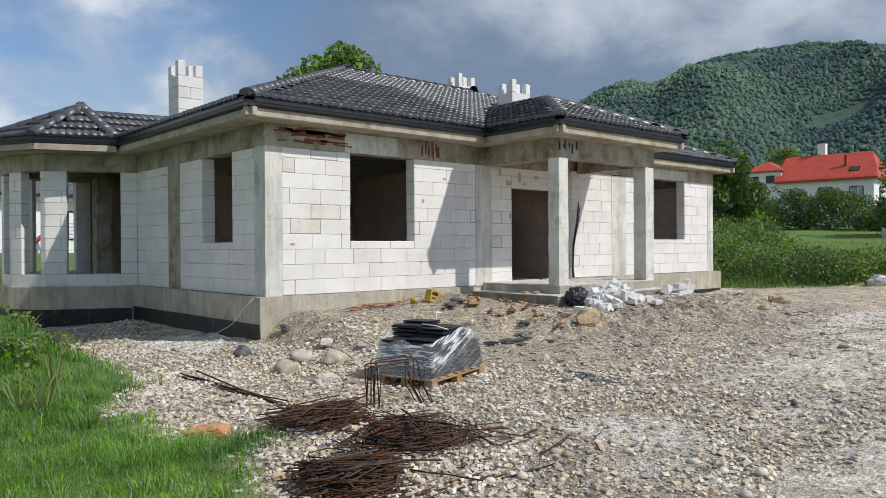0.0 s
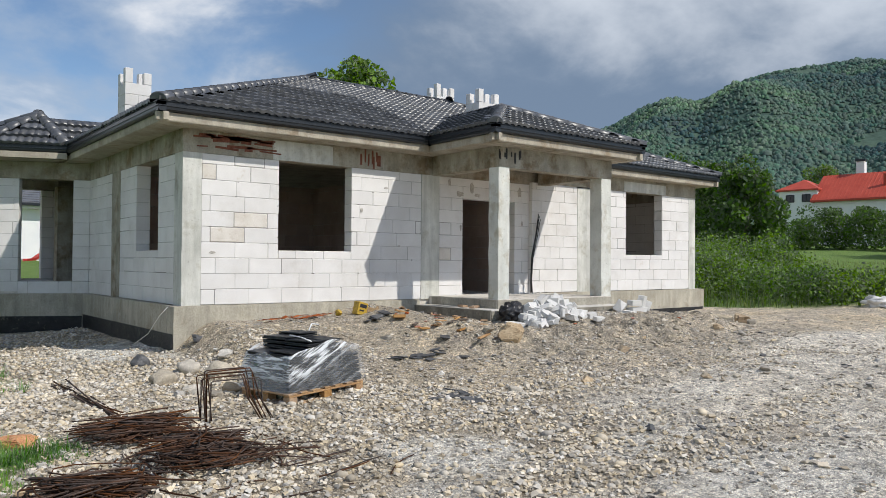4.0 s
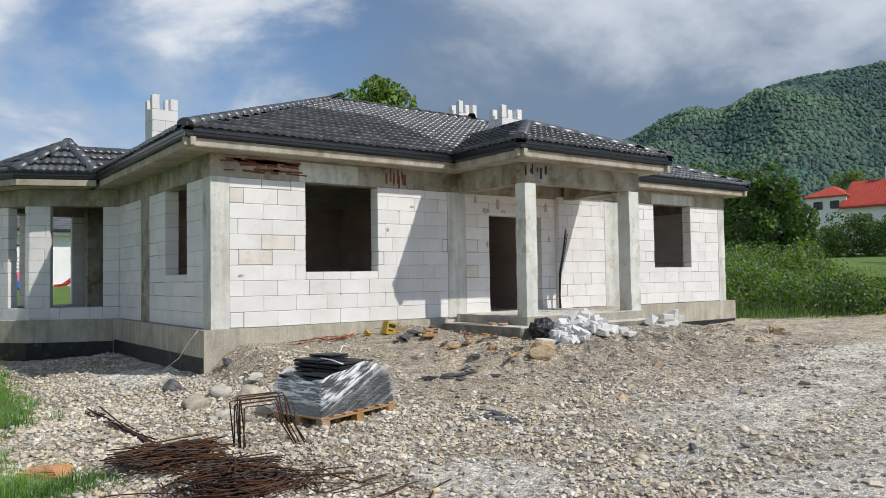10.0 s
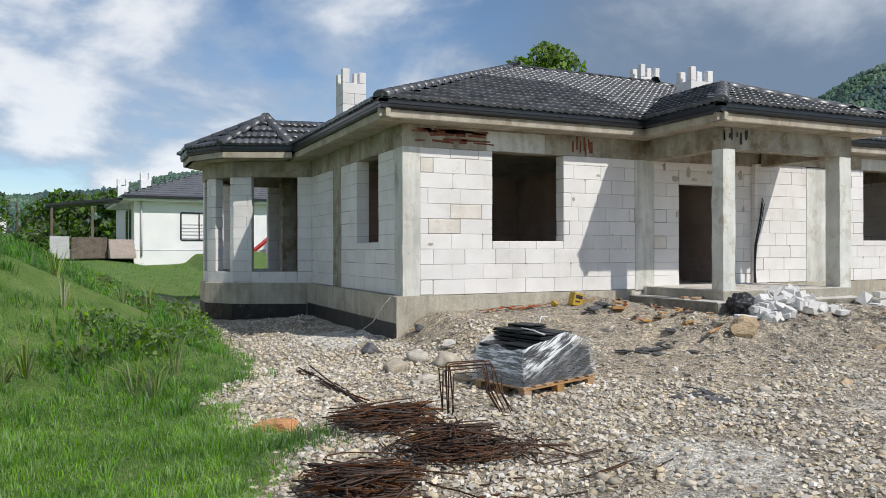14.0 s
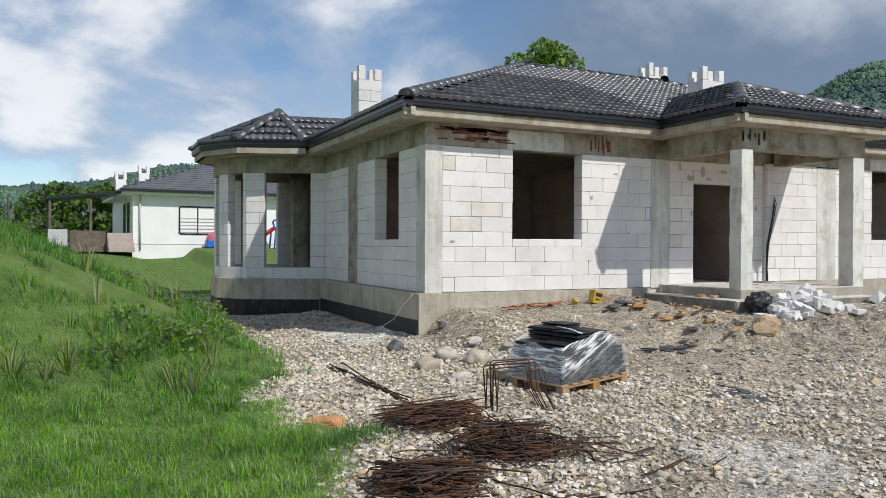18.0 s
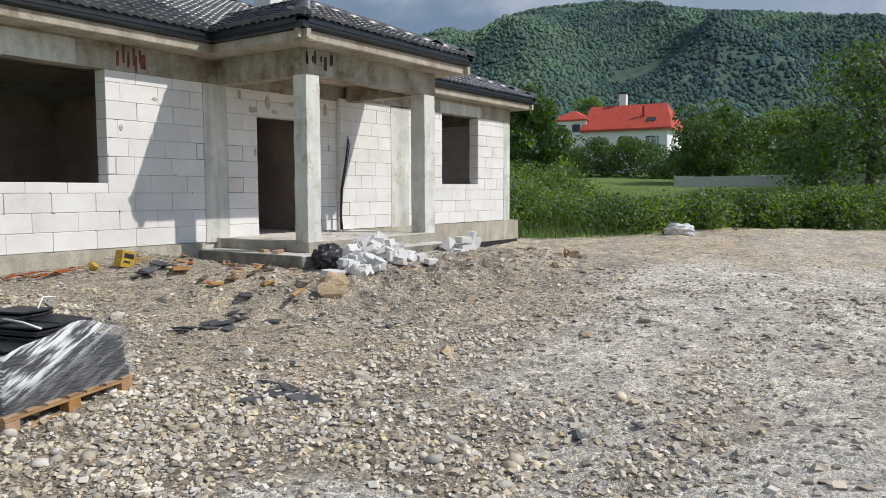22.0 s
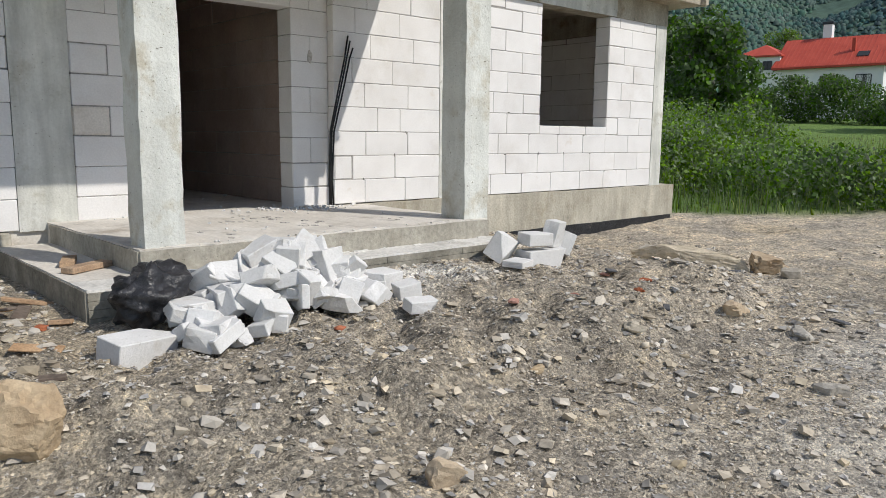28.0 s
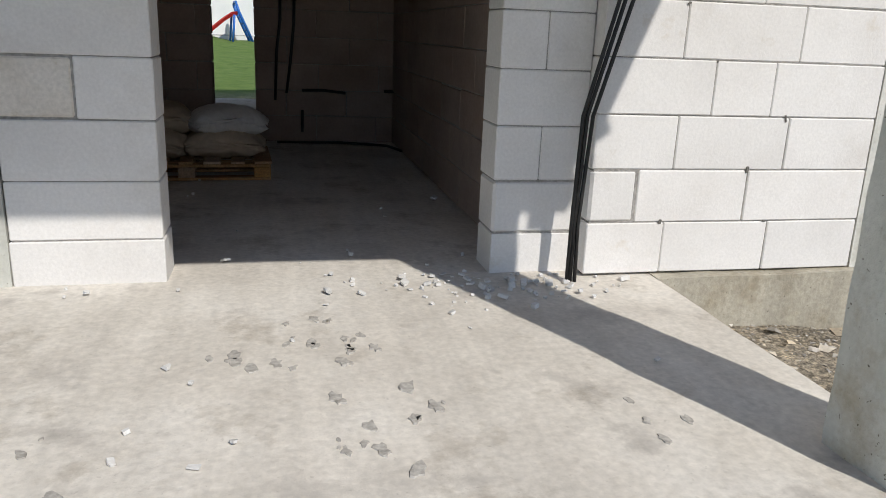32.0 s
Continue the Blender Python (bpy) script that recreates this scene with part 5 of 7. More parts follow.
# a small tuft among the bars
sward("grass", "tuft of dark grass beside the steel bars", 1400, (2.7, 3.5, 5.5, 6.3), 0.06, 0.16, 0.004, M["blade"], lambda x, y: np.hypot(x - 3.1, y - 5.9) < 0.33, 1.3)


# ---- trees ----
def leaves_mesh(name, lobes, count, size, mat, seed, squash=0.85):
    r = np.random.RandomState(seed)
    vol = np.array([l[3] ** 2 for l in lobes])
    which = r.choice(len(lobes), count, p=vol / vol.sum())
    L = np.array(lobes)[which]
    d = r.normal(size=(count, 3))
    d /= np.linalg.norm(d, axis=1, keepdims=True)
    rad = L[:, 3] * r.uniform(0.55, 1.08, count) ** 0.7
    c = L[:, :3] + d * rad[:, None] * np.array([1, 1, squash])
    s = size * r.uniform(0.5, 1.3, count)
    R = spins(r, count)
    a, b = R[:, :, 0] * s[:, None], R[:, :, 1] * s[:, None] * 0.6
    v = np.stack((c - a, c + b, c + a, c - b), 1)
    f = np.arange(count * 4).reshape(-1, 4)
    return bulk(name, v.reshape(-1, 3), f, mat)


def tree(name, x, y, h, spread, label, category, mat="leaf", seed=0, lobes=9, count=2600, size=0.28, trunk=True, bushy=False):
    r = random.Random(seed)
    z = gz(x, y) - 0.05
    t = empty(name, pose(x, y, z), label, category)
    ls = []
    for k in range(lobes):
        a, rr = r.uniform(0, 6.283), spread * 0.55 * math.sqrt(r.random())
        zz = h * (r.uniform(0.12, 0.8) if bushy else r.uniform(0.42, 0.86))
        taper = 1 - 0.55 * max(0, (zz / h - 0.55) / 0.45)
        ls.append((rr * math.cos(a) * taper, rr * math.sin(a) * taper, zz, spread * r.uniform(0.2, 0.34) * taper + 0.05))
    if trunk:
        bm = bmesh.new()
        bmesh.ops.create_cone(bm, segments=8, radius1=0.03 * h, radius2=0.008 * h, depth=h * 0.75, cap_ends=True)
        bmesh.ops.translate(bm, vec=(0, 0, h * 0.375), verts=bm.verts)
        part("trunk", bm, M["bark"], t)
        for k in range(min(5, lobes)):
            l = ls[k]
            tube("limb", [(0, 0, h * 0.3), (l[0] * 0.4, l[1] * 0.4, h * 0.3 + (l[2] - h * 0.3) * 0.6), (l[0], l[1], l[2])], 0.009 * h, M["bark"], t, 5)
    add("crown", leaves_mesh("crown", ls, count, size, M[mat], seed), t)
    return t


def polar(az, d, ox=4.0, oy=2.0):
    return ox + d * math.sin(radians(az)), oy + d * math.cos(radians(az))


tree("tree", 28.2, 43.6, 15.3, 6.2, "round leafy green tree behind the roof", "tree", "leaf_bright", 1, 30, 9500, 0.21)
specs = [(60.0, 54, 9.3, 4.6, "leaf", 20), (61.6, 50, 8.0, 3.6, "leaf", 21), (57.0, 60, 9.5, 6, "leaf", 22), (73.9, 72, 8.6, 5.6, "leaf", 23), (84.6, 62, 11.4, 8.6, "leaf", 24), (88, 55, 12, 9, "leaf", 25), (79.4, 86, 8.6, 5, "leaf_bright", 26),
         (65.8, 112, 12.4, 4.6, "leaf_bright", 27), (69.2, 114, 12, 5, "leaf_bright", 28), (93, 60, 13, 10, "leaf", 29), (98, 55, 12, 10, "leaf", 30), (77.2, 84, 7.4, 4.2, "leaf_bright", 31), (81.0, 80, 8.4, 4.6, "leaf", 32)]
for az, d, h, s, mt, sd in specs:
    x, y = polar(az, d)
    tree("tree", x, y, h, s, "dense dark green broadleaf tree beyond the meadow" if mt == "leaf" else "light green slender tree behind the village gardens", "tree", mt, sd, 24, 8500 if az < 86 else 3000, 0.17, True, True)
for k in range(34):
    r = random.Random(100 + k)
    az, d = 57.0 + 8 * r.random(), r.uniform(33, 47)
    x, y = polar(az, d)
    if x < 22:
        x = 22 + r.random()
    tree("bush", x, y, r.uniform(1.3, 3.0) * (1 if az < 64 else 0.6), r.uniform(2.2, 3.6), "bright green wild shrub at the meadow edge", "bush", "leaf_bright", 200 + k, 9, 1500, 0.075, False, True)
for k in range(30):
    r = random.Random(700 + k)
    az, d = 57.5 + 7.5 * r.random(), r.uniform(23, 32)
    x, y = polar(az, d)
    tree("bush", max(x, 22.6), y, r.uniform(0.9, 1.9) * (1.1 if az < 62 else 0.75), r.uniform(1.4, 2.4), "rank light green shrubs beside the house end", "bush", "leaf_bright", 700 + k, 9, 1200, 0.058, False, True)
for k in range(20):
    r = random.Random(150 + k)
    az, d = r.uniform(72, 98), r.uniform(69, 84)
    x, y = polar(az, d)
    tree("bush", x, y, r.uniform(2.0, 3.6), r.uniform(3, 5), "dark green hedge shrub by the fence", "bush", "leaf", 300 + k, 8, 1300, 0.15, False, True)
for k in range(44):
    r = random.Random(180 + k)
    u = r.random() ** 0.8
    x, y = 23.2 + 8.5 * u + r.uniform(0, 1.5), 10.0 - 8.8 * u + r.uniform(0, 1.5)
    tree("weed_clump", x, y, (0.75 + 0.85 * u) * r.uniform(0.8, 1.15), r.uniform(1.5, 2.5), "dark leafy weeds along the edge of the yard", "weeds", "leaf" if k % 3 else "leaf_bright", 400 + k, 10, 1500, 0.055, False, True)
for k in range(12):
    r = random.Random(260 + k)
    x, y = polar(63.6 + k * 0.8, r.uniform(83, 88))
    tree("bush", x, y, r.uniform(4.3, 5.6) if 3 <= k <= 8 else 3.4, r.uniform(3.2, 4.4), "tall garden shrub before the red-roofed house", "bush", "leaf", 500 + k, 10, 1500, 0.15, False, True)
for k in range(14):
    r = random.Random(600 + k)
    y = r.uniform(8.6, 15.5)
    x = float(grass_edge(np.array(y))) - abs(r.gauss(0.1, 1.3)) - 0.1
    tree("weed_clump", x, y, r.uniform(0.12, 0.26), r.uniform(0.35, 0.7), "low leafy green weeds growing on the bank", "weeds", "leaf_bright", 600 + k, 5, 300, 0.035, False, True)
# behind the neighbour on the left
for az, d, h, s, sd in ((-1.5, 66, 6.2, 5, 41), (0.8, 64, 5.6, 5, 42), (-4.6, 100, 8.5, 8, 43), (-9.5, 80, 3.6, 6, 44), (2.5, 70, 6.0, 5, 45), (-12, 70, 3.5, 6, 46), (-15, 66, 4, 7, 47), (-2.9, 54, 2.4, 3, 48)):
    x, y = polar(az, d, 1.1, -0.3)
    tree("tree", x, y, h, s, "dark green garden tree beyond the bank", "tree", "leaf", sd, 12, 3600, 0.24, True, True)


# ---- hills ----
AZ = [-40, -20, -8, 1, 5.5, 8.4, 14, 24, 36, 46, 50.8, 53, 54.9, 56.5, 57.3, 58.7, 60.2, 62.1, 64.3, 67, 69.5, 71.5, 74.2, 76.6, 79.3, 81.5, 90, 105, 130]
EL = [0.05, 0.055, 0.06, 0.076, 0.099, 0.104, 0.11, 0.11, 0.12, 0.155, 0.183, 0.202, 0.213, 0.2075, 0.2075, 0.221, 0.234, 0.2405, 0.2435, 0.2425, 0.239, 0.2335, 0.2255, 0.221, 0.2125, 0.2035, 0.19, 0.17, 0.12]
FAR = 2.6


def hill_height(az, r):
    """The height over the plain at a bearing and a distance; r runs from 90 at the foot to 660 on the crest."""
    x, y = r * np.sin(np.radians(az)), r * np.cos(np.radians(az))
    climb = sstep(r, 90, 650) ** 0.8
    ridges = 0
    for rc, wob, ph, amp in ((235, 45, 0.0, 0.16), (340, 55, 1.7, 0.18), (450, 50, 3.4, 0.14), (545, 35, 5.0, 0.07)):
        at = rc + wob * np.sin(az * 0.17 + ph) + 22 * np.sin(az * 0.47 + ph * 2)
        size = amp * (0.55 + 0.45 * np.sin(az * 0.29 + ph * 3)) * sstep(az, 40, 54)
        ridges = ridges + size * np.exp(-((r - at) / 44) ** 2)
    spur = 0.075 * (1 - 2 * np.abs(np.sin(az * 0.24 + 0.004 * r + 0.6 * np.sin(r * 0.011))))
    knoll = 0.05 * np.exp(-((az - 53.5) / 3.2) ** 2) - 0.06 * np.exp(-((az - 58.5 - 0.012 * (600 - r)) / 1.6) ** 2)
    fold = (waves(x, y, 0.014, 91, 3) * 0.05 + waves(x, y, 0.04, 92, 2) * 0.02 + spur + knoll) * (1 - sstep(r, 560, 645))
    return np.interp(az, AZ, EL) * r * np.clip(0.97 * climb + (ridges + fold) * sstep(r, 100, 220), 0, 0.985)


CROWN_V = np.array([(0, 0, 1.0)] + [(0.78 * math.cos(1.2566 * k), 0.78 * math.sin(1.2566 * k), 0.62) for k in range(5)] + [(math.cos(1.2566 * k + 0.63), math.sin(1.2566 * k + 0.63), -0.15) for k in range(5)])
CROWN_F = np.array([(0, 1 + k, 1 + (k + 1) % 5) for k in range(5)] + [(1 + k, 6 + k, 1 + (k + 1) % 5) for k in range(5)] + [(6 + k, 6 + (k + 1) % 5, 1 + (k + 1) % 5) for k in range(5)])


def build_hill():
    az, r = np.linspace(-40, 130, 340), np.concatenate((np.linspace(110, 660, 90), np.linspace(680, 1100, 8)))
    A, R = np.meshgrid(az, r)
    Z = (hill_height(A, np.minimum(R, 660)) * (1 - 0.6 * sstep(R, 660, 1100))) * FAR + 1.2
    X, Y = 4 + FAR * R * np.sin(np.radians(A)), 2 + FAR * R * np.cos(np.radians(A))
    ny, nx = X.shape
    i = np.arange(ny * nx).reshape(ny, nx)
    q = np.stack((i[:-1, :-1], i[1:, :-1], i[1:, 1:], i[:-1, 1:]), -1).reshape(-1, 4)
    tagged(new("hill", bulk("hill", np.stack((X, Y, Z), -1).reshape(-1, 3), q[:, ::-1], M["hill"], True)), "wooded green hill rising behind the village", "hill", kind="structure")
    n = 42000
    a = np.where(rng.uniform(0, 1, n) < 0.09, rng.uniform(-6, 16, n), rng.uniform(46, 90, n))
    rr = 150 + 508 * rng.uniform(0, 1, n) ** 0.75
    clear = waves(rr * np.sin(np.radians(a)), rr * np.cos(np.radians(a)), 0.02, 95, 3) < 0.75
    a, rr = a[clear], rr[clear]
    size = rng.uniform(0.65, 1.45, len(a)) * (0.55 + 0.55 * rr / 655) * (1 + 0.5 * (rng.uniform(0, 1, len(a)) < 0.08))
    c = np.stack((4 + FAR * rr * np.sin(np.radians(a)), 2 + FAR * rr * np.cos(np.radians(a)), FAR * (hill_height(a, rr) + size * 0.15) + 1.2), -1)
    m = len(a)
    turn = rng.uniform(0, 6.283, (m, 1))
    v = CROWN_V[None] * rng.uniform(0.7, 1.3, (m, 11, 1)) * rng.uniform(0.8, 1.2, (m, 1, 3)) * np.array([1, 1, 1.25])
    v = np.stack((v[:, :, 0] * np.cos(turn) - v[:, :, 1] * np.sin(turn), v[:, :, 0] * np.sin(turn) + v[:, :, 1] * np.cos(turn), v[:, :, 2]), -1)
    v = v * size[:, None, None] * FAR + c[:, None, :]
    f = CROWN_F[None] + (np.arange(m) * 11)[:, None, None]
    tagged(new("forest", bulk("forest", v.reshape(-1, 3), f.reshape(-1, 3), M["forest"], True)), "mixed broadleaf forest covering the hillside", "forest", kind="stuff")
    # mountains far off, the blue of haze painted into their material
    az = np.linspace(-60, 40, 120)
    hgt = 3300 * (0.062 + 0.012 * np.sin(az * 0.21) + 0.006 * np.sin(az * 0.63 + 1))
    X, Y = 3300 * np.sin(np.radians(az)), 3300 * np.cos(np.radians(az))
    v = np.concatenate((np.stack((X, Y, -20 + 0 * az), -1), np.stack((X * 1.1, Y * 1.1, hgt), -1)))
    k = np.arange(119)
    tagged(new("mountain", bulk("mountain", v, np.stack((k, k + 120, k + 121, k + 1), -1), M["far_hill"], True)), "mountain ridge on the horizon, haze blue in its colour", "mountain", kind="structure")


build_hill()


# ---- neighbouring houses ----
M["render_white"] = material("white_render", [(0.3, (0.76, 0.77, 0.78)), (0.7, (0.84, 0.84, 0.84))], 0.9, 1.0, 40, 0.1, fine_amt=0.04)
M["glass_dark"] = material("window_glass", [(0.3, (0.012, 0.014, 0.017)), (0.7, (0.02, 0.022, 0.026))], 0.08, 1, 10, 0.0)
M["red_roof"] = material("red_sheet_roof", [(0.3, (0.42, 0.055, 0.032)), (0.7, (0.52, 0.085, 0.05))], 0.6, 0.8, 12, 0.2, fine_amt=0.12)
M["plastic_red"] = material("red_plastic", [(0.3, (0.55, 0.03, 0.03)), (0.7, (0.62, 0.05, 0.04))], 0.4, 2, 20, 0.0)
M["plastic_blue"] = material("blue_plastic", [(0.3, (0.02, 0.13, 0.55)), (0.7, (0.03, 0.18, 0.6))], 0.4, 2, 20, 0.0)
M["pink"] = material("pink_plastic", [(0.3, (0.6, 0.12, 0.2)), (0.7, (0.65, 0.16, 0.25))], 0.4, 2, 20, 0.0)
M["grey_paint"] = material("grey_paint", [(0.3, (0.45, 0.46, 0.47)), (0.7, (0.55, 0.55, 0.55))], 0.7, 2, 30, 0.1)
M["brown_plank"] = material("dark_stained_plank", [(0.3, (0.10, 0.075, 0.06)), (0.7, (0.20, 0.16, 0.13))], 0.8, 3, 30, 0.2)
M["stair_tile"] = material("terracotta_step", [(0.3, (0.40, 0.33, 0.29)), (0.7, (0.48, 0.41, 0.37))], 0.8, 4, 30, 0.1)


def hip_roof(name, x0, x1, y0, y1, z, pitch, mat, parent, courses=0):
    bm = bmesh.new()
    w, d = x1 - x0, y1 - y0
    h = min(w, d) / 2
    if w >= d:
        r = [(x0 + h, (y0 + y1) / 2, z + h * pitch), (x1 - h, (y0 + y1) / 2, z + h * pitch)]
    else:
        r = [((x0 + x1) / 2, y0 + h, z + h * pitch), ((x0 + x1) / 2, y1 - h, z + h * pitch)]
    b = [bm.verts.new(p) for p in ((x0, y0, z), (x1, y0, z), (x1, y1, z), (x0, y1, z))]
    lo = [bm.verts.new((v.co.x, v.co.y, z - 0.16)) for v in b]
    t = [bm.verts.new(p) for p in r]
    if w >= d:
        fs = [(b[0], b[1], t[1], t[0]), (b[1], b[2], t[1]), (b[2], b[3], t[0], t[1]), (b[3], b[0], t[0])]
    else:
        fs = [(b[0], b[1], t[0]), (b[1], b[2], t[1], t[0]), (b[2], b[3], t[1]), (b[3], b[0], t[0], t[1])]
    for f in fs:
        bm.faces.new(f)
    for k in range(4):
        bm.faces.new((lo[k], lo[(k + 1) % 4], b[(k + 1) % 4], b[k]))
    bm.faces.new(lo[::-1])
    bmesh.ops.recalc_face_normals(bm, faces=bm.faces)
    ob = part(name, bm, mat, parent)
    # tile courses as shallow steps
    if courses:
        slopes = [((x0, y0), (x1, y0), (0, 1)), ((x0, y1), (x0, y0), (1, 0)), ((x1, y0), (x1, y1), (-1, 0))]
        for p, q, n in slopes:
            for k in range(courses):
                o = (k + 0.3) * h / courses
                a = (p[0] + n[0] * o + abs(n[1]) * o, p[1] + n[1] * o + (abs(n[0]) * o if p[1] < q[1] else -abs(n[0]) * o))
                c = (q[0] + n[0] * o - abs(n[1]) * o, q[1] + n[1] * o + (-abs(n[0]) * o if p[1] < q[1] else abs(n[0]) * o))
                zz = z + o * pitch + 0.03
                s = add("course", mesh_of("course", [(a[0], a[1], zz - 0.03), (c[0], c[1], zz - 0.03), (c[0] + n[0] * 0.3, c[1] + n[1] * 0.3, zz + 0.3 * pitch - 0.02), (a[0] + n[0] * 0.3, a[1] + n[1] * 0.3, zz + 0.3 * pitch - 0.02), (a[0], a[1], zz), (c[0], c[1], zz)],
                                                  [(0, 1, 5, 4), (4, 5, 2, 3), (0, 4, 3), (1, 2, 5)], mat), parent)
    return ob


def window(parent, x, y, z, w, h, bars=5):
    win = add("window", boxes_mesh("window", [(-w / 2 - 0.06, -w / 2 + 0.02, -0.03, 0.06, 0, h), (w / 2 - 0.02, w / 2 + 0.06, -0.03, 0.06, 0, h), (-w / 2, w / 2, -0.03, 0.06, -0.06, 0.02), (-w / 2, w / 2, -0.03, 0.06, h - 0.02, h + 0.06), (-0.03, 0.03, -0.02, 0.06, 0, h)], M["gutter"]), parent, pose(x, y, z))
    add("pane", box_mesh("pane", w, 0.02, h, M["glass_dark"], 0.003), win, pose(0, 0.03, h / 2))
    for k in range(bars):
        add("blind_slat", box_mesh("blind_slat", w - 0.02, 0.012, 0.045, M["grey_paint"], 0.003), win, pose(0, -0.012, 0.08 + k * h * 0.13))
    return win


def neighbour():
    # the local x axis runs along the wall seen from the site
    n = empty("house", pose(3.25, 43.2, 1.52, 0, 0, 4), "white rendered bungalow with dark hipped tile roof", "house")
    hz = 3.05
    for q in ((0, 13.5, 0, 0.25), (0, 0.25, 0.252, 9.498), (13.25, 13.5, 0.252, 9.498), (0, 13.5, 9.5, 9.75)):
        box("wall", *q, 0, hz, M["render_white"], n)
    box("plinth", -0.03, 13.53, -0.04, 0.02, -0.4, 0.42, M["render_white"], n)
    box("plinth_trim", -0.03, 13.53, -0.055, -0.042, 0.40, 0.44, M["grey_paint"], n)
    box("eaves_board", -0.55, 14.05, -0.55, 10.3, hz, hz + 0.14, M["render_white"], n)
    hip_roof("roof", -0.65, 14.15, -0.65, 10.4, hz + 0.30, 0.36, M["tile_far"], n, 13)
    box("gutter", -0.7, 14.2, -0.74, -0.65, hz + 0.14, hz + 0.27, M["gutter"], n)
    tube("downpipe", [(0.35, -0.1, hz), (0.35, -0.1, 0.1)], 0.05, M["grey_paint"], n)
    window(n, 3.35, -0.01, 1.0, 1.9, 1.45)
    window(n, 9.4, -0.01, 1.0, 1.5, 1.45)
    for x, y, up in ((-0.25, 3.2, 0.35), (0.95, 3.0, 0.75)):
        c = add("chimney", box_mesh("chimney", 0.55, 0.5, 1.3, M["render_white"], 0.01), n, pose(x, y, hz + up))
        for i in (-1, 1):
            add("upstand", box_mesh("upstand", 0.16, 0.4, 0.45, M["render_white"], 0.01), c, pose(i * 0.22, 0, 0.86))
    # terrace lean-to at the end
    add("terrace_roof", box_mesh("terrace_roof", 4.4, 3.6, 0.12, M["gutter"], 0.01), n, pose(-2.0, 2.0, hz - 0.05, 0, -7, 0))
    for x, y in ((-3.9, 0.4), (-3.9, 3.5), (-2.0, 0.4)):
        add("post", box_mesh("post", 0.13, 0.13, hz - 0.35, M["brown_plank"], 0.01), n, pose(x, y, (hz - 0.35) / 2))
    box("terrace_wall", -4.0, -3.1, 0.2, 0.4, 0, 1.15, M["grey_paint"], n)
    box("terrace_wall", -3.0, -1.3, 0.22, 0.38, 0, 1.1, M["brown_plank"], n)
    box("terrace_floor", -4.0, 0, 0.45, 4.0, 0, 0.5, M["grey_paint"], n)
    for k in range(4):
        box("stair", -1.25, 0.0, -0.9 + 0.32 * k, -0.9 + 0.32 * (k + 1), 0, 0.25 * (k + 1), M["stair_tile"], n)
    box("door", -0.02, 0.03, 1.3, 2.3, 0.5, 2.7, M["glass_dark"], n)
    box("door", -0.02, 0.03, 3.0, 4.0, 0.5, 2.7, M["glass_dark"], n)


neighbour()


def small_house():
    x, y = polar(-7.4, 105, 1.1, -0.3)
    n = empty("house", pose(x, y, 2.0, 0, 0, 5), "distant white gabled house among trees", "house")
    box("wall", -4, 4, 0, 8, 0, 4.2, M["render_white"], n)
    add("gable", mesh_of("gable", [(-4, 0, 4.2), (4, 0, 4.2), (0, 0, 6.2), (-4, 8, 4.2), (4, 8, 4.2), (0, 8, 6.2)], [(0, 1, 2), (3, 5, 4), (0, 2, 5, 3), (1, 4, 5, 2)], M["render_white"]), n)
    for s in (-1, 1):
        add("roof", box_mesh("roof", 5.3, 9, 0.25, M["gutter"], 0.01), n, pose(s * 2.35, 4, 5.25, 0, s * 26.5, 0))
    window(n, 0, -0.02, 4.3, 1.8, 0.9, 0)
    add("chimney", box_mesh("chimney", 0.8, 0.8, 1.4, M["gutter"], 0.02), n, pose(-0.6, 3, 6.6))


small_house()


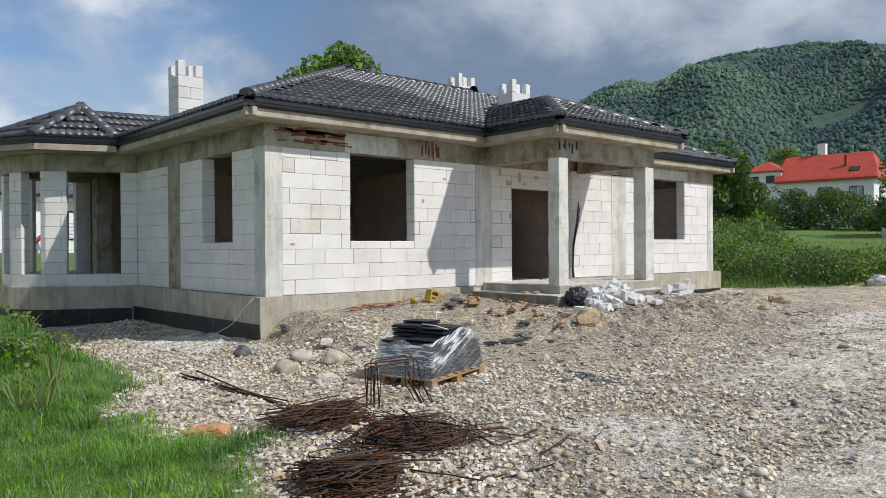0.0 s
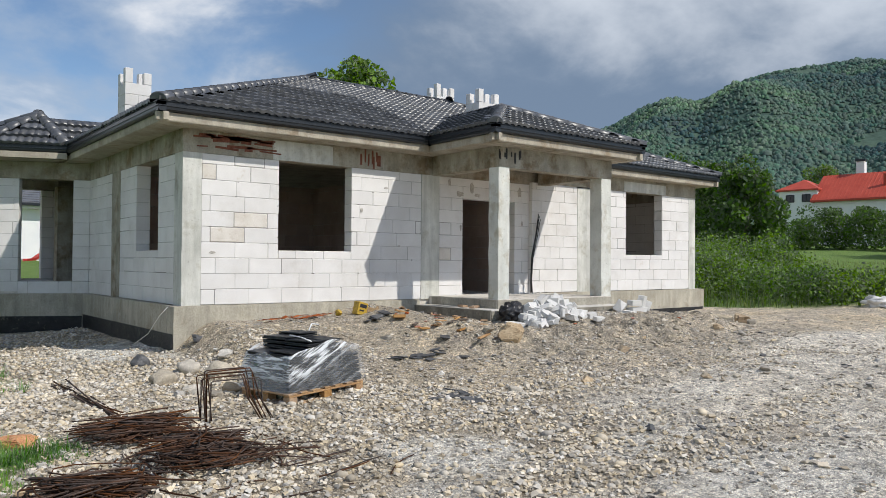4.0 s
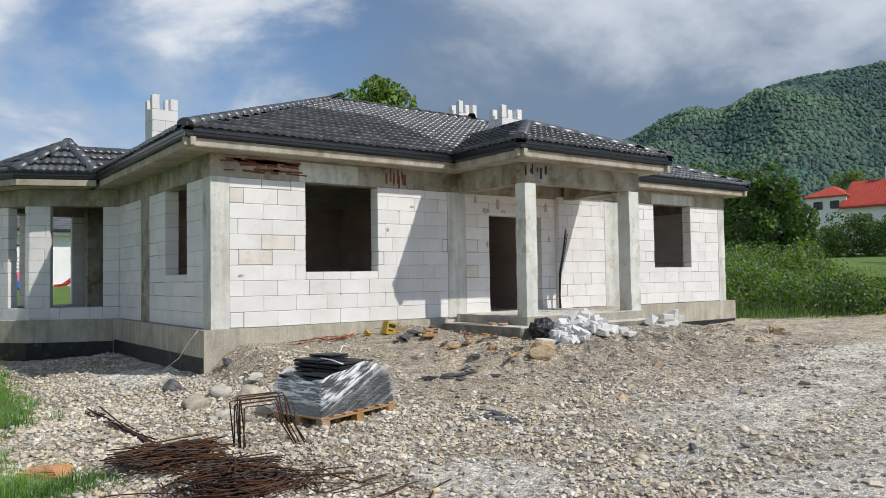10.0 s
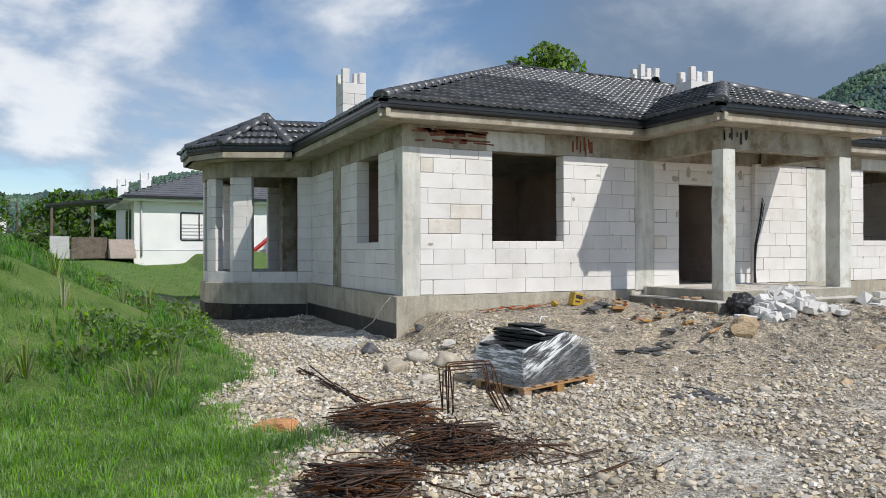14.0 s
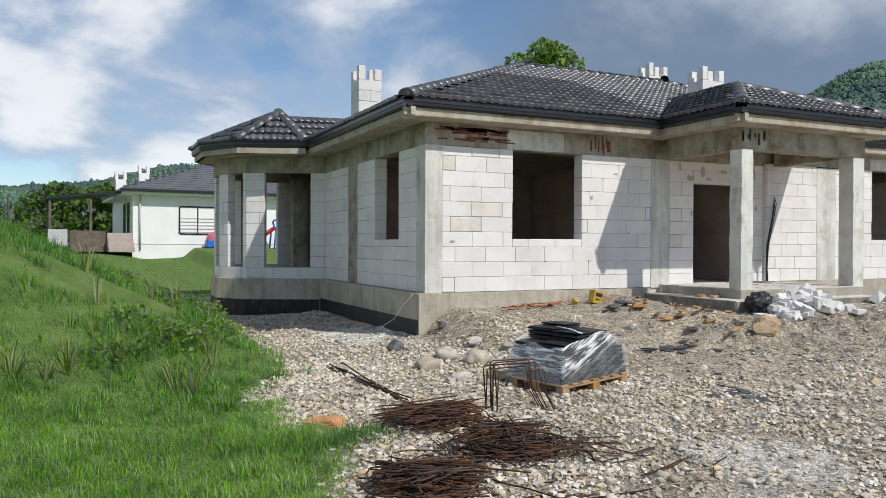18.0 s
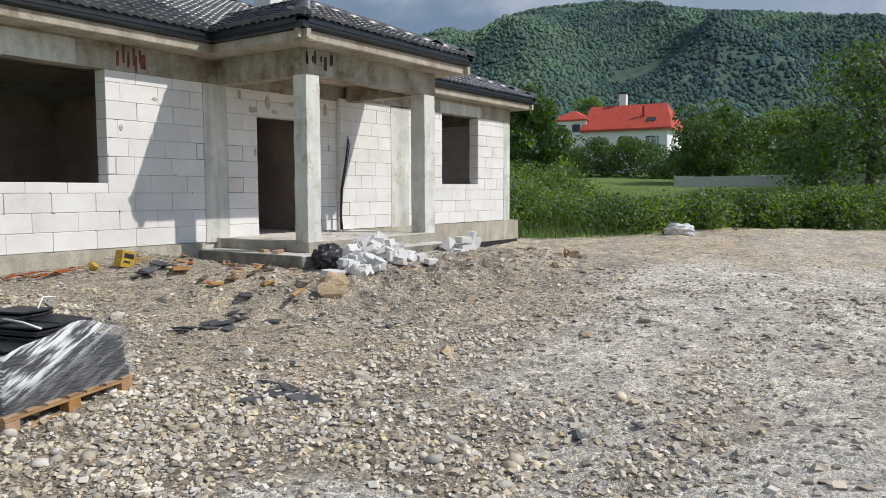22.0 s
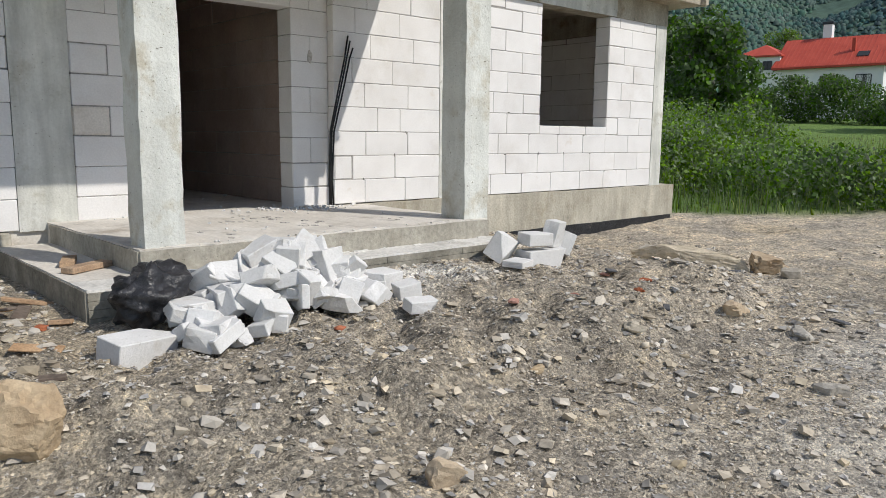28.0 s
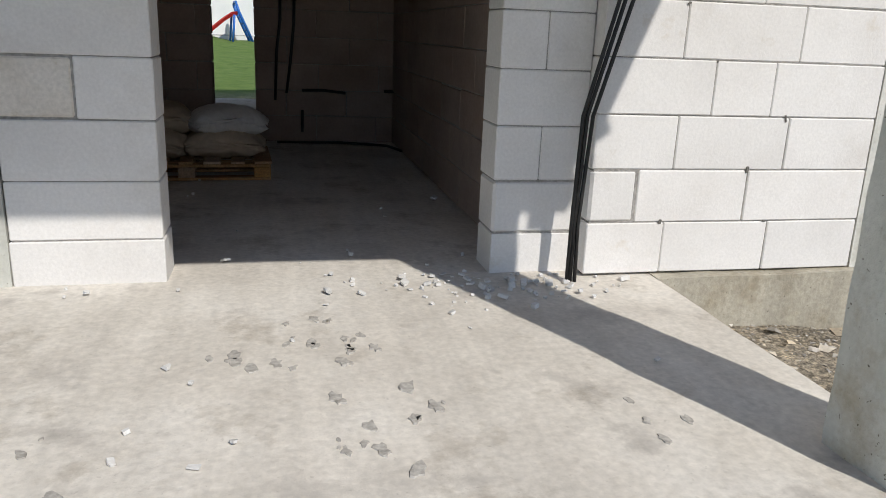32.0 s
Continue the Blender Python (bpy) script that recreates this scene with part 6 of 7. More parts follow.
def red_house():
    x, y = polar(68.3, 98)
    n = empty("house", pose(x, y, gz(x, y) - 0.2, 0, 0, -84) @ Matrix.Diagonal((1.02, 1.0, 1.06, 1)), "white two-storey house with bright red sheet roof", "house")
    add("wall", boxes_mesh("wall", [(-5.2, 5.2, 0, 8, 0, 5.6)], M["render_white"], 0.02), n)
    add("wing", box_mesh("wing", 4.6, 6, 6.7, M["render_white"], 0.02), n, pose(-7.4, 3.5, 3.35))
    # gabled main roof with a small hip at its end
    add("roof", mesh_of("roof", [(-5.6, -0.6, 5.4), (5.8, -0.6, 5.4), (5.8, 8.6, 5.4), (-5.6, 8.6, 5.4), (-5.6, 4, 8.6), (4.2, 4, 8.6), (-5.6, -0.6, 5.2), (5.8, -0.6, 5.2), (5.8, 8.6, 5.2), (-5.6, 8.6, 5.2)],
                         [(0, 1, 5, 4), (1, 2, 5), (2, 3, 4, 5), (3, 0, 4), (6, 7, 1, 0), (7, 8, 2, 1), (8, 9, 3, 2), (9, 6, 0, 3), (9, 8, 7, 6)], M["red_roof"]), n)
    for k in range(26):
        u = -5.4 + k * 0.43
        add("seam", box_mesh("seam", 0.06, 5.55 * (1 if u < 4 else 0.6), 0.06, M["red_roof"], 0.01), n, pose(u, 1.7 if u < 4 else 0.8, 7.02 if u < 4 else 6.4, math.degrees(math.atan2(3.2, 4.6)), 0, 0))
    hip_roof("wing_roof", -10.0, -4.9, 0.2, 6.8, 6.85, 0.52, M["red_roof"], n)
    ch = add("chimney", box_mesh("chimney", 0.9, 0.9, 2.2, M["render_white"], 0.02), n, pose(-1.5, 4.6, 8.9))
    add("cowl", box_mesh("cowl", 1.1, 1.1, 0.25, M["gutter"], 0.02), ch, pose(0, 0, 1.25))
    add("vent", box_mesh("vent", 0.35, 0.35, 1.5, M["red_roof"], 0.02), n, pose(1.9, 1.6, 7.4))
    add("skylight", box_mesh("skylight", 1.1, 0.1, 0.9, M["glass_dark"], 0.02), n, pose(3.0, 0.9, 6.5, -55, 0, 0))
    for px in (-8.3, -6.4):
        window(n, px, 0.45, 5.4, 0.9, 0.8, 0)
    for px in (-3, 0, 3.4):
        window(n, px, -0.02, 2.9, 1.4, 1.5, 0)
    ww = window(n, 0, 0, 0, 1.3, 1.2, 0)
    ww.matrix_basis = pose(5.22, 3, 3.0, 0, 0, 90)


red_house()


def fence():
    f = empty("fence", None, "long pale grey panel fence beyond the meadow", "fence")
    for k in range(26):
        x, y = polar(72 + k * 1.3, 66)
        x2, y2 = polar(72 + (k + 1) * 1.3, 66)
        z = gz((x + x2) / 2, (y + y2) / 2)
        ang = math.degrees(math.atan2(y2 - y, x2 - x))
        add("panel", box_mesh("panel", math.hypot(x2 - x, y2 - y), 0.06, 0.9, M["grey_paint"], 0.01), f, pose((x + x2) / 2, (y + y2) / 2, z + 0.45, 0, 0, ang))
        add("post", box_mesh("post", 0.12, 0.12, 1.0, M["grey_paint"], 0.01), f, pose(x, y, z + 0.5, 0, 0, ang))


fence()


def slide(x, y):
    s = empty("slide", pose(x, y, gz(x, y), 0, 0, 15), "red and blue plastic children's slide on the lawn", "slide")
    bm = bmesh.new()
    prof = [(-0.24, 0.14), (-0.2, 0), (0.2, 0), (0.24, 0.14)]
    path = [(-1.7, 0.12), (-1.3, 0.14), (-0.9, 0.42), (-0.4, 0.82), (0.0, 1.08), (0.15, 1.1)]
    rows = [[bm.verts.new((px, a, pz + b)) for a, b in prof] for px, pz in path]
    for r0, r1 in zip(rows, rows[1:]):
        for k in range(3):
            bm.faces.new((r0[k], r0[k + 1], r1[k + 1], r1[k]))
    bmesh.ops.solidify(bm, geom=bm.faces[:], thickness=0.03)
    part("chute", bm, M["plastic_red"], s)
    for yy in (-0.28, 0.28):
        tube("ladder_rail", [(0.75, yy, 0), (0.2, yy, 1.2), (0.1, yy, 1.5)], 0.06, M["plastic_blue"], s, 8)
        tube("leg", [(0.0, yy, 1.1), (-0.1, yy, 0)], 0.05, M["plastic_blue"], s, 8)
    for k in range(4):
        tube("rung", [(0.66 - k * 0.13, -0.28, 0.22 + k * 0.27), (0.66 - k * 0.13, 0.28, 0.22 + k * 0.27)], 0.035, M["plastic_blue"], s, 8)
    tube("hoop", [(0.1, -0.28, 1.5), (0.1, -0.15, 1.62), (0.1, 0.15, 1.62), (0.1, 0.28, 1.5)], 0.05, M["plastic_blue"], s, 8)


slide(10.6, 42.6)
toy = empty("play_dome", pose(7.4, 42.6, gz(7.4, 42.6)), "pink and blue plastic toy dome by the white house", "toy")
bm = bmesh.new()
bmesh.ops.create_uvsphere(bm, u_segments=14, v_segments=8, radius=0.5)
bmesh.ops.delete(bm, geom=[v for v in bm.verts if v.co.z < -0.05], context="VERTS")
bmesh.ops.translate(bm, vec=(0, 0, 0.4), verts=bm.verts)
part("dome", bm, M["pink"], toy, "pink dome", True)
add("base", box_mesh("base", 1.0, 1.0, 0.4, M["plastic_blue"], 0.05), toy, pose(0, 0, 0.2))


# ---- wrapped pallet of roof tiles ----
M["black_tile"] = material("new_black_tile", [(0.3, (0.016, 0.017, 0.020)), (0.7, (0.032, 0.034, 0.038))], 0.45, 8, 60, 0.2, 0.004, vary=0.2)


def film_material():
    m = bpy.data.materials.new("stretch_film")
    m.use_nodes = True
    t = m.node_tree
    b = t.nodes["Principled BSDF"]
    b.inputs["Base Color"].default_value = (0.80, 0.83, 0.86, 1)
    b.inputs["Roughness"].default_value = 0.16
    b.inputs["Specular IOR Level"].default_value = 0.9
    tr = t.nodes.new("ShaderNodeBsdfTransparent")
    mx = t.nodes.new("ShaderNodeMixShader")
    co = t.nodes.new("ShaderNodeTexCoord")
    # sky glints painted as white slanting creases up the long face, the end face is cloudy
    sp = t.nodes.new("ShaderNodeSeparateXYZ")
    t.links.new(co.outputs["Object"], sp.inputs[0])

    def num(op, p, q, w=None):
        k = t.nodes.new("ShaderNodeMath")
        k.operation = op
        for i, val in enumerate((p, q, w)):
            if isinstance(val, (int, float)):
                k.inputs[i].default_value = val
            elif val is not None:
                t.links.new(val, k.inputs[i])
        return k.outputs[0]

    def rise(val, lo, hi, top=1.0):
        k = t.nodes.new("ShaderNodeMapRange")
        k.interpolation_type = "SMOOTHSTEP"
        t.links.new(val, k.inputs[0])
        k.inputs[1].default_value, k.inputs[2].default_value, k.inputs[4].default_value = lo, hi, top
        return k.outputs[0]

    across = num("MULTIPLY_ADD", sp.outputs[0], -0.40, sp.outputs[2])
    vec = t.nodes.new("ShaderNodeCombineXYZ")
    t.links.new(sp.outputs[0], vec.inputs[0])
    t.links.new(sp.outputs[1], vec.inputs[1])
    t.links.new(num("MULTIPLY", across, 9.0), vec.inputs[2])
    n = t.nodes.new("ShaderNodeTexNoise")
    n.inputs["Scale"].default_value, n.inputs["Detail"].default_value, n.inputs["Roughness"].default_value = 2.6, 9, 0.68
    t.links.new(vec.outputs[0], n.inputs[0])
    band = num("MULTIPLY", rise(across, -0.02, 0.14), rise(sp.outputs[2], 0.03, 0.2))
    crease_glint = num("MULTIPLY", rise(n.outputs[0], 0.43, 0.58, 0.95), num("MULTIPLY_ADD", band, 0.75, 0.25))
    end_face = rise(sp.outputs[1], 0.0, 0.04, 0.30)
    fac = num("MAXIMUM", num("MAXIMUM", crease_glint, end_face), 0.08)
    t.links.new(fac, mx.inputs[0])
    bp = t.nodes.new("ShaderNodeBump")
    bp.inputs["Strength"].default_value, bp.inputs["Distance"].default_value = 0.8, 0.02
    t.links.new(n.outputs[0], bp.inputs["Height"])
    t.links.new(bp.outputs[0], b.inputs["Normal"])
    t.links.new(tr.outputs[0], mx.inputs[1])
    t.links.new(b.outputs[0], mx.inputs[2])
    t.links.new(mx.outputs[0], t.nodes["Material Output"].inputs[0])
    return m


M["film"] = film_material()
PAL = pose(5.5, 6.43, 0.33, 0.5, -1.5, 15)


def pallet_thing(m, label, group=""):
    """A timber pallet, 1.2 by 0.8 m, its near corner at the origin."""
    p = empty("pallet", m, label, "pallet", group)
    for k in range(7):
        x = 0.05 + k * 0.183
        add("deck_board", box_mesh("deck_board", 0.1 if k % 2 else 0.125, 0.8, 0.02, M["timber"], 0.003), p, pose(x, 0.4, 0.13))
    for y in (0.05, 0.4, 0.75):
        add("stringer", box_mesh("stringer", 1.2, 0.1, 0.02, M["timber"], 0.003), p, pose(0.6, y, 0.109))
        add("bottom_board", box_mesh("bottom_board", 1.2, 0.1, 0.02, M["timber"], 0.003), p, pose(0.6, y, 0.012))
        for x in (0.06, 0.6, 1.14):
            add("spacer", box_mesh("spacer", 0.12, 0.1, 0.075, M["timber"], 0.004), p, pose(x, y, 0.06))
    return p


pallet_thing(PAL @ Matrix.Diagonal((0.95, 0.97, 1.0, 1)), "raw timber pallet under the wrapped roof tiles")


def tile_stack():
    s = empty("tile_stack", PAL @ pose(0, 0, 0.142), "stack of new black roof tiles in shiny stretch film", "roof tiles")
    r = random.Random(5)
    sheet = []
    for i in range(4):
        for j in range(2):
            n = (17, 21, 21, 15)[i] + (2 if i in (1, 2) and j == 1 else 0) + r.choice((-1, 0, 1))
            for k in range(n):
                tilt = r.uniform(-1.2, 1.2)
                me = box_mesh("roof_tile", 0.285, 0.36, 0.017, M["black_tile"], 0.004)
                add("roof_tile", me, s, pose(0.155 + i * 0.280 + r.uniform(-0.006, 0.006) - 0.0022 * k * (i - 1.5), 0.205 + j * 0.375 + r.uniform(-0.01, 0.01) + 0.002 * k, 0.012 + k * 0.0235, tilt, 3 * (k % 2) + (2 if k > n - 5 else 0) * (i % 2 - 0.5), r.uniform(-1, 1) + (4 if k > n - 5 else 0) * (i % 2 - 0.5)))
    # the film: a ribbed skirt with creased faces, open on top
    bm = bmesh.new()
    loop = []
    W, Dp = 1.15, 0.80
    for side_n, (a, b) in enumerate((((-0.01, -0.015), (W, -0.015)), ((W, -0.015), (W, Dp)), ((W, Dp), (-0.01, Dp)), ((-0.01, Dp), (-0.01, -0.015)))):
        for k in range(16):
            f = k / 16
            loop.append((a[0] + (b[0] - a[0]) * f, a[1] + (b[1] - a[1]) * f))
    rows = []
    for lev in range(20):
        f = lev / 19
        ring = []
        for i, (x, y) in enumerate(loop):
            q = noise.noise_vector(Vector((x * 4 + 3, y * 4, f * 3 + 2)))
            rib = 0.002 * math.sin(f * 40 + x * 9)
            pull = 0.10 * f * f
            cx, cy = x - W / 2, y - Dp / 2
            top = 0.385 + 0.115 * math.sin(3.0 * min(1, max(0, x / W))) + 0.02 * math.sin(i * 0.7 + 1)
            s_ = 1.012 + rib - pull + 0.010 * q.x
            ring.append(bm.verts.new((W / 2 + cx * s_, Dp / 2 + cy * s_, 0.0 + f * top + 0.012 * q.z)))
        rows.append(ring)
    n = len(loop)
    for r0, r1 in zip(rows, rows[1:]):
        for i in range(n):
            bm.faces.new((r0[i], r0[(i + 1) % n], r1[(i + 1) % n], r1[i]))
    part("film_wrap", bm, M["film"], s, "crumpled clear stretch film", True)
    tube("strap", [(0.30, -0.02, 0.53), (0.31, 0.15, 0.56), (0.33, 0.36, 0.57)], 0.008, M["render_white"], s, 4, "white strapping")
    tube("strap", [(0.60, 0.34, 0.60), (0.72, 0.42, 0.66), (0.85, 0.44, 0.64)], 0.008, M["render_white"], s, 4, "white strapping")


tile_stack()


# ---- steel bars ----
M["rust"] = material("rusty_steel", [(0.3, (0.050, 0.030, 0.023)), (0.55, (0.098, 0.054, 0.036)), (0.75, (0.17, 0.088, 0.052))], 0.8, 5, 70, 0.4, 0.003, vary=0.35, metal=0.25)


def bundle(label, n, c, ang, spread, length, width, height, seed, r=0.0065, bend=0.03, wild=0.0, lift=0.0, loops=0.0):
    """A heap of rusty rods lying about one way round a centre."""
    t = empty("rebar_bundle", pose(c[0], c[1], gz(*c)), label, "steel bars", "steel bar heaps")
    rr = random.Random(seed)
    for k in range(n):
        a = radians(ang + rr.gauss(0, spread) + (rr.uniform(-90, 90) if rr.random() < wild else 0))
        u, v = Vector((math.cos(a), math.sin(a), 0)), Vector((-math.sin(a), math.cos(a), 0))
        off = v * rr.gauss(0, width) + u * rr.gauss(0, 0.12 * length)
        ln = length * rr.uniform(0.6, 1.1)
        z0 = 0.012 + height * rr.random() * math.exp(-(off.length / (width * 1.6 + 0.01)) ** 2)
        pts = []
        tilt = rr.gauss(0, 0.035) + lift * 0.1
        sag = rr.gauss(0, bend)
        if loops and rr.random() < loops:
            # a bent stirrup lying flat: out, round and back
            wd, roll_a = rr.uniform(0.05, 0.13), rr.uniform(-0.5, 0.5)
            for i in range(10):
                g = 6.283 * i / 9.4
                p = off + u * (ln * 0.42 * max(-1, min(1, 1.35 * math.cos(g)))) + v * (wd * max(-1, min(1, 1.5 * math.sin(g))) + sag)
                p.z = max(0.008 + gz(c[0] + p.x, c[1] + p.y) - gz(*c), z0 + roll_a * wd * math.sin(g) + tilt * ln * 0.4 * math.cos(g))
                pts.append(p)
            tube("rod", pts, r * rr.uniform(0.75, 1.1), M["rust"], t, 5)
            continue
        for i in range(5):
            f = i / 4 - 0.5
            p = off + u * f * ln + v * (sag * (1 - 4 * f * f) + 0.01 * rr.gauss(0, 1))
            p.z = max(0.008 + gz(c[0] + p.x, c[1] + p.y) - gz(*c), z0 + f * ln * tilt + lift * (f + 0.5) * 0.3)
            pts.append(p)
        tube("rod", pts, r * rr.uniform(0.75, 1.15), M["rust"], t, 5)
    return t


bundle("fan of thin rusty steel rods on the gravel", 110, (3.85, 6.12), 6, 22, 0.84, 0.20, 0.20, 1, bend=0.05, wild=0.12, loops=0.2)
bundle("tangled heap of rusty bent steel rods", 190, (4.02, 4.98), 25, 60, 0.66, 0.30, 0.24, 2, bend=0.05, wild=0.5, loops=0.12)
bundle("bundle of dark rusty stirrup rods at the grass edge", 130, (3.08, 4.52), -18, 20, 0.70, 0.18, 0.20, 3, bend=0.05, wild=0.12, loops=0.25)
bundle("long rusty reinforcing bars on the ground", 6, (3.0, 3.98), -6, 2.5, 2.2, 0.05, 0.05, 4, 0.008)
bundle("rusty bars with raised ends beside the heap", 11, (3.88, 7.75), 93, 1.6, 2.2, 0.03, 0.10, 5, 0.009, 0.02, lift=0.12)
bundle("stray rusty rods on the stones", 22, (4.6, 4.75), 0, 40, 0.7, 0.4, 0.03, 6, 0.0055)


def cage():
    t = empty("rebar_stirrups", pose(4.71, 6.12, gz(4.71, 6.12)), "upright rusty bent stirrups in the steel heap", "steel bars")
    rr = random.Random(9)
    for k in range(7):
        a = radians(-18 + rr.uniform(-6, 6))
        u = Vector((math.cos(a), math.sin(a), 0))
        o = Vector((0.03 * rr.gauss(0, 1) - 0.012 * k, 0.035 * k - 0.1, 0))
        w, h = 0.205 + rr.uniform(-0.03, 0.03), 0.46 + rr.uniform(-0.06, 0.04)
        lean = Vector((rr.uniform(-0.05, 0.05), -0.05 - 0.03 * rr.random(), 0))
        pts = [o - u * (w * 0.9), o - u * w * 0.95 + lean * 0.5 + Vector((0, 0, h * 0.5)), o - u * w + lean + Vector((0, 0, h * 0.97)), o - u * (w - 0.02) + lean + Vector((0, 0, h)), o + lean + Vector((0, 0, h + 0.01)), o + u * (w - 0.02) + lean + Vector((0, 0, h + 0.02)), o + u * w + lean + Vector((0, 0, h * 0.97)), o + u * (w + 0.05) + Vector((0, 0, h * 0.45)), o + u * (w + 0.16)]
        tube("stirrup", pts, 0.0065, M["rust"], t, 6)


cage()


# ---- broken block heap ----
M["aac_broken"] = material("broken_aac", [(0.3, (0.58, 0.575, 0.56)), (0.7, (0.70, 0.69, 0.68))], 0.95, 4, 70, 0.5, 0.005, vary=0.07, fine_amt=0.08, pits=0.25, stain=((0.56, 0.72), (0.84, 0.80, 0.75), 5.0))


def shard(seed, dims, cuts, rough=0.006):
    """A piece of block: sawn faces on some sides, crumbled break faces on the others."""
    r = random.Random(seed)
    bm = bmesh.new()
    bmesh.ops.create_cube(bm, size=1)
    bmesh.ops.scale(bm, vec=dims, verts=bm.verts)
    for _ in range(cuts):
        n = Vector((r.gauss(0, 1), r.gauss(0, 1), r.gauss(0, 0.35))).normalized()
        d = r.uniform(0.26, 0.44) * (abs(n.x) * dims[0] + abs(n.y) * dims[1])
        g = bm.verts[:] + bm.edges[:] + bm.faces[:]
        res = bmesh.ops.bisect_plane(bm, geom=g, plane_co=n * d, plane_no=n, clear_outer=True)
        es = [e for e in res["geom_cut"] if isinstance(e, bmesh.types.BMEdge)]
        if len(es) > 2:
            made = bmesh.ops.contextual_create(bm, geom=es)["faces"]
            tri = bmesh.ops.triangulate(bm, faces=made)
            bmesh.ops.subdivide_edges(bm, edges=list({e for f in tri["faces"] for e in f.edges}), cuts=2, use_grid_fill=True)
            for v in {v for f in bm.faces for v in f.verts if abs((v.co - n * d).dot(n)) < 1e-5}:
                v.co += n * noise.noise(v.co * 22 + Vector((seed, 0, 0))) * rough * 1.6
    sharp = [e for e in bm.edges if len(e.link_faces) == 2 and e.calc_face_angle(0) > 0.9]
    bmesh.ops.bevel(bm, geom=sharp, offset=0.0045, segments=1, affect="EDGES")
    bmesh.ops.triangulate(bm, faces=[f for f in bm.faces if len(f.verts) > 4])
    for v in bm.verts:
        v.co += noise.noise_vector(v.co * 12 + Vector((seed, 0, 0))) * rough * 0.6
    me = bpy.data.meshes.new("block_fragment")
    bm.to_mesh(me)
    bm.free()
    me.materials.append(M["aac_broken"])
    return me


SHARDS = []
for k in range(20):
    r = random.Random(k + 300)
    size = ((r.uniform(0.20, 0.34), r.uniform(0.17, 0.24), r.uniform(0.08, 0.14)), (r.uniform(0.22, 0.36), r.uniform(0.14, 0.22), r.uniform(0.045, 0.07)), (r.uniform(0.10, 0.18), r.uniform(0.09, 0.14), r.uniform(0.06, 0.10)), (r.uniform(0.16, 0.26), r.uniform(0.13, 0.18), r.uniform(0.10, 0.15)))[k % 4]
    SHARDS.append(shard(k, size, 1 + k % 3))


def heap_top(x, y):
    return 0.37 * math.exp(-(((x - 11.55) / 0.56) ** 2 + ((y - 8.52) / 0.30) ** 2) ** 1.3)


rr = random.Random(77)
for k in range(104):
    if k < 78:
        x, y = rr.gauss(11.55, 0.34), rr.gauss(8.46, 0.15)
    else:
        x, y = rr.uniform(10.75, 12.4), rr.uniform(8.12, 8.55)
    y = min(y, 8.66)
    top = heap_top(x, y)
    me = SHARDS[rr.randrange(20)]
    lean = 38 if top > 0.1 else 14
    ob = add("block_fragment", me, None, pose(x, y, gz(x, y) + 0.05 + top * rr.uniform(0.2, 0.92), rr.gauss(0, lean) + 25 * (8.5 - y) * (top > 0.1), rr.gauss(0, lean), rr.uniform(0, 360)))
    tagged(ob, "broken white aerated block lump in the heap", "block fragment", "broken block heap")
for x, y, z, a, d, rx in ((13.70, 8.62, 0.13, 28, (0.21, 0.17, 0.22), 30), (14.06, 8.47, 0.085, -7, (0.47, 0.19, 0.17), 0), (13.96, 8.48, 0.22, -10, (0.25, 0.17, 0.10), 3), (14.19, 8.48, 0.28, 8, (0.18, 0.11, 0.22), 10), (14.38, 8.52, 0.11, 50, (0.24, 0.14, 0.19), 22), (13.66, 8.40, 0.03, 20, (0.26, 0.17, 0.05), 3), (12.19, 7.87, 0.04, -12, (0.20, 0.12, 0.08), 8), (12.30, 8.42, 0.06, 15, (0.26, 0.18, 0.12), 5), (10.62, 8.36, 0.07, 15, (0.36, 0.2, 0.16), 8), (10.9, 8.2, 0.06, 60, (0.22, 0.16, 0.12), 15)):
    ob = add("block_fragment", shard(int(x * 100), d, 1, 0.006), None, pose(x, y, gz(x, y) + z, rx, rx * 0.3, a))
    tagged(ob, "chipped white aerated block beside the porch", "block fragment", "broken block heap")


# ---- bin bag, stones, boards and litter ----
M["bag"] = material("black_plastic", [(0.3, (0.012, 0.012, 0.014)), (0.7, (0.05, 0.05, 0.055))], 0.3, 6, 30, 0.6, 0.02)


def lump(name, x, y, s, mat, label, category, seed, dims=(1, 1, 0.7), jag=0.16, sink=0.35, sub=3, group="", freq=1.6, angular=True):
    bm = bmesh.new()
    bmesh.ops.create_icosphere(bm, subdivisions=sub, radius=1)
    r = random.Random(seed * 13 + 1)
    planes = [(Vector((r.gauss(0, 1), r.gauss(0, 1), r.gauss(0, 0.8))).normalized(), r.uniform(0.55, 0.8)) for _ in range(9 if angular else 0)]
    for v in bm.verts:
        q = v.co.copy()
        v.co *= 1 + jag * noise.noise(q * freq + Vector((seed * 7.3, 0, 0))) * 1.6 + 0.35 * jag * noise.noise(q * 5 + Vector((0, seed, 0)))
        for pn, pd in planes:
            over = v.co.dot(pn) - pd
            if over > 0:
                v.co -= pn * over
        v.co += noise.noise_vector(q * 6 + Vector((seed, 2, 0))) * 0.05
        v.co = Vector((v.co.x * dims[0], v.co.y * dims[1], v.co.z * dims[2])) * s
    me = bpy.data.meshes.new(name)
    bm.to_mesh(me)
    bm.free()
    me.polygons.foreach_set("use_smooth", [not angular] * len(me.polygons))
    me.materials.append(mat)
    ob = add(name, me, None, pose(x, y, gz(x, y) + s * dims[2] * (1 - 2 * sink), 0, 0, (seed * 67) % 360))
    return tagged(ob, label, category, group)


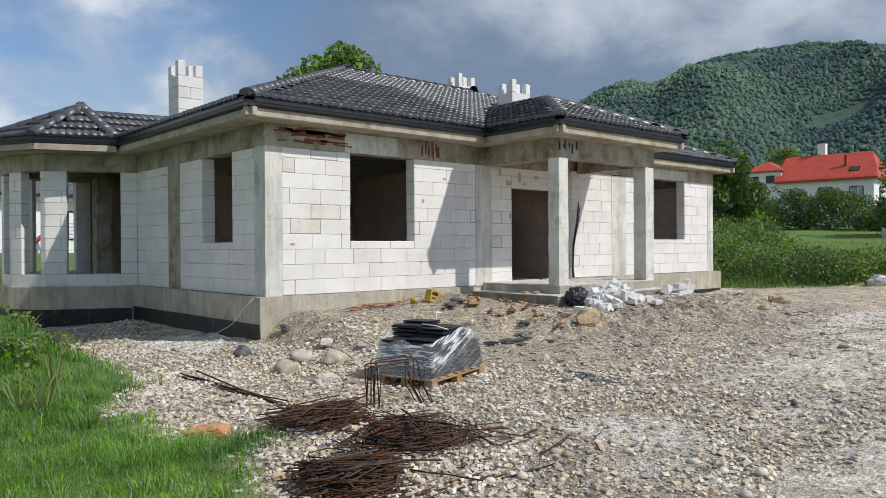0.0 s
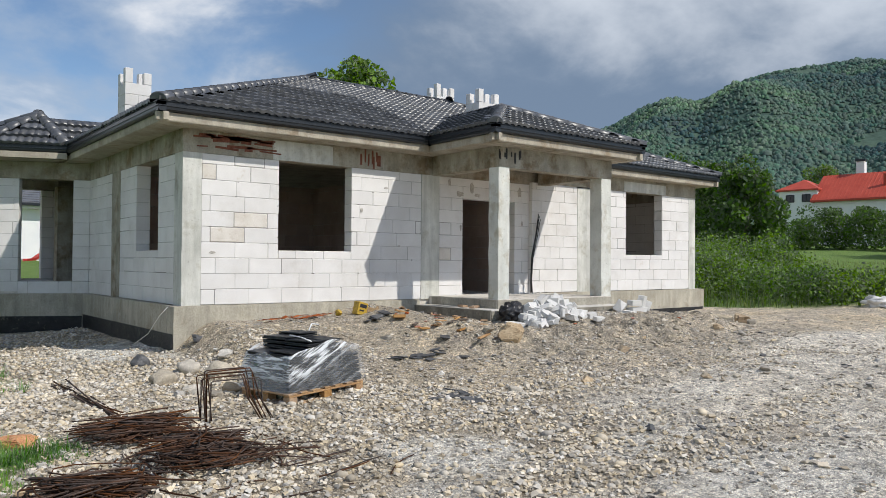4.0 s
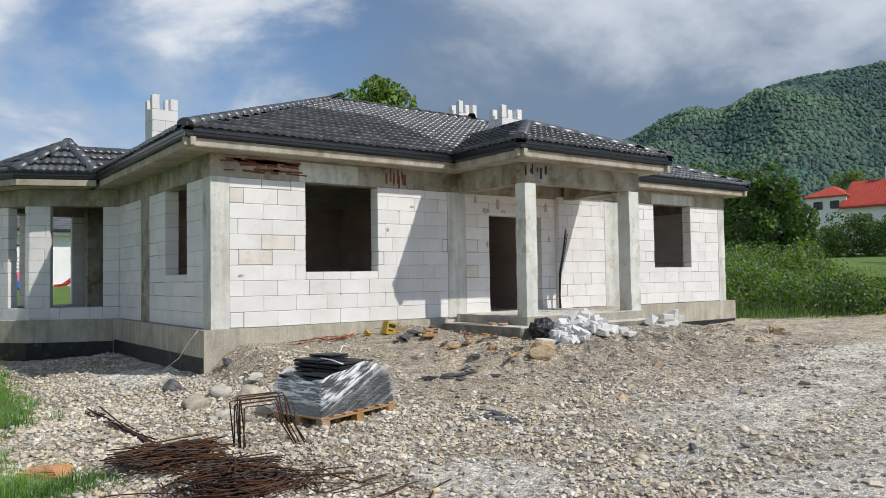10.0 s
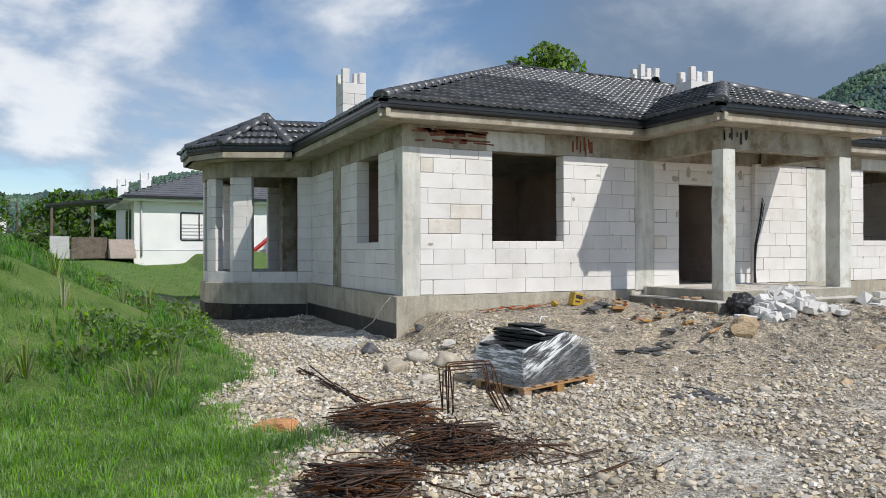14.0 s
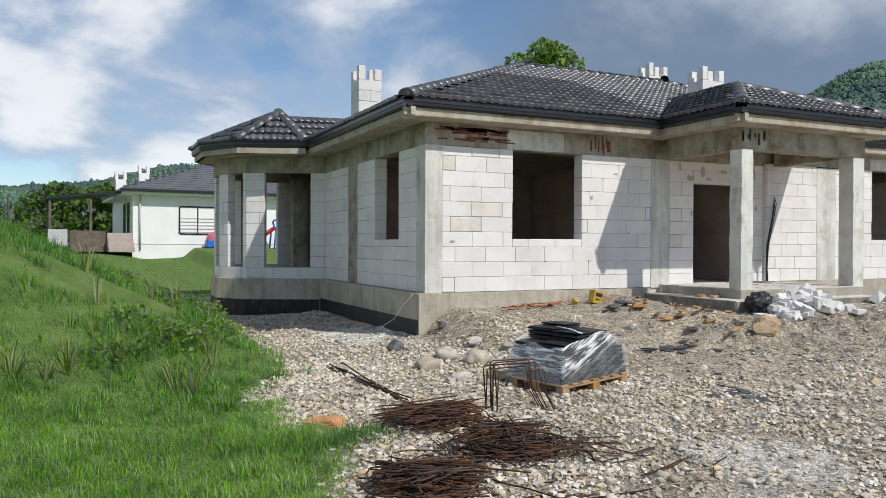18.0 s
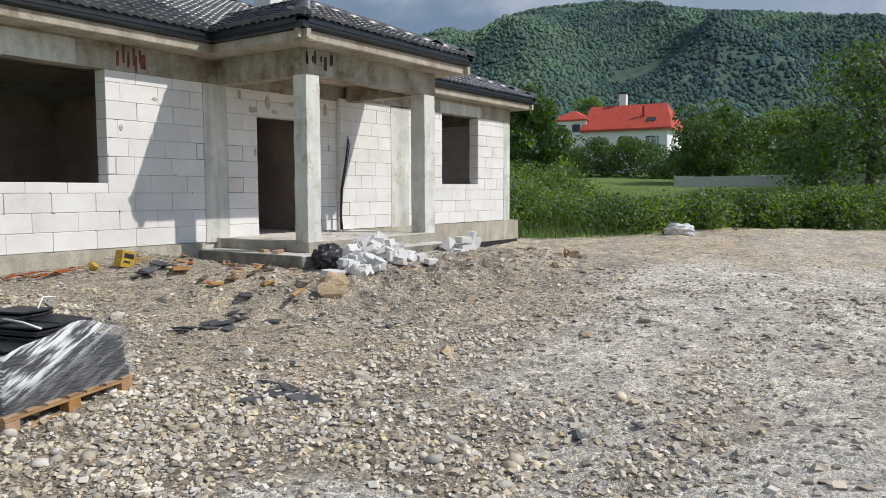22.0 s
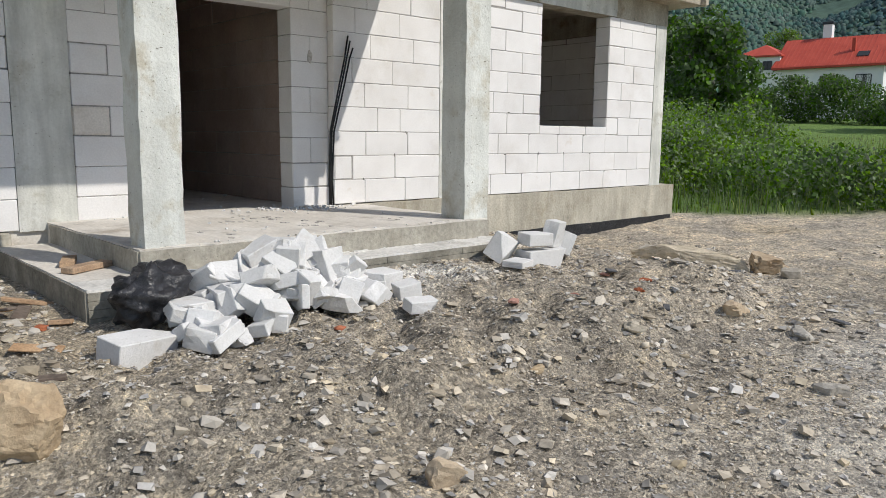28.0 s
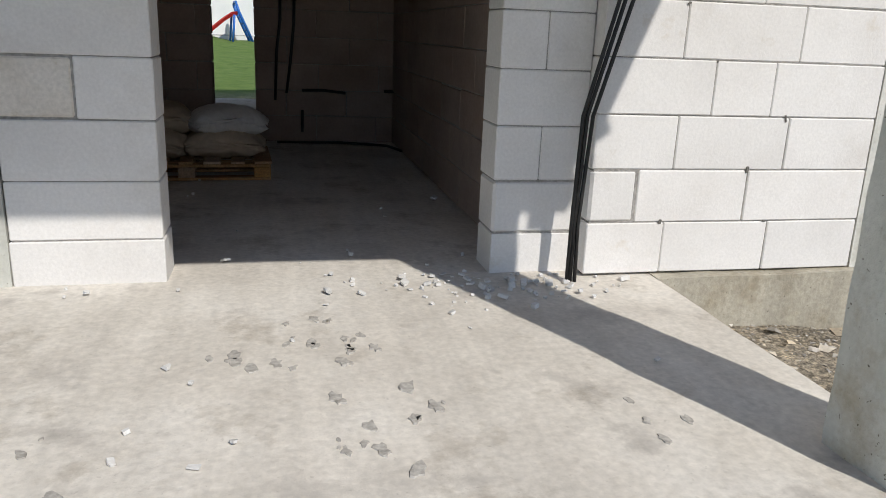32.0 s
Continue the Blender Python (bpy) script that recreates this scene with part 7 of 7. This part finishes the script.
lump("bin_bag", 10.82, 8.66, 0.21, M["bag"], "crumpled black plastic sack beside the porch column", "sack", 3, (1.1, 0.8, 0.85), 0.3, 0.12, 4, freq=3.0, angular=False)
lump("boulder", 9.88, 7.66, 0.20, M["sandstone"], "large ochre boulder on the spoil mound", "boulder", 5, (1.1, 0.8, 0.85), 0.3, 0.16, 4, "", 1.2)
for k, (x, y, s, mt) in enumerate(((9.65, 7.95, 0.13, "stone"), (9.55, 8.3, 0.11, "sandstone"), (9.5, 7.45, 0.08, "stone"), (11.2, 6.55, 0.14, "sandstone"), (8.9, 5.3, 0.13, "sandstone"), (7.7, 5.3, 0.13, "stone"), (11.05, 4.2, 0.12, "stone"), (10.2, 4.5, 0.09, "stone"), (10.1, 4.42, 0.08, "sandstone"),
                                   (10.45, 4.25, 0.08, "stone"), (9.7, 4.72, 0.09, "stone"), (12.8, 5.2, 0.09, "slate"), (4.87, 8.56, 0.24, "stone"), (5.35, 9.0, 0.22, "stone"), (5.55, 8.5, 0.22, "stone"), (5.1, 10.2, 0.2, "slate"), (4.95, 7.75, 0.17, "stone"), (5.05, 7.35, 0.15, "stone"), (4.75, 7.6, 0.12, "stone"), (5.3, 7.5, 0.16, "sandstone"),
                                   (6.0, 9.4, 0.17, "stone"), (5.75, 9.0, 0.14, "stone"), (6.2, 8.8, 0.16, "stone"), (6.5, 8.2, 0.14, "stone"), (6.1, 10.7, 0.17, "slate"), (2.75, 5.0, 0.08, "sandstone"), (0.72, 4.9, 0.2, "sandstone"), (0.25, 5.0, 0.15, "stone"), (1.25, 4.85, 0.1, "stone"), (7.0, 3.9, 0.11, "stone"), (7.6, 2.7, 0.06, "stone"), (7.45, 3.3, 0.09, "slate"),
                                   (16.2, 7.3, 0.16, "stone"), (14.3, 6.9, 0.15, "sandstone"), (14.3, 6.4, 0.13, "stone"), (13.5, 5.9, 0.12, "stone"), (17.2, 8.8, 0.2, "slate"), (16.7, 9.1, 0.22, "stone"), (12.4, 7.1, 0.07, "sandstone"), (12.3, 7.25, 0.08, "stone"), (13.2, 7.0, 0.09, "stone"), (6.85, 4.9, 0.09, "stone"), (8.6, 7.9, 0.09, "stone"), (8.4, 8.9, 0.12, "stone"), (7.7, 8.7, 0.13, "stone"), (7.3, 9.3, 0.12, "stone"))):
    lump("stone", x, y, s * (0.68 if s > 0.18 else 0.72), M[mt], {"stone": "weathered grey field stone lying on the gravel", "sandstone": "rounded ochre sandstone on the gravel", "slate": "dark angular stone on the gravel"}[mt], "stone", k + 10, (1.15, 0.85, 0.62 if s < 0.18 else 0.8), 0.34 if s < 0.18 or x > 7 else 0.26, 0.33, 3, "loose stones", 1.3, s < 0.18 or x > 7)
lump("boulder", 16.43, 7.66, 0.17, M["sandstone"], "orange-brown broken rock at the yard end", "boulder", 61, (1.1, 0.8, 0.85), 0.5, 0.2, 4, "", 2.0, True)
lump("boulder", 16.22, 8.28, 0.52, M["stone"], "long dark earth-covered rock at the yard end", "boulder", 15, (1.15, 0.32, 0.30), 0.3, 0.22, 4, "", 2.0, True)
lump("lime_spill", 23.6, 7.9, 0.27, M["aac_broken"], "small white spill of lime at the edge of the yard", "lime spill", 63, (1.4, 0.9, 0.65), 0.4, 0.25, 4, "", 2.0, False)
lump("clay_lump", 2.94, 6.5, 0.19, material("orange_clay", [(0.3, (0.50, 0.22, 0.10)), (0.7, (0.62, 0.33, 0.17))], 0.95, 12, 60, 0.6, 0.01), "orange crumbled clay brick in the grass", "clay lump", 64, (1.4, 1.0, 0.3), 0.35, 0.3, 4)


def plank(name, x, y, ang, l, w, h, mat, label, category, tilt=0.0, z=0.0):
    ob = add(name, box_mesh(name, l, w, h, M[mat], 0.004), None, pose(x, y, gz(x, y) + h / 2 + z, 0, tilt, ang))
    return tagged(ob, label, category)


plank("board", 9.5, 7.86, 25, 0.42, 0.05, 0.025, "timber", "short raw timber offcut on the clay mound", "board", -6, 0.02)
plank("board", 10.75, 9.55, 30, 0.35, 0.1, 0.04, "timber", "timber offcut on the side step", "board", 0, 1.07 - gz(10.75, 9.55))
plank("board", 10.72, 9.85, 70, 0.3, 0.09, 0.04, "timber", "timber offcut on the side step", "board", 0, 1.07 - gz(10.72, 9.85))
plank("board", 12.2, 8.62, 8, 0.5, 0.05, 0.02, "timber", "thin wood strip at the foot of the step", "board")
plank("board", 9.05, 9.5, 60, 0.3, 0.2, 0.05, "timber", "broken brown chipboard scrap on the soil", "board", 8, 0.0)
for k in range(26):
    r = random.Random(860 + k)
    x, y = r.uniform(8.9, 10.4), r.gauss(9.2, 0.45)
    l = r.uniform(0.06, 0.26) if k % 4 else 0.34
    ob = add("wood_scrap", box_mesh("wood_scrap", l, r.uniform(0.03, 0.09), r.uniform(0.012, 0.035), M["timber" if k % 3 else "brown_plank"], 0.004), None, pose(x, y, gz(x, y) + 0.02, r.uniform(-12, 12), r.uniform(-12, 12), r.uniform(0, 360)))
    tagged(ob, "splintered timber offcut on the spoil by the step", "wood scrap", "wood scraps by the step")
for k in range(16):
    r = random.Random(890 + k)
    x, y = (r.uniform(9.0, 10.3), r.gauss(9.3, 0.4)) if k < 9 else (r.uniform(11.5, 14.2), r.uniform(7.2, 8.3))
    lump("clay_shard", x, y, r.uniform(0.025, 0.06), M["clay_shard"], "small orange-red broken clay piece on the soil", "clay shard", 900 + k, (1.3, 0.9, 0.5), 0.35, 0.25, 2, "clay shards on the spoil")
for k in range(34):
    r = random.Random(500 + k)
    if k < 12:
        x, y = r.gauss(8.6, 0.42), r.gauss(8.05, 0.16)
    elif k < 18:
        x, y = r.gauss(7.0, 0.16), r.gauss(5.55, 0.1)
    elif k < 24:
        x, y = r.gauss(8.6, 0.25), r.gauss(9.7, 0.15)
    else:
        x, y = r.uniform(5.5, 16), r.uniform(3, 8)
    f = 0.5 if k >= 24 else 1.0
    ob = add("tile_fragment", box_mesh("tile_fragment", f * r.uniform(0.12, 0.3), f * r.uniform(0.08, 0.18), 0.016, M["slate"], 0.004), None, pose(x, y, gz(x, y) + 0.02, r.uniform(-14, 14), r.uniform(-12, 12), r.uniform(0, 360)))
    tagged(ob, "broken dark roof tile piece on the soil", "tile fragment", "broken roof tiles")

M["yellow"] = material("yellow_card", [(0.3, (0.42, 0.27, 0.03)), (0.7, (0.54, 0.36, 0.05))], 0.6, 5, 40, 0.1)
M["brown_card"] = material("brown_card", [(0.3, (0.28, 0.19, 0.10)), (0.7, (0.36, 0.26, 0.15))], 0.8, 5, 40, 0.1)
M["strap"] = material("orange_strap", [(0.3, (0.55, 0.14, 0.03)), (0.7, (0.65, 0.20, 0.05))], 0.7, 5, 40, 0.1)
can = empty("carton", pose(8.74, 10.25, gz(8.74, 10.25) - 0.01, 0, 14, 8), "yellow and brown carton lying by the wall", "carton")
add("body", box_mesh("body", 0.21, 0.14, 0.22, M["yellow"], 0.008), can, pose(0, 0, 0.11))
add("label_panel", box_mesh("label_panel", 0.15, 0.004, 0.06, M["bag"], 0.001), can, pose(0.0, -0.0725, 0.155), "black label panel")
add("label_panel", box_mesh("label_panel", 0.10, 0.004, 0.025, M["bag"], 0.001), can, pose(-0.02, -0.0725, 0.075), "black label panel")
add("flap", box_mesh("flap", 0.19, 0.15, 0.17, M["brown_card"], 0.008), can, pose(0.205, 0.02, 0.088))
add("open_flap", box_mesh("open_flap", 0.13, 0.006, 0.16, M["brown_card"], 0.002), can, pose(0.33, -0.05, 0.14, 0, 48, 10))
lump("bucket_lid", 8.35, 10.25, 0.07, M["yellow"], "crushed yellow wrapper by the wall", "wrapper", 71, (1.2, 1, 0.8), 0.3, 0.1)
def band(pts, w, mat, label):
    """A flat woven band lying crumpled along pts."""
    bm = bmesh.new()
    rows = []
    for k, p in enumerate(pts):
        q = Vector(pts[min(k + 1, len(pts) - 1)]) - Vector(pts[max(k - 1, 0)])
        n = Vector((-q.y, q.x, 0)).normalized() * w / 2
        curl = 0.025 * math.sin(k * 1.9)
        rows.append([bm.verts.new(Vector(p) - n + Vector((0, 0, max(0, curl)))), bm.verts.new(Vector(p) + Vector((0, 0, 0.006))), bm.verts.new(Vector(p) + n + Vector((0, 0, max(0, -curl))))])
    for r0, r1 in zip(rows, rows[1:]):
        for k in range(2):
            bm.faces.new((r0[k], r0[k + 1], r1[k + 1], r1[k]))
    bmesh.ops.solidify(bm, geom=bm.faces[:], thickness=0.004)
    return tagged(part("strap", bm, mat, None, "", True), label, "strap", "orange straps by the wall")


for k0, y0, n, w in ((7.0, 10.45, 16, 0.06), (7.25, 10.55, 10, 0.07), (7.6, 10.38, 11, 0.05)):
    way = [(k0 + 0.085 * k, y0 + 0.07 * math.sin(k * 0.9 + k0 * 3)) for k in range(n)]
    band([(x, y, gz(x, y) + 0.025 + 0.02 * abs(math.sin(x * 9))) for x, y in way], w, M["strap"], "crumpled orange lashing strap lying along the wall")

# ---- mortar smears round the door ----
M["nick"] = material("shadowed_mortar_gap", [(0.3, (0.10, 0.095, 0.085)), (0.7, (0.20, 0.19, 0.175))], 0.95, 20, 60, 0.4, 0.004)
M["smear"] = material("grey_mortar_smear", [(0.3, (0.40, 0.375, 0.34)), (0.7, (0.56, 0.53, 0.49))], 0.95, 9, 60, 0.5, 0.006)


def smear(x, z, w, h, seed, y=None):
    r = random.Random(seed)
    n = 18
    k = [1 + 0.5 * noise.noise(Vector((math.cos(6.283 * i / n) * 1.6 + seed, math.sin(6.283 * i / n) * 1.6, 0))) for i in range(n)]
    ring = [(w * k[i] * math.cos(6.283 * i / n), h * k[i] * math.sin(6.283 * i / n)) for i in range(n)]
    vs = [(a, 0, c) for a, c in ring] + [(a * 0.9, -0.006, c * 0.9) for a, c in ring]
    fs = [(i, (i + 1) % n, n + (i + 1) % n, n + i) for i in range(n)] + [tuple(range(n, 2 * n))]
    ob = add("mortar_smear", mesh_of("mortar_smear", vs, fs, M["smear"]), front)
    ob.matrix_basis = front.matrix_basis.inverted() @ pose(x, (YA if y is None else y) - 0.0045, z)


# dark plates on the face, the shade of open joints in their colour
chip_rng = random.Random(63)
for wall, face, pts in ((front, YA, [(6.55, 1.42), (7.13, 1.68), (7.74, 1.68), (8.33, 1.68), (8.33, 1.93), (8.94, 1.42), (9.29, 1.68), (9.54, 1.93), (9.79, 2.19), (7.48, 2.19), (6.46, 2.44), (7.05, 2.70), (9.2, 2.70), (9.3, 2.95), (6.86, 2.95), (10.15, 2.44), (6.9, 3.2), (9.6, 3.2), (7.66, 2.3), (7.66, 2.83), (9.15, 2.45), (10.5, 1.93)]),
                        (right, YC, [(14.12, 1.49), (14.68, 1.49), (14.54, 1.745), (14.72, 2.0), (16.35, 1.745), (16.66, 1.49), (16.96, 1.745), (17.24, 1.49), (17.37, 2.0), (17.51, 1.745), (17.93, 2.0), (18.1, 1.745), (18.44, 1.49), (16.78, 2.0), (16.35, 2.26), (14.29, 2.26), (14.12, 2.51)])):
    for x, z in pts:
        w, h = chip_rng.uniform(0.012, 0.045), chip_rng.uniform(0.006, 0.016)
        if chip_rng.random() < 0.4:
            w, h = h, w
        ob = add("nick", box_mesh("nick", w, 0.006, h, M["nick"], 0.002), wall)
        ob.matrix_basis = wall.matrix_basis.inverted() @ pose(x + chip_rng.uniform(-0.03, 0.03), face - 0.0035, z + chip_rng.uniform(-0.01, 0.01), 0, chip_rng.uniform(-25, 25), 0)
M["blot"] = material("dark_cement_blot", [(0.3, (0.36, 0.34, 0.31)), (0.7, (0.52, 0.495, 0.46))], 0.95, 25, 60, 0.3, 0.004)
for x, y, spread, n in ((12.42, 10.29, 0.10, 9), (12.57, 10.40, 0.08, 6), (12.47, 9.73, 0.09, 8), (12.66, 9.9, 0.07, 5), (12.09, 10.26, 0.06, 5), (12.44, 10.62, 0.06, 4), (13.3, 9.7, 0.12, 4), (11.6, 9.6, 0.15, 4)):
    r = random.Random(int(x * 100))
    for k in range(n):
        m = 12
        s = r.uniform(0.008, 0.035)
        e = [s * (1 + 0.6 * noise.noise(Vector((math.cos(6.283 * i / m) * 2 + k, math.sin(6.283 * i / m) * 2, x)))) for i in range(m)]
        ring = [(e[i] * math.cos(6.283 * i / m) * 0.8, e[i] * math.sin(6.283 * i / m) * 1.4) for i in range(m)]
        vs = [(a, b, -0.008) for a, b in ring] + [(a * 0.8, b * 0.8, 0.0045) for a, b in ring]
        add("cement_blot", mesh_of("cement_blot", vs, [(i, (i + 1) % m, m + (i + 1) % m, m + i) for i in range(m)] + [tuple(range(m, 2 * m))], M["blot"]), porch, pose(r.gauss(x, spread), r.gauss(y, spread), FLOOR, 0, 0, r.uniform(-30, 30)), "dark dried cement blot")
for k, (x, z, w, h) in enumerate(((11.72, 3.30, 0.10, 0.055), (12.05, 3.44, 0.05, 0.12), (11.45, 3.52, 0.03, 0.09), (12.2, 3.30, 0.07, 0.04), (13.05, 3.34, 0.08, 0.07), (13.42, 3.42, 0.05, 0.10), (13.5, 2.75, 0.03, 0.06), (11.75, 2.6, 0.025, 0.07), (12.6, 3.46, 0.09, 0.04), (6.5, 2.02, 0.05, 0.02), (9.35, 2.85, 0.03, 0.04), (10.2, 2.2, 0.03, 0.02), (9.9, 3.3, 0.05, 0.02))):
    smear(x, z, w, h, k * 3 + 1)

# ---- cables at the door ----
for k, (dx, top) in enumerate(((-0.025, 2.98), (-0.012, 2.93), (0.006, 2.86))):
    pts = [(13.635 + dx, 10.99 - 0.01 * k, FLOOR + 0.01), (13.64 + dx, 11.0, 1.5), (13.66 + dx * 1.5, 10.99, 2.0), (13.79 + dx * 2, 10.98, 2.5), (13.88 + dx * 2, 11.02, 2.75), (13.93 + dx * 2, 11.03, top)]
    tagged(tube("conduit", pts, 0.0095, M["rubber"], None, 7), "black corrugated conduit rising up the porch wall", "conduit", "porch conduits")
tagged(tube("wire", [(5.80, 11.2, 1.15), (5.72, 11.35, 1.0), (5.66, 11.7, 0.7), (5.6, 12.3, 0.47)], 0.004, M["render_white"], None, 5), "thin white cable hanging off the plinth", "cable")
tagged(tube("wire", [(5.5, 16.2, 0.5), (5.3, 15.4, 0.46), (5.25, 14.7, 0.45)], 0.005, M["render_white"], None, 5), "thin white cable lying at the plinth", "cable")

# ---- inside the hall ----
pallet_thing(pose(11.05, 13.5, FLOOR, 0, 0, 3), "dark timber pallet on the hall floor")
M["sack"] = material("paper_sack", [(0.3, (0.38, 0.30, 0.22)), (0.7, (0.52, 0.43, 0.33))], 0.9, 4, 30, 0.1, 0.004, fine_amt=0.1)
M["sack_white"] = material("white_sack", [(0.3, (0.58, 0.56, 0.54)), (0.7, (0.70, 0.68, 0.66))], 0.8, 4, 30, 0.1, 0.004, fine_amt=0.1)
for k, (x, y, z, mt) in enumerate(((11.38, 13.85, 0.25, "sack"), (11.90, 13.85, 0.25, "sack"), (11.40, 13.92, 0.42, "sack"), (11.92, 13.9, 0.41, "sack_white"))):
    bm = bmesh.new()
    bmesh.ops.create_cube(bm, size=1)
    bmesh.ops.subdivide_edges(bm, edges=bm.edges[:], cuts=9, use_grid_fill=True)
    for v in bm.verts:
        q = v.co
        puff = 1 - max(abs(q.x) * 2, abs(q.y) * 2) ** 3 * 0.75
        v.co = Vector((q.x * (0.6 - 0.08 * (q.y * 2) ** 2), q.y * (0.42 - 0.06 * (q.x * 2) ** 2), q.z * 0.23 * puff - 0.03 * (q.x * 2) ** 2)) + noise.noise_vector(q * 4 + Vector((k, 0, 0))) * 0.03
    me = bpy.data.meshes.new("cement_sack")
    bm.to_mesh(me)
    bm.free()
    me.polygons.foreach_set("use_smooth", [True] * len(me.polygons))
    me.materials.append(M[mt])
    tagged(add("cement_sack", me, None, pose(x, y, FLOOR + z, 0, 0, 10 * k - 12)), "dusty brown paper cement sack on the pallet" if mt == "sack" else "white plastic sack on the pallet", "sack", "cement sacks")
for pts in ([(12.36, 15.6, 3.1), (12.35, 15.6, 2.4), (12.31, 15.6, 2.1), (12.29, 15.6, 1.64)], [(12.5, 15.6, 3.1), (12.48, 15.6, 2.38), (12.44, 15.6, 2.0), (12.40, 15.6, 1.71)], [(12.55, 15.6, 1.74), (12.75, 15.6, 1.745), (12.98, 15.6, 1.72)], [(13.37, 15.6, 1.747), (13.5, 15.6, 1.745), (13.64, 15.6, 1.71)], [(12.55, 15.6, 1.545), (12.55, 15.6, 1.33)],
            [(13.64, 14.07, 1.665), (13.64, 13.75, 1.675), (13.64, 13.45, 1.655)], [(13.64, 13.02, 1.68), (13.64, 12.8, 1.67), (13.64, 12.64, 1.625)], [(13.64, 13.02, 2.77), (13.63, 12.85, 2.68), (13.62, 12.64, 2.51), (13.62, 12.54, 2.2), (13.63, 12.5, 1.9)], [(13.64, 12.89, 2.78), (13.63, 12.8, 2.66), (13.64, 12.62, 2.63)]):
    tagged(tube("cable_chase", pts, 0.016, M["rubber"], None, 5), "black cable chased into the block wall", "cable", "hall cables")
for y, z in ((12.515, 2.44), (12.44, 1.845), (12.46, 1.5)):
    tagged(add("socket_box", box_mesh("socket_box", 0.012, 0.055, 0.07, M["rubber"], 0.004), None, pose(13.655, y, z)), "small black socket box let into the block partition", "socket box", "socket boxes in the hall")
tagged(tube("floor_cable", [(12.3, 15.5, FLOOR + 0.015), (12.9, 15.5, FLOOR + 0.015), (13.36, 15.3, FLOOR + 0.015), (13.56, 14.6, FLOOR + 0.015), (13.62, 13.6, FLOOR + 0.015), (13.63, 12.6, FLOOR + 0.015)], 0.014, M["rubber"], None, 5), "black cable lying along the hall floor", "cable")
for k in range(190):
    r = random.Random(900 + k)
    if k < 140:
        x, y = r.gauss(13.3, 0.32), r.gauss(11.0, 0.16)
    else:
        x, y = r.uniform(11.2, 13.9), r.uniform(9.6, 13.6)
    if k < 140 and ((x > 13.25 and y > 11.14) or x > 13.98 or (x > 13.7 and y > 11.03)):
        continue
    s = r.uniform(0.01, 0.045) if k % 9 else 0.06
    ob = add("block_chip", SHARDS[k % 20], None, Matrix.Translation((x, y, FLOOR + s * 0.25)) @ pose(0, 0, 0, r.uniform(-20, 20), r.uniform(-20, 20), r.uniform(0, 360)) @ Matrix.Diagonal((s * 3, s * 3, s * 3, 1)))
    tagged(ob, "small white block chip on the concrete floor", "block chip", "chips at the doorway")

for k in range(46):
    r = random.Random(1300 + k)
    x, y, z = r.uniform(11.1, 13.9), 9.17 + abs(r.gauss(0, 0.05)), FLOOR
    if k % 3 == 0:
        y, z = 9.12 - abs(r.gauss(0, 0.08)), 1.065
    if 11.0 < x < 11.3 or (x > 13.85 and z == FLOOR):
        continue
    s = r.uniform(0.008, 0.03)
    ob = add("block_chip", SHARDS[k % 20], None, Matrix.Translation((x, y, z + s * 0.25)) @ pose(0, 0, 0, r.uniform(-20, 20), r.uniform(-20, 20), r.uniform(0, 360)) @ Matrix.Diagonal((s * 3, s * 3, s * 3, 1)))
    tagged(ob, "pale crumb of concrete on the porch edge", "block chip", "crumbs on the porch edge")

# ---- stains and broken clay under the eaves ----
rr = random.Random(41)
for k in range(26):
    x, z = rr.uniform(6.2, 7.5), rr.choice((3.93, 3.90, 3.86, 3.78, 3.74))
    l = rr.uniform(0.12, 0.5)
    add("clay_patch", box_mesh("clay_patch", l, 0.01, rr.uniform(0.02, 0.05), M["clay"], 0.003), beam, pose(x, YA - 0.016, z, 0, rr.uniform(-4, 4), 0))
for k in range(9):
    x = rr.uniform(9.2, 10.2)
    add("clay_patch", box_mesh("clay_patch", rr.uniform(0.02, 0.05), 0.01, rr.uniform(0.12, 0.26), M["clay"], 0.003), beam, pose(x, YA - 0.016, 3.82 + rr.uniform(-0.08, 0.06)))
for k in range(9):
    x = rr.uniform(11.0, 11.6)
    add("clay_patch", box_mesh("clay_patch", rr.uniform(0.02, 0.045), 0.01, rr.uniform(0.08, 0.22), M["bitumen"], 0.003), beam, pose(x, 9.186, 3.86 + rr.uniform(-0.06, 0.06)))
